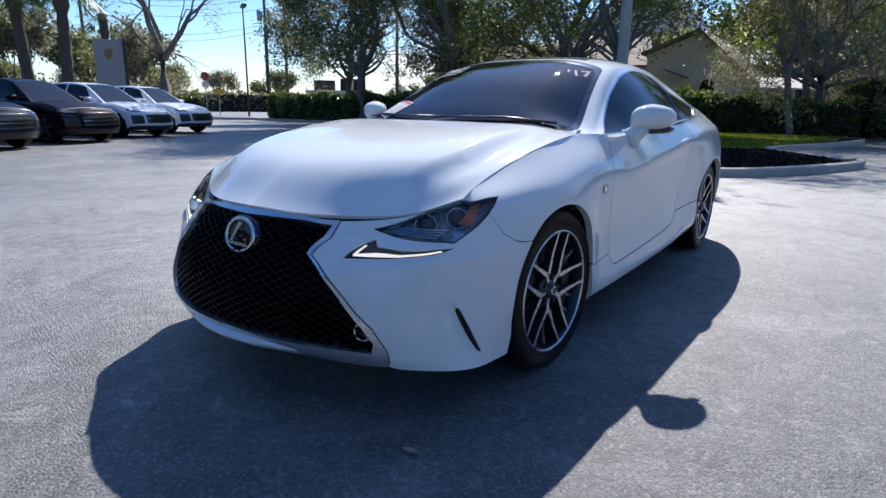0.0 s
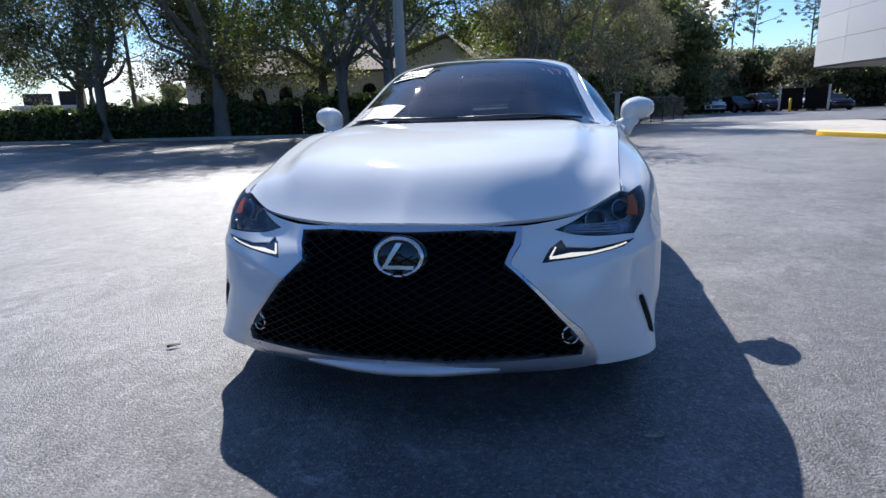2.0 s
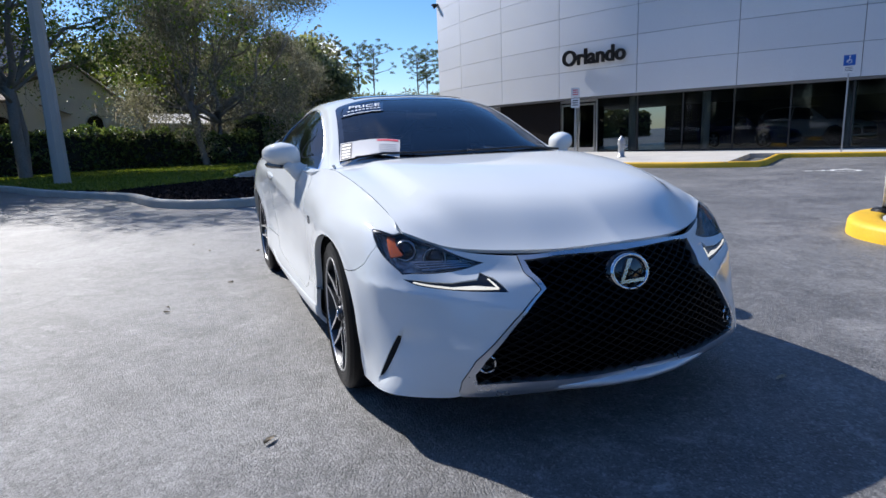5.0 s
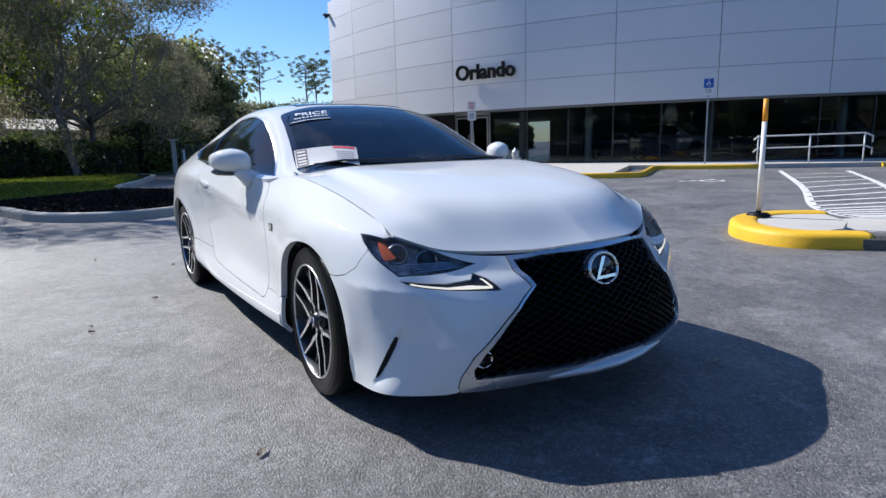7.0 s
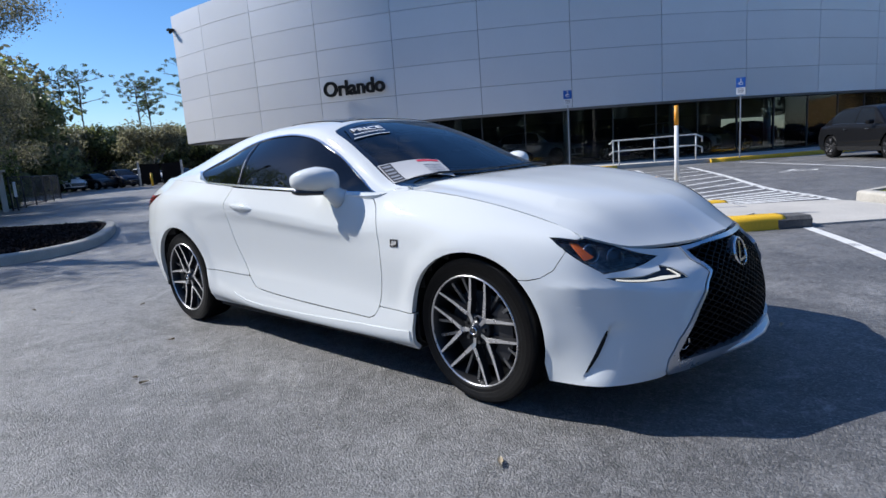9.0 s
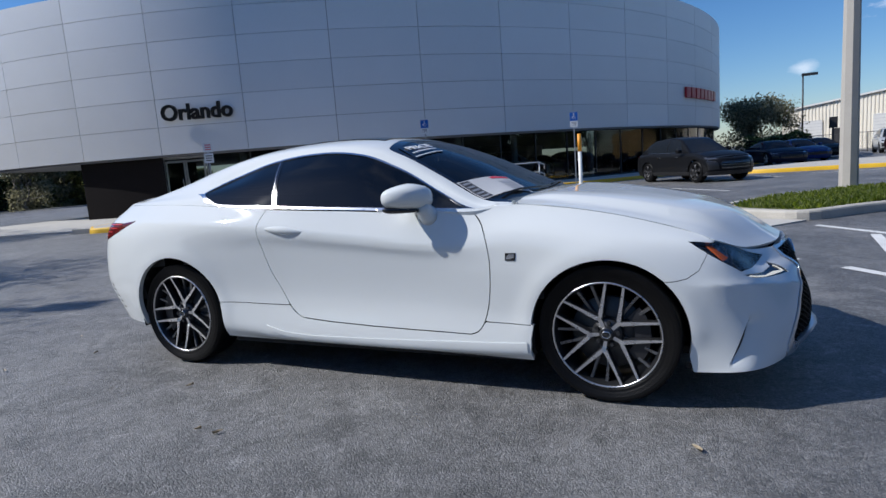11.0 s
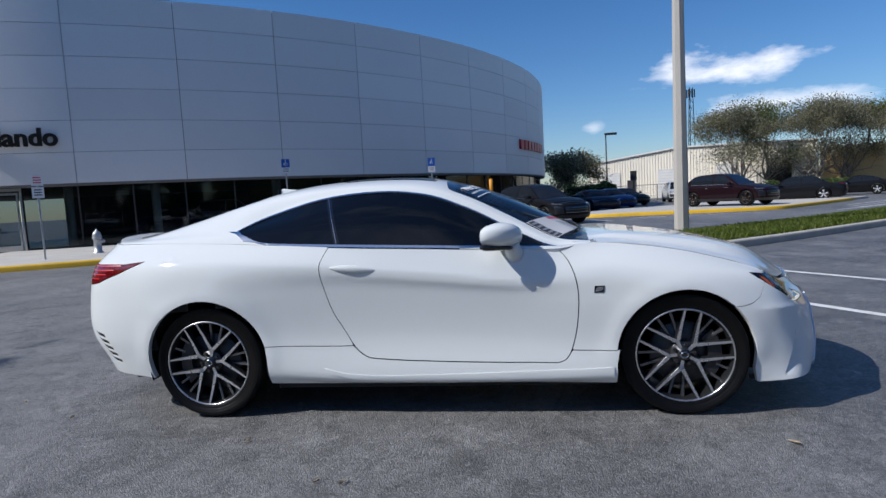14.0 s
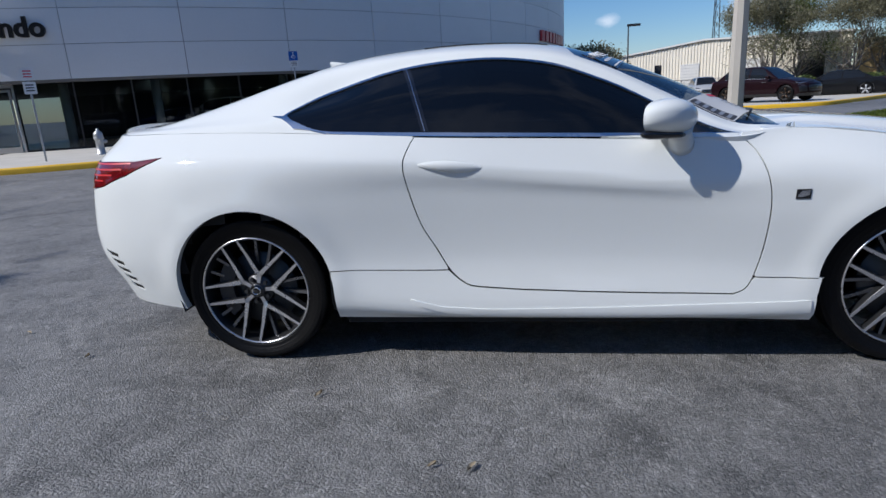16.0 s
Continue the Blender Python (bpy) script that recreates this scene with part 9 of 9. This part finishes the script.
# lawns: ground and blades
def lawn(name, poly, z, count, label, seed, hgt=.05, sheet=True):
    rng = np.random.default_rng(seed)
    P = np.array(poly)
    if sheet:
        bm = bmesh.new()
        f = bm.faces.new([bm.verts.new((x, y, z)) for x, y in poly])
        bmesh.ops.triangulate(bm, faces=[f])
        bmesh.ops.recalc_face_normals(bm, faces=bm.faces)
        tagged(part(name, bm, LAWN), label, "lawn", kind="structure")
    lo, hi = P.min(0), P.max(0)
    Q = lo + rng.random((count * 3, 2)) * (hi - lo)
    Q = Q[inside(Q, P)][:count]
    n = len(Q)
    a = rng.random(n) * 6.28
    w, h = .012 + .012 * rng.random(n), hgt * (.5 + rng.random(n))
    s = np.stack([np.cos(a) * w, np.sin(a) * w, np.zeros(n)], axis=1)
    b = np.concatenate([Q, np.full((n, 1), z)], axis=1)
    t = b + np.stack([rng.normal(size=n) * h * .5, rng.normal(size=n) * h * .5, h], axis=1)
    V = np.stack([b - s, b + s, t + s * .3, t - s * .3], axis=1).reshape(-1, 3)
    tagged(new("grass_blades", cloud_mesh("grass_blades", V, GRASS)), "short bright green grass blades", "grass", kind="stuff")


lawn("bed_lawn", [(-13.6, -.3), (-11.0, -3.2), (-13.2, -4.7), (-16.7, -6.4), (-21.4, -9.2), (-23.0, -8.4), (-26.4, -4.0), (-26.4, 1.3), (-20.0, 1.0), (-15.4, -.35)], .14, 26000, "sunlit bright green lawn behind the mulch", 101)
# loose bark chips over the nose of the bed
rng = np.random.default_rng(103)
nose_bed = np.array([(-12.6, -4.4), (-10.2, -2.7), (-7.9, -1.9), (-7.1, -1.0), (-7.4, 0.0), (-8.5, 0.75), (-10.6, 1.6), (-11.7, 1.1), (-13.2, 0.2), (-13.6, -.4), (-11.2, -3.2)])
Q = nose_bed.min(0) + rng.random((40000, 2)) * (nose_bed.max(0) - nose_bed.min(0))
Q = Q[inside(Q, nose_bed)][:15000]
V = leaf_cloud(rng, np.concatenate([Q, .135 + .02 * rng.random((len(Q), 1))], axis=1), np.full(len(Q), .015), 15000, .045, .4)
CHIP = mat("bark_chips", (0.006, 0.004, 0.004), 0.9, col2=(0.050, 0.032, 0.027), scale=3, fine=40, island=0.9, spec=0.15)
tagged(new("bark_chips", cloud_mesh("bark_chips", V, CHIP)), "loose dark brown bark chips in the bed", "mulch", kind="stuff")
strip_in = [(2.3, 7.5), (2.75, 6.95), (3.25, 6.6), (4.2, 7.45), (6.3, 9.0), (9.7, 11.75), (14.4, 15.8), (19.7, 20.2), (18.9, 21.3), (13.2, 17.1), (8.3, 13.1), (4.8, 10.7), (2.9, 8.9)]
lawn("strip_turf", strip_in, .14, 60000, "short green turf on the kerbed strip", 102, .07, sheet=False)
slab("verge", [(-23.0, -11.5), (-22.3, -12.6), (-22.2, -32.0), (-24.5, -32.0), (-60, -32), (-60, 3.2), (-27.4, 3.2), (-26.2, 1.8), (-26.2, -4.0), (-24, -9.0)], -.1, .10, mat("dry_soil", (0.06, 0.048, 0.034), 0.95, col2=(0.10, 0.10, 0.05), scale=1.2, fine=40, bump=0.01), "brown soil and leaf litter under the trees", "soil")
painted = sweep(bmesh.new(), [(-21.7, -9.4), (-22.1, -12.6), (-22.0, -20), (-22.1, -32.2), (-20.5, -33.6), (-14.5, -35.2)], KERB_PROFILE)
tagged(part("lot_kerb", painted, KERB), "grey concrete kerb along the hedge", "kerb", kind="structure")
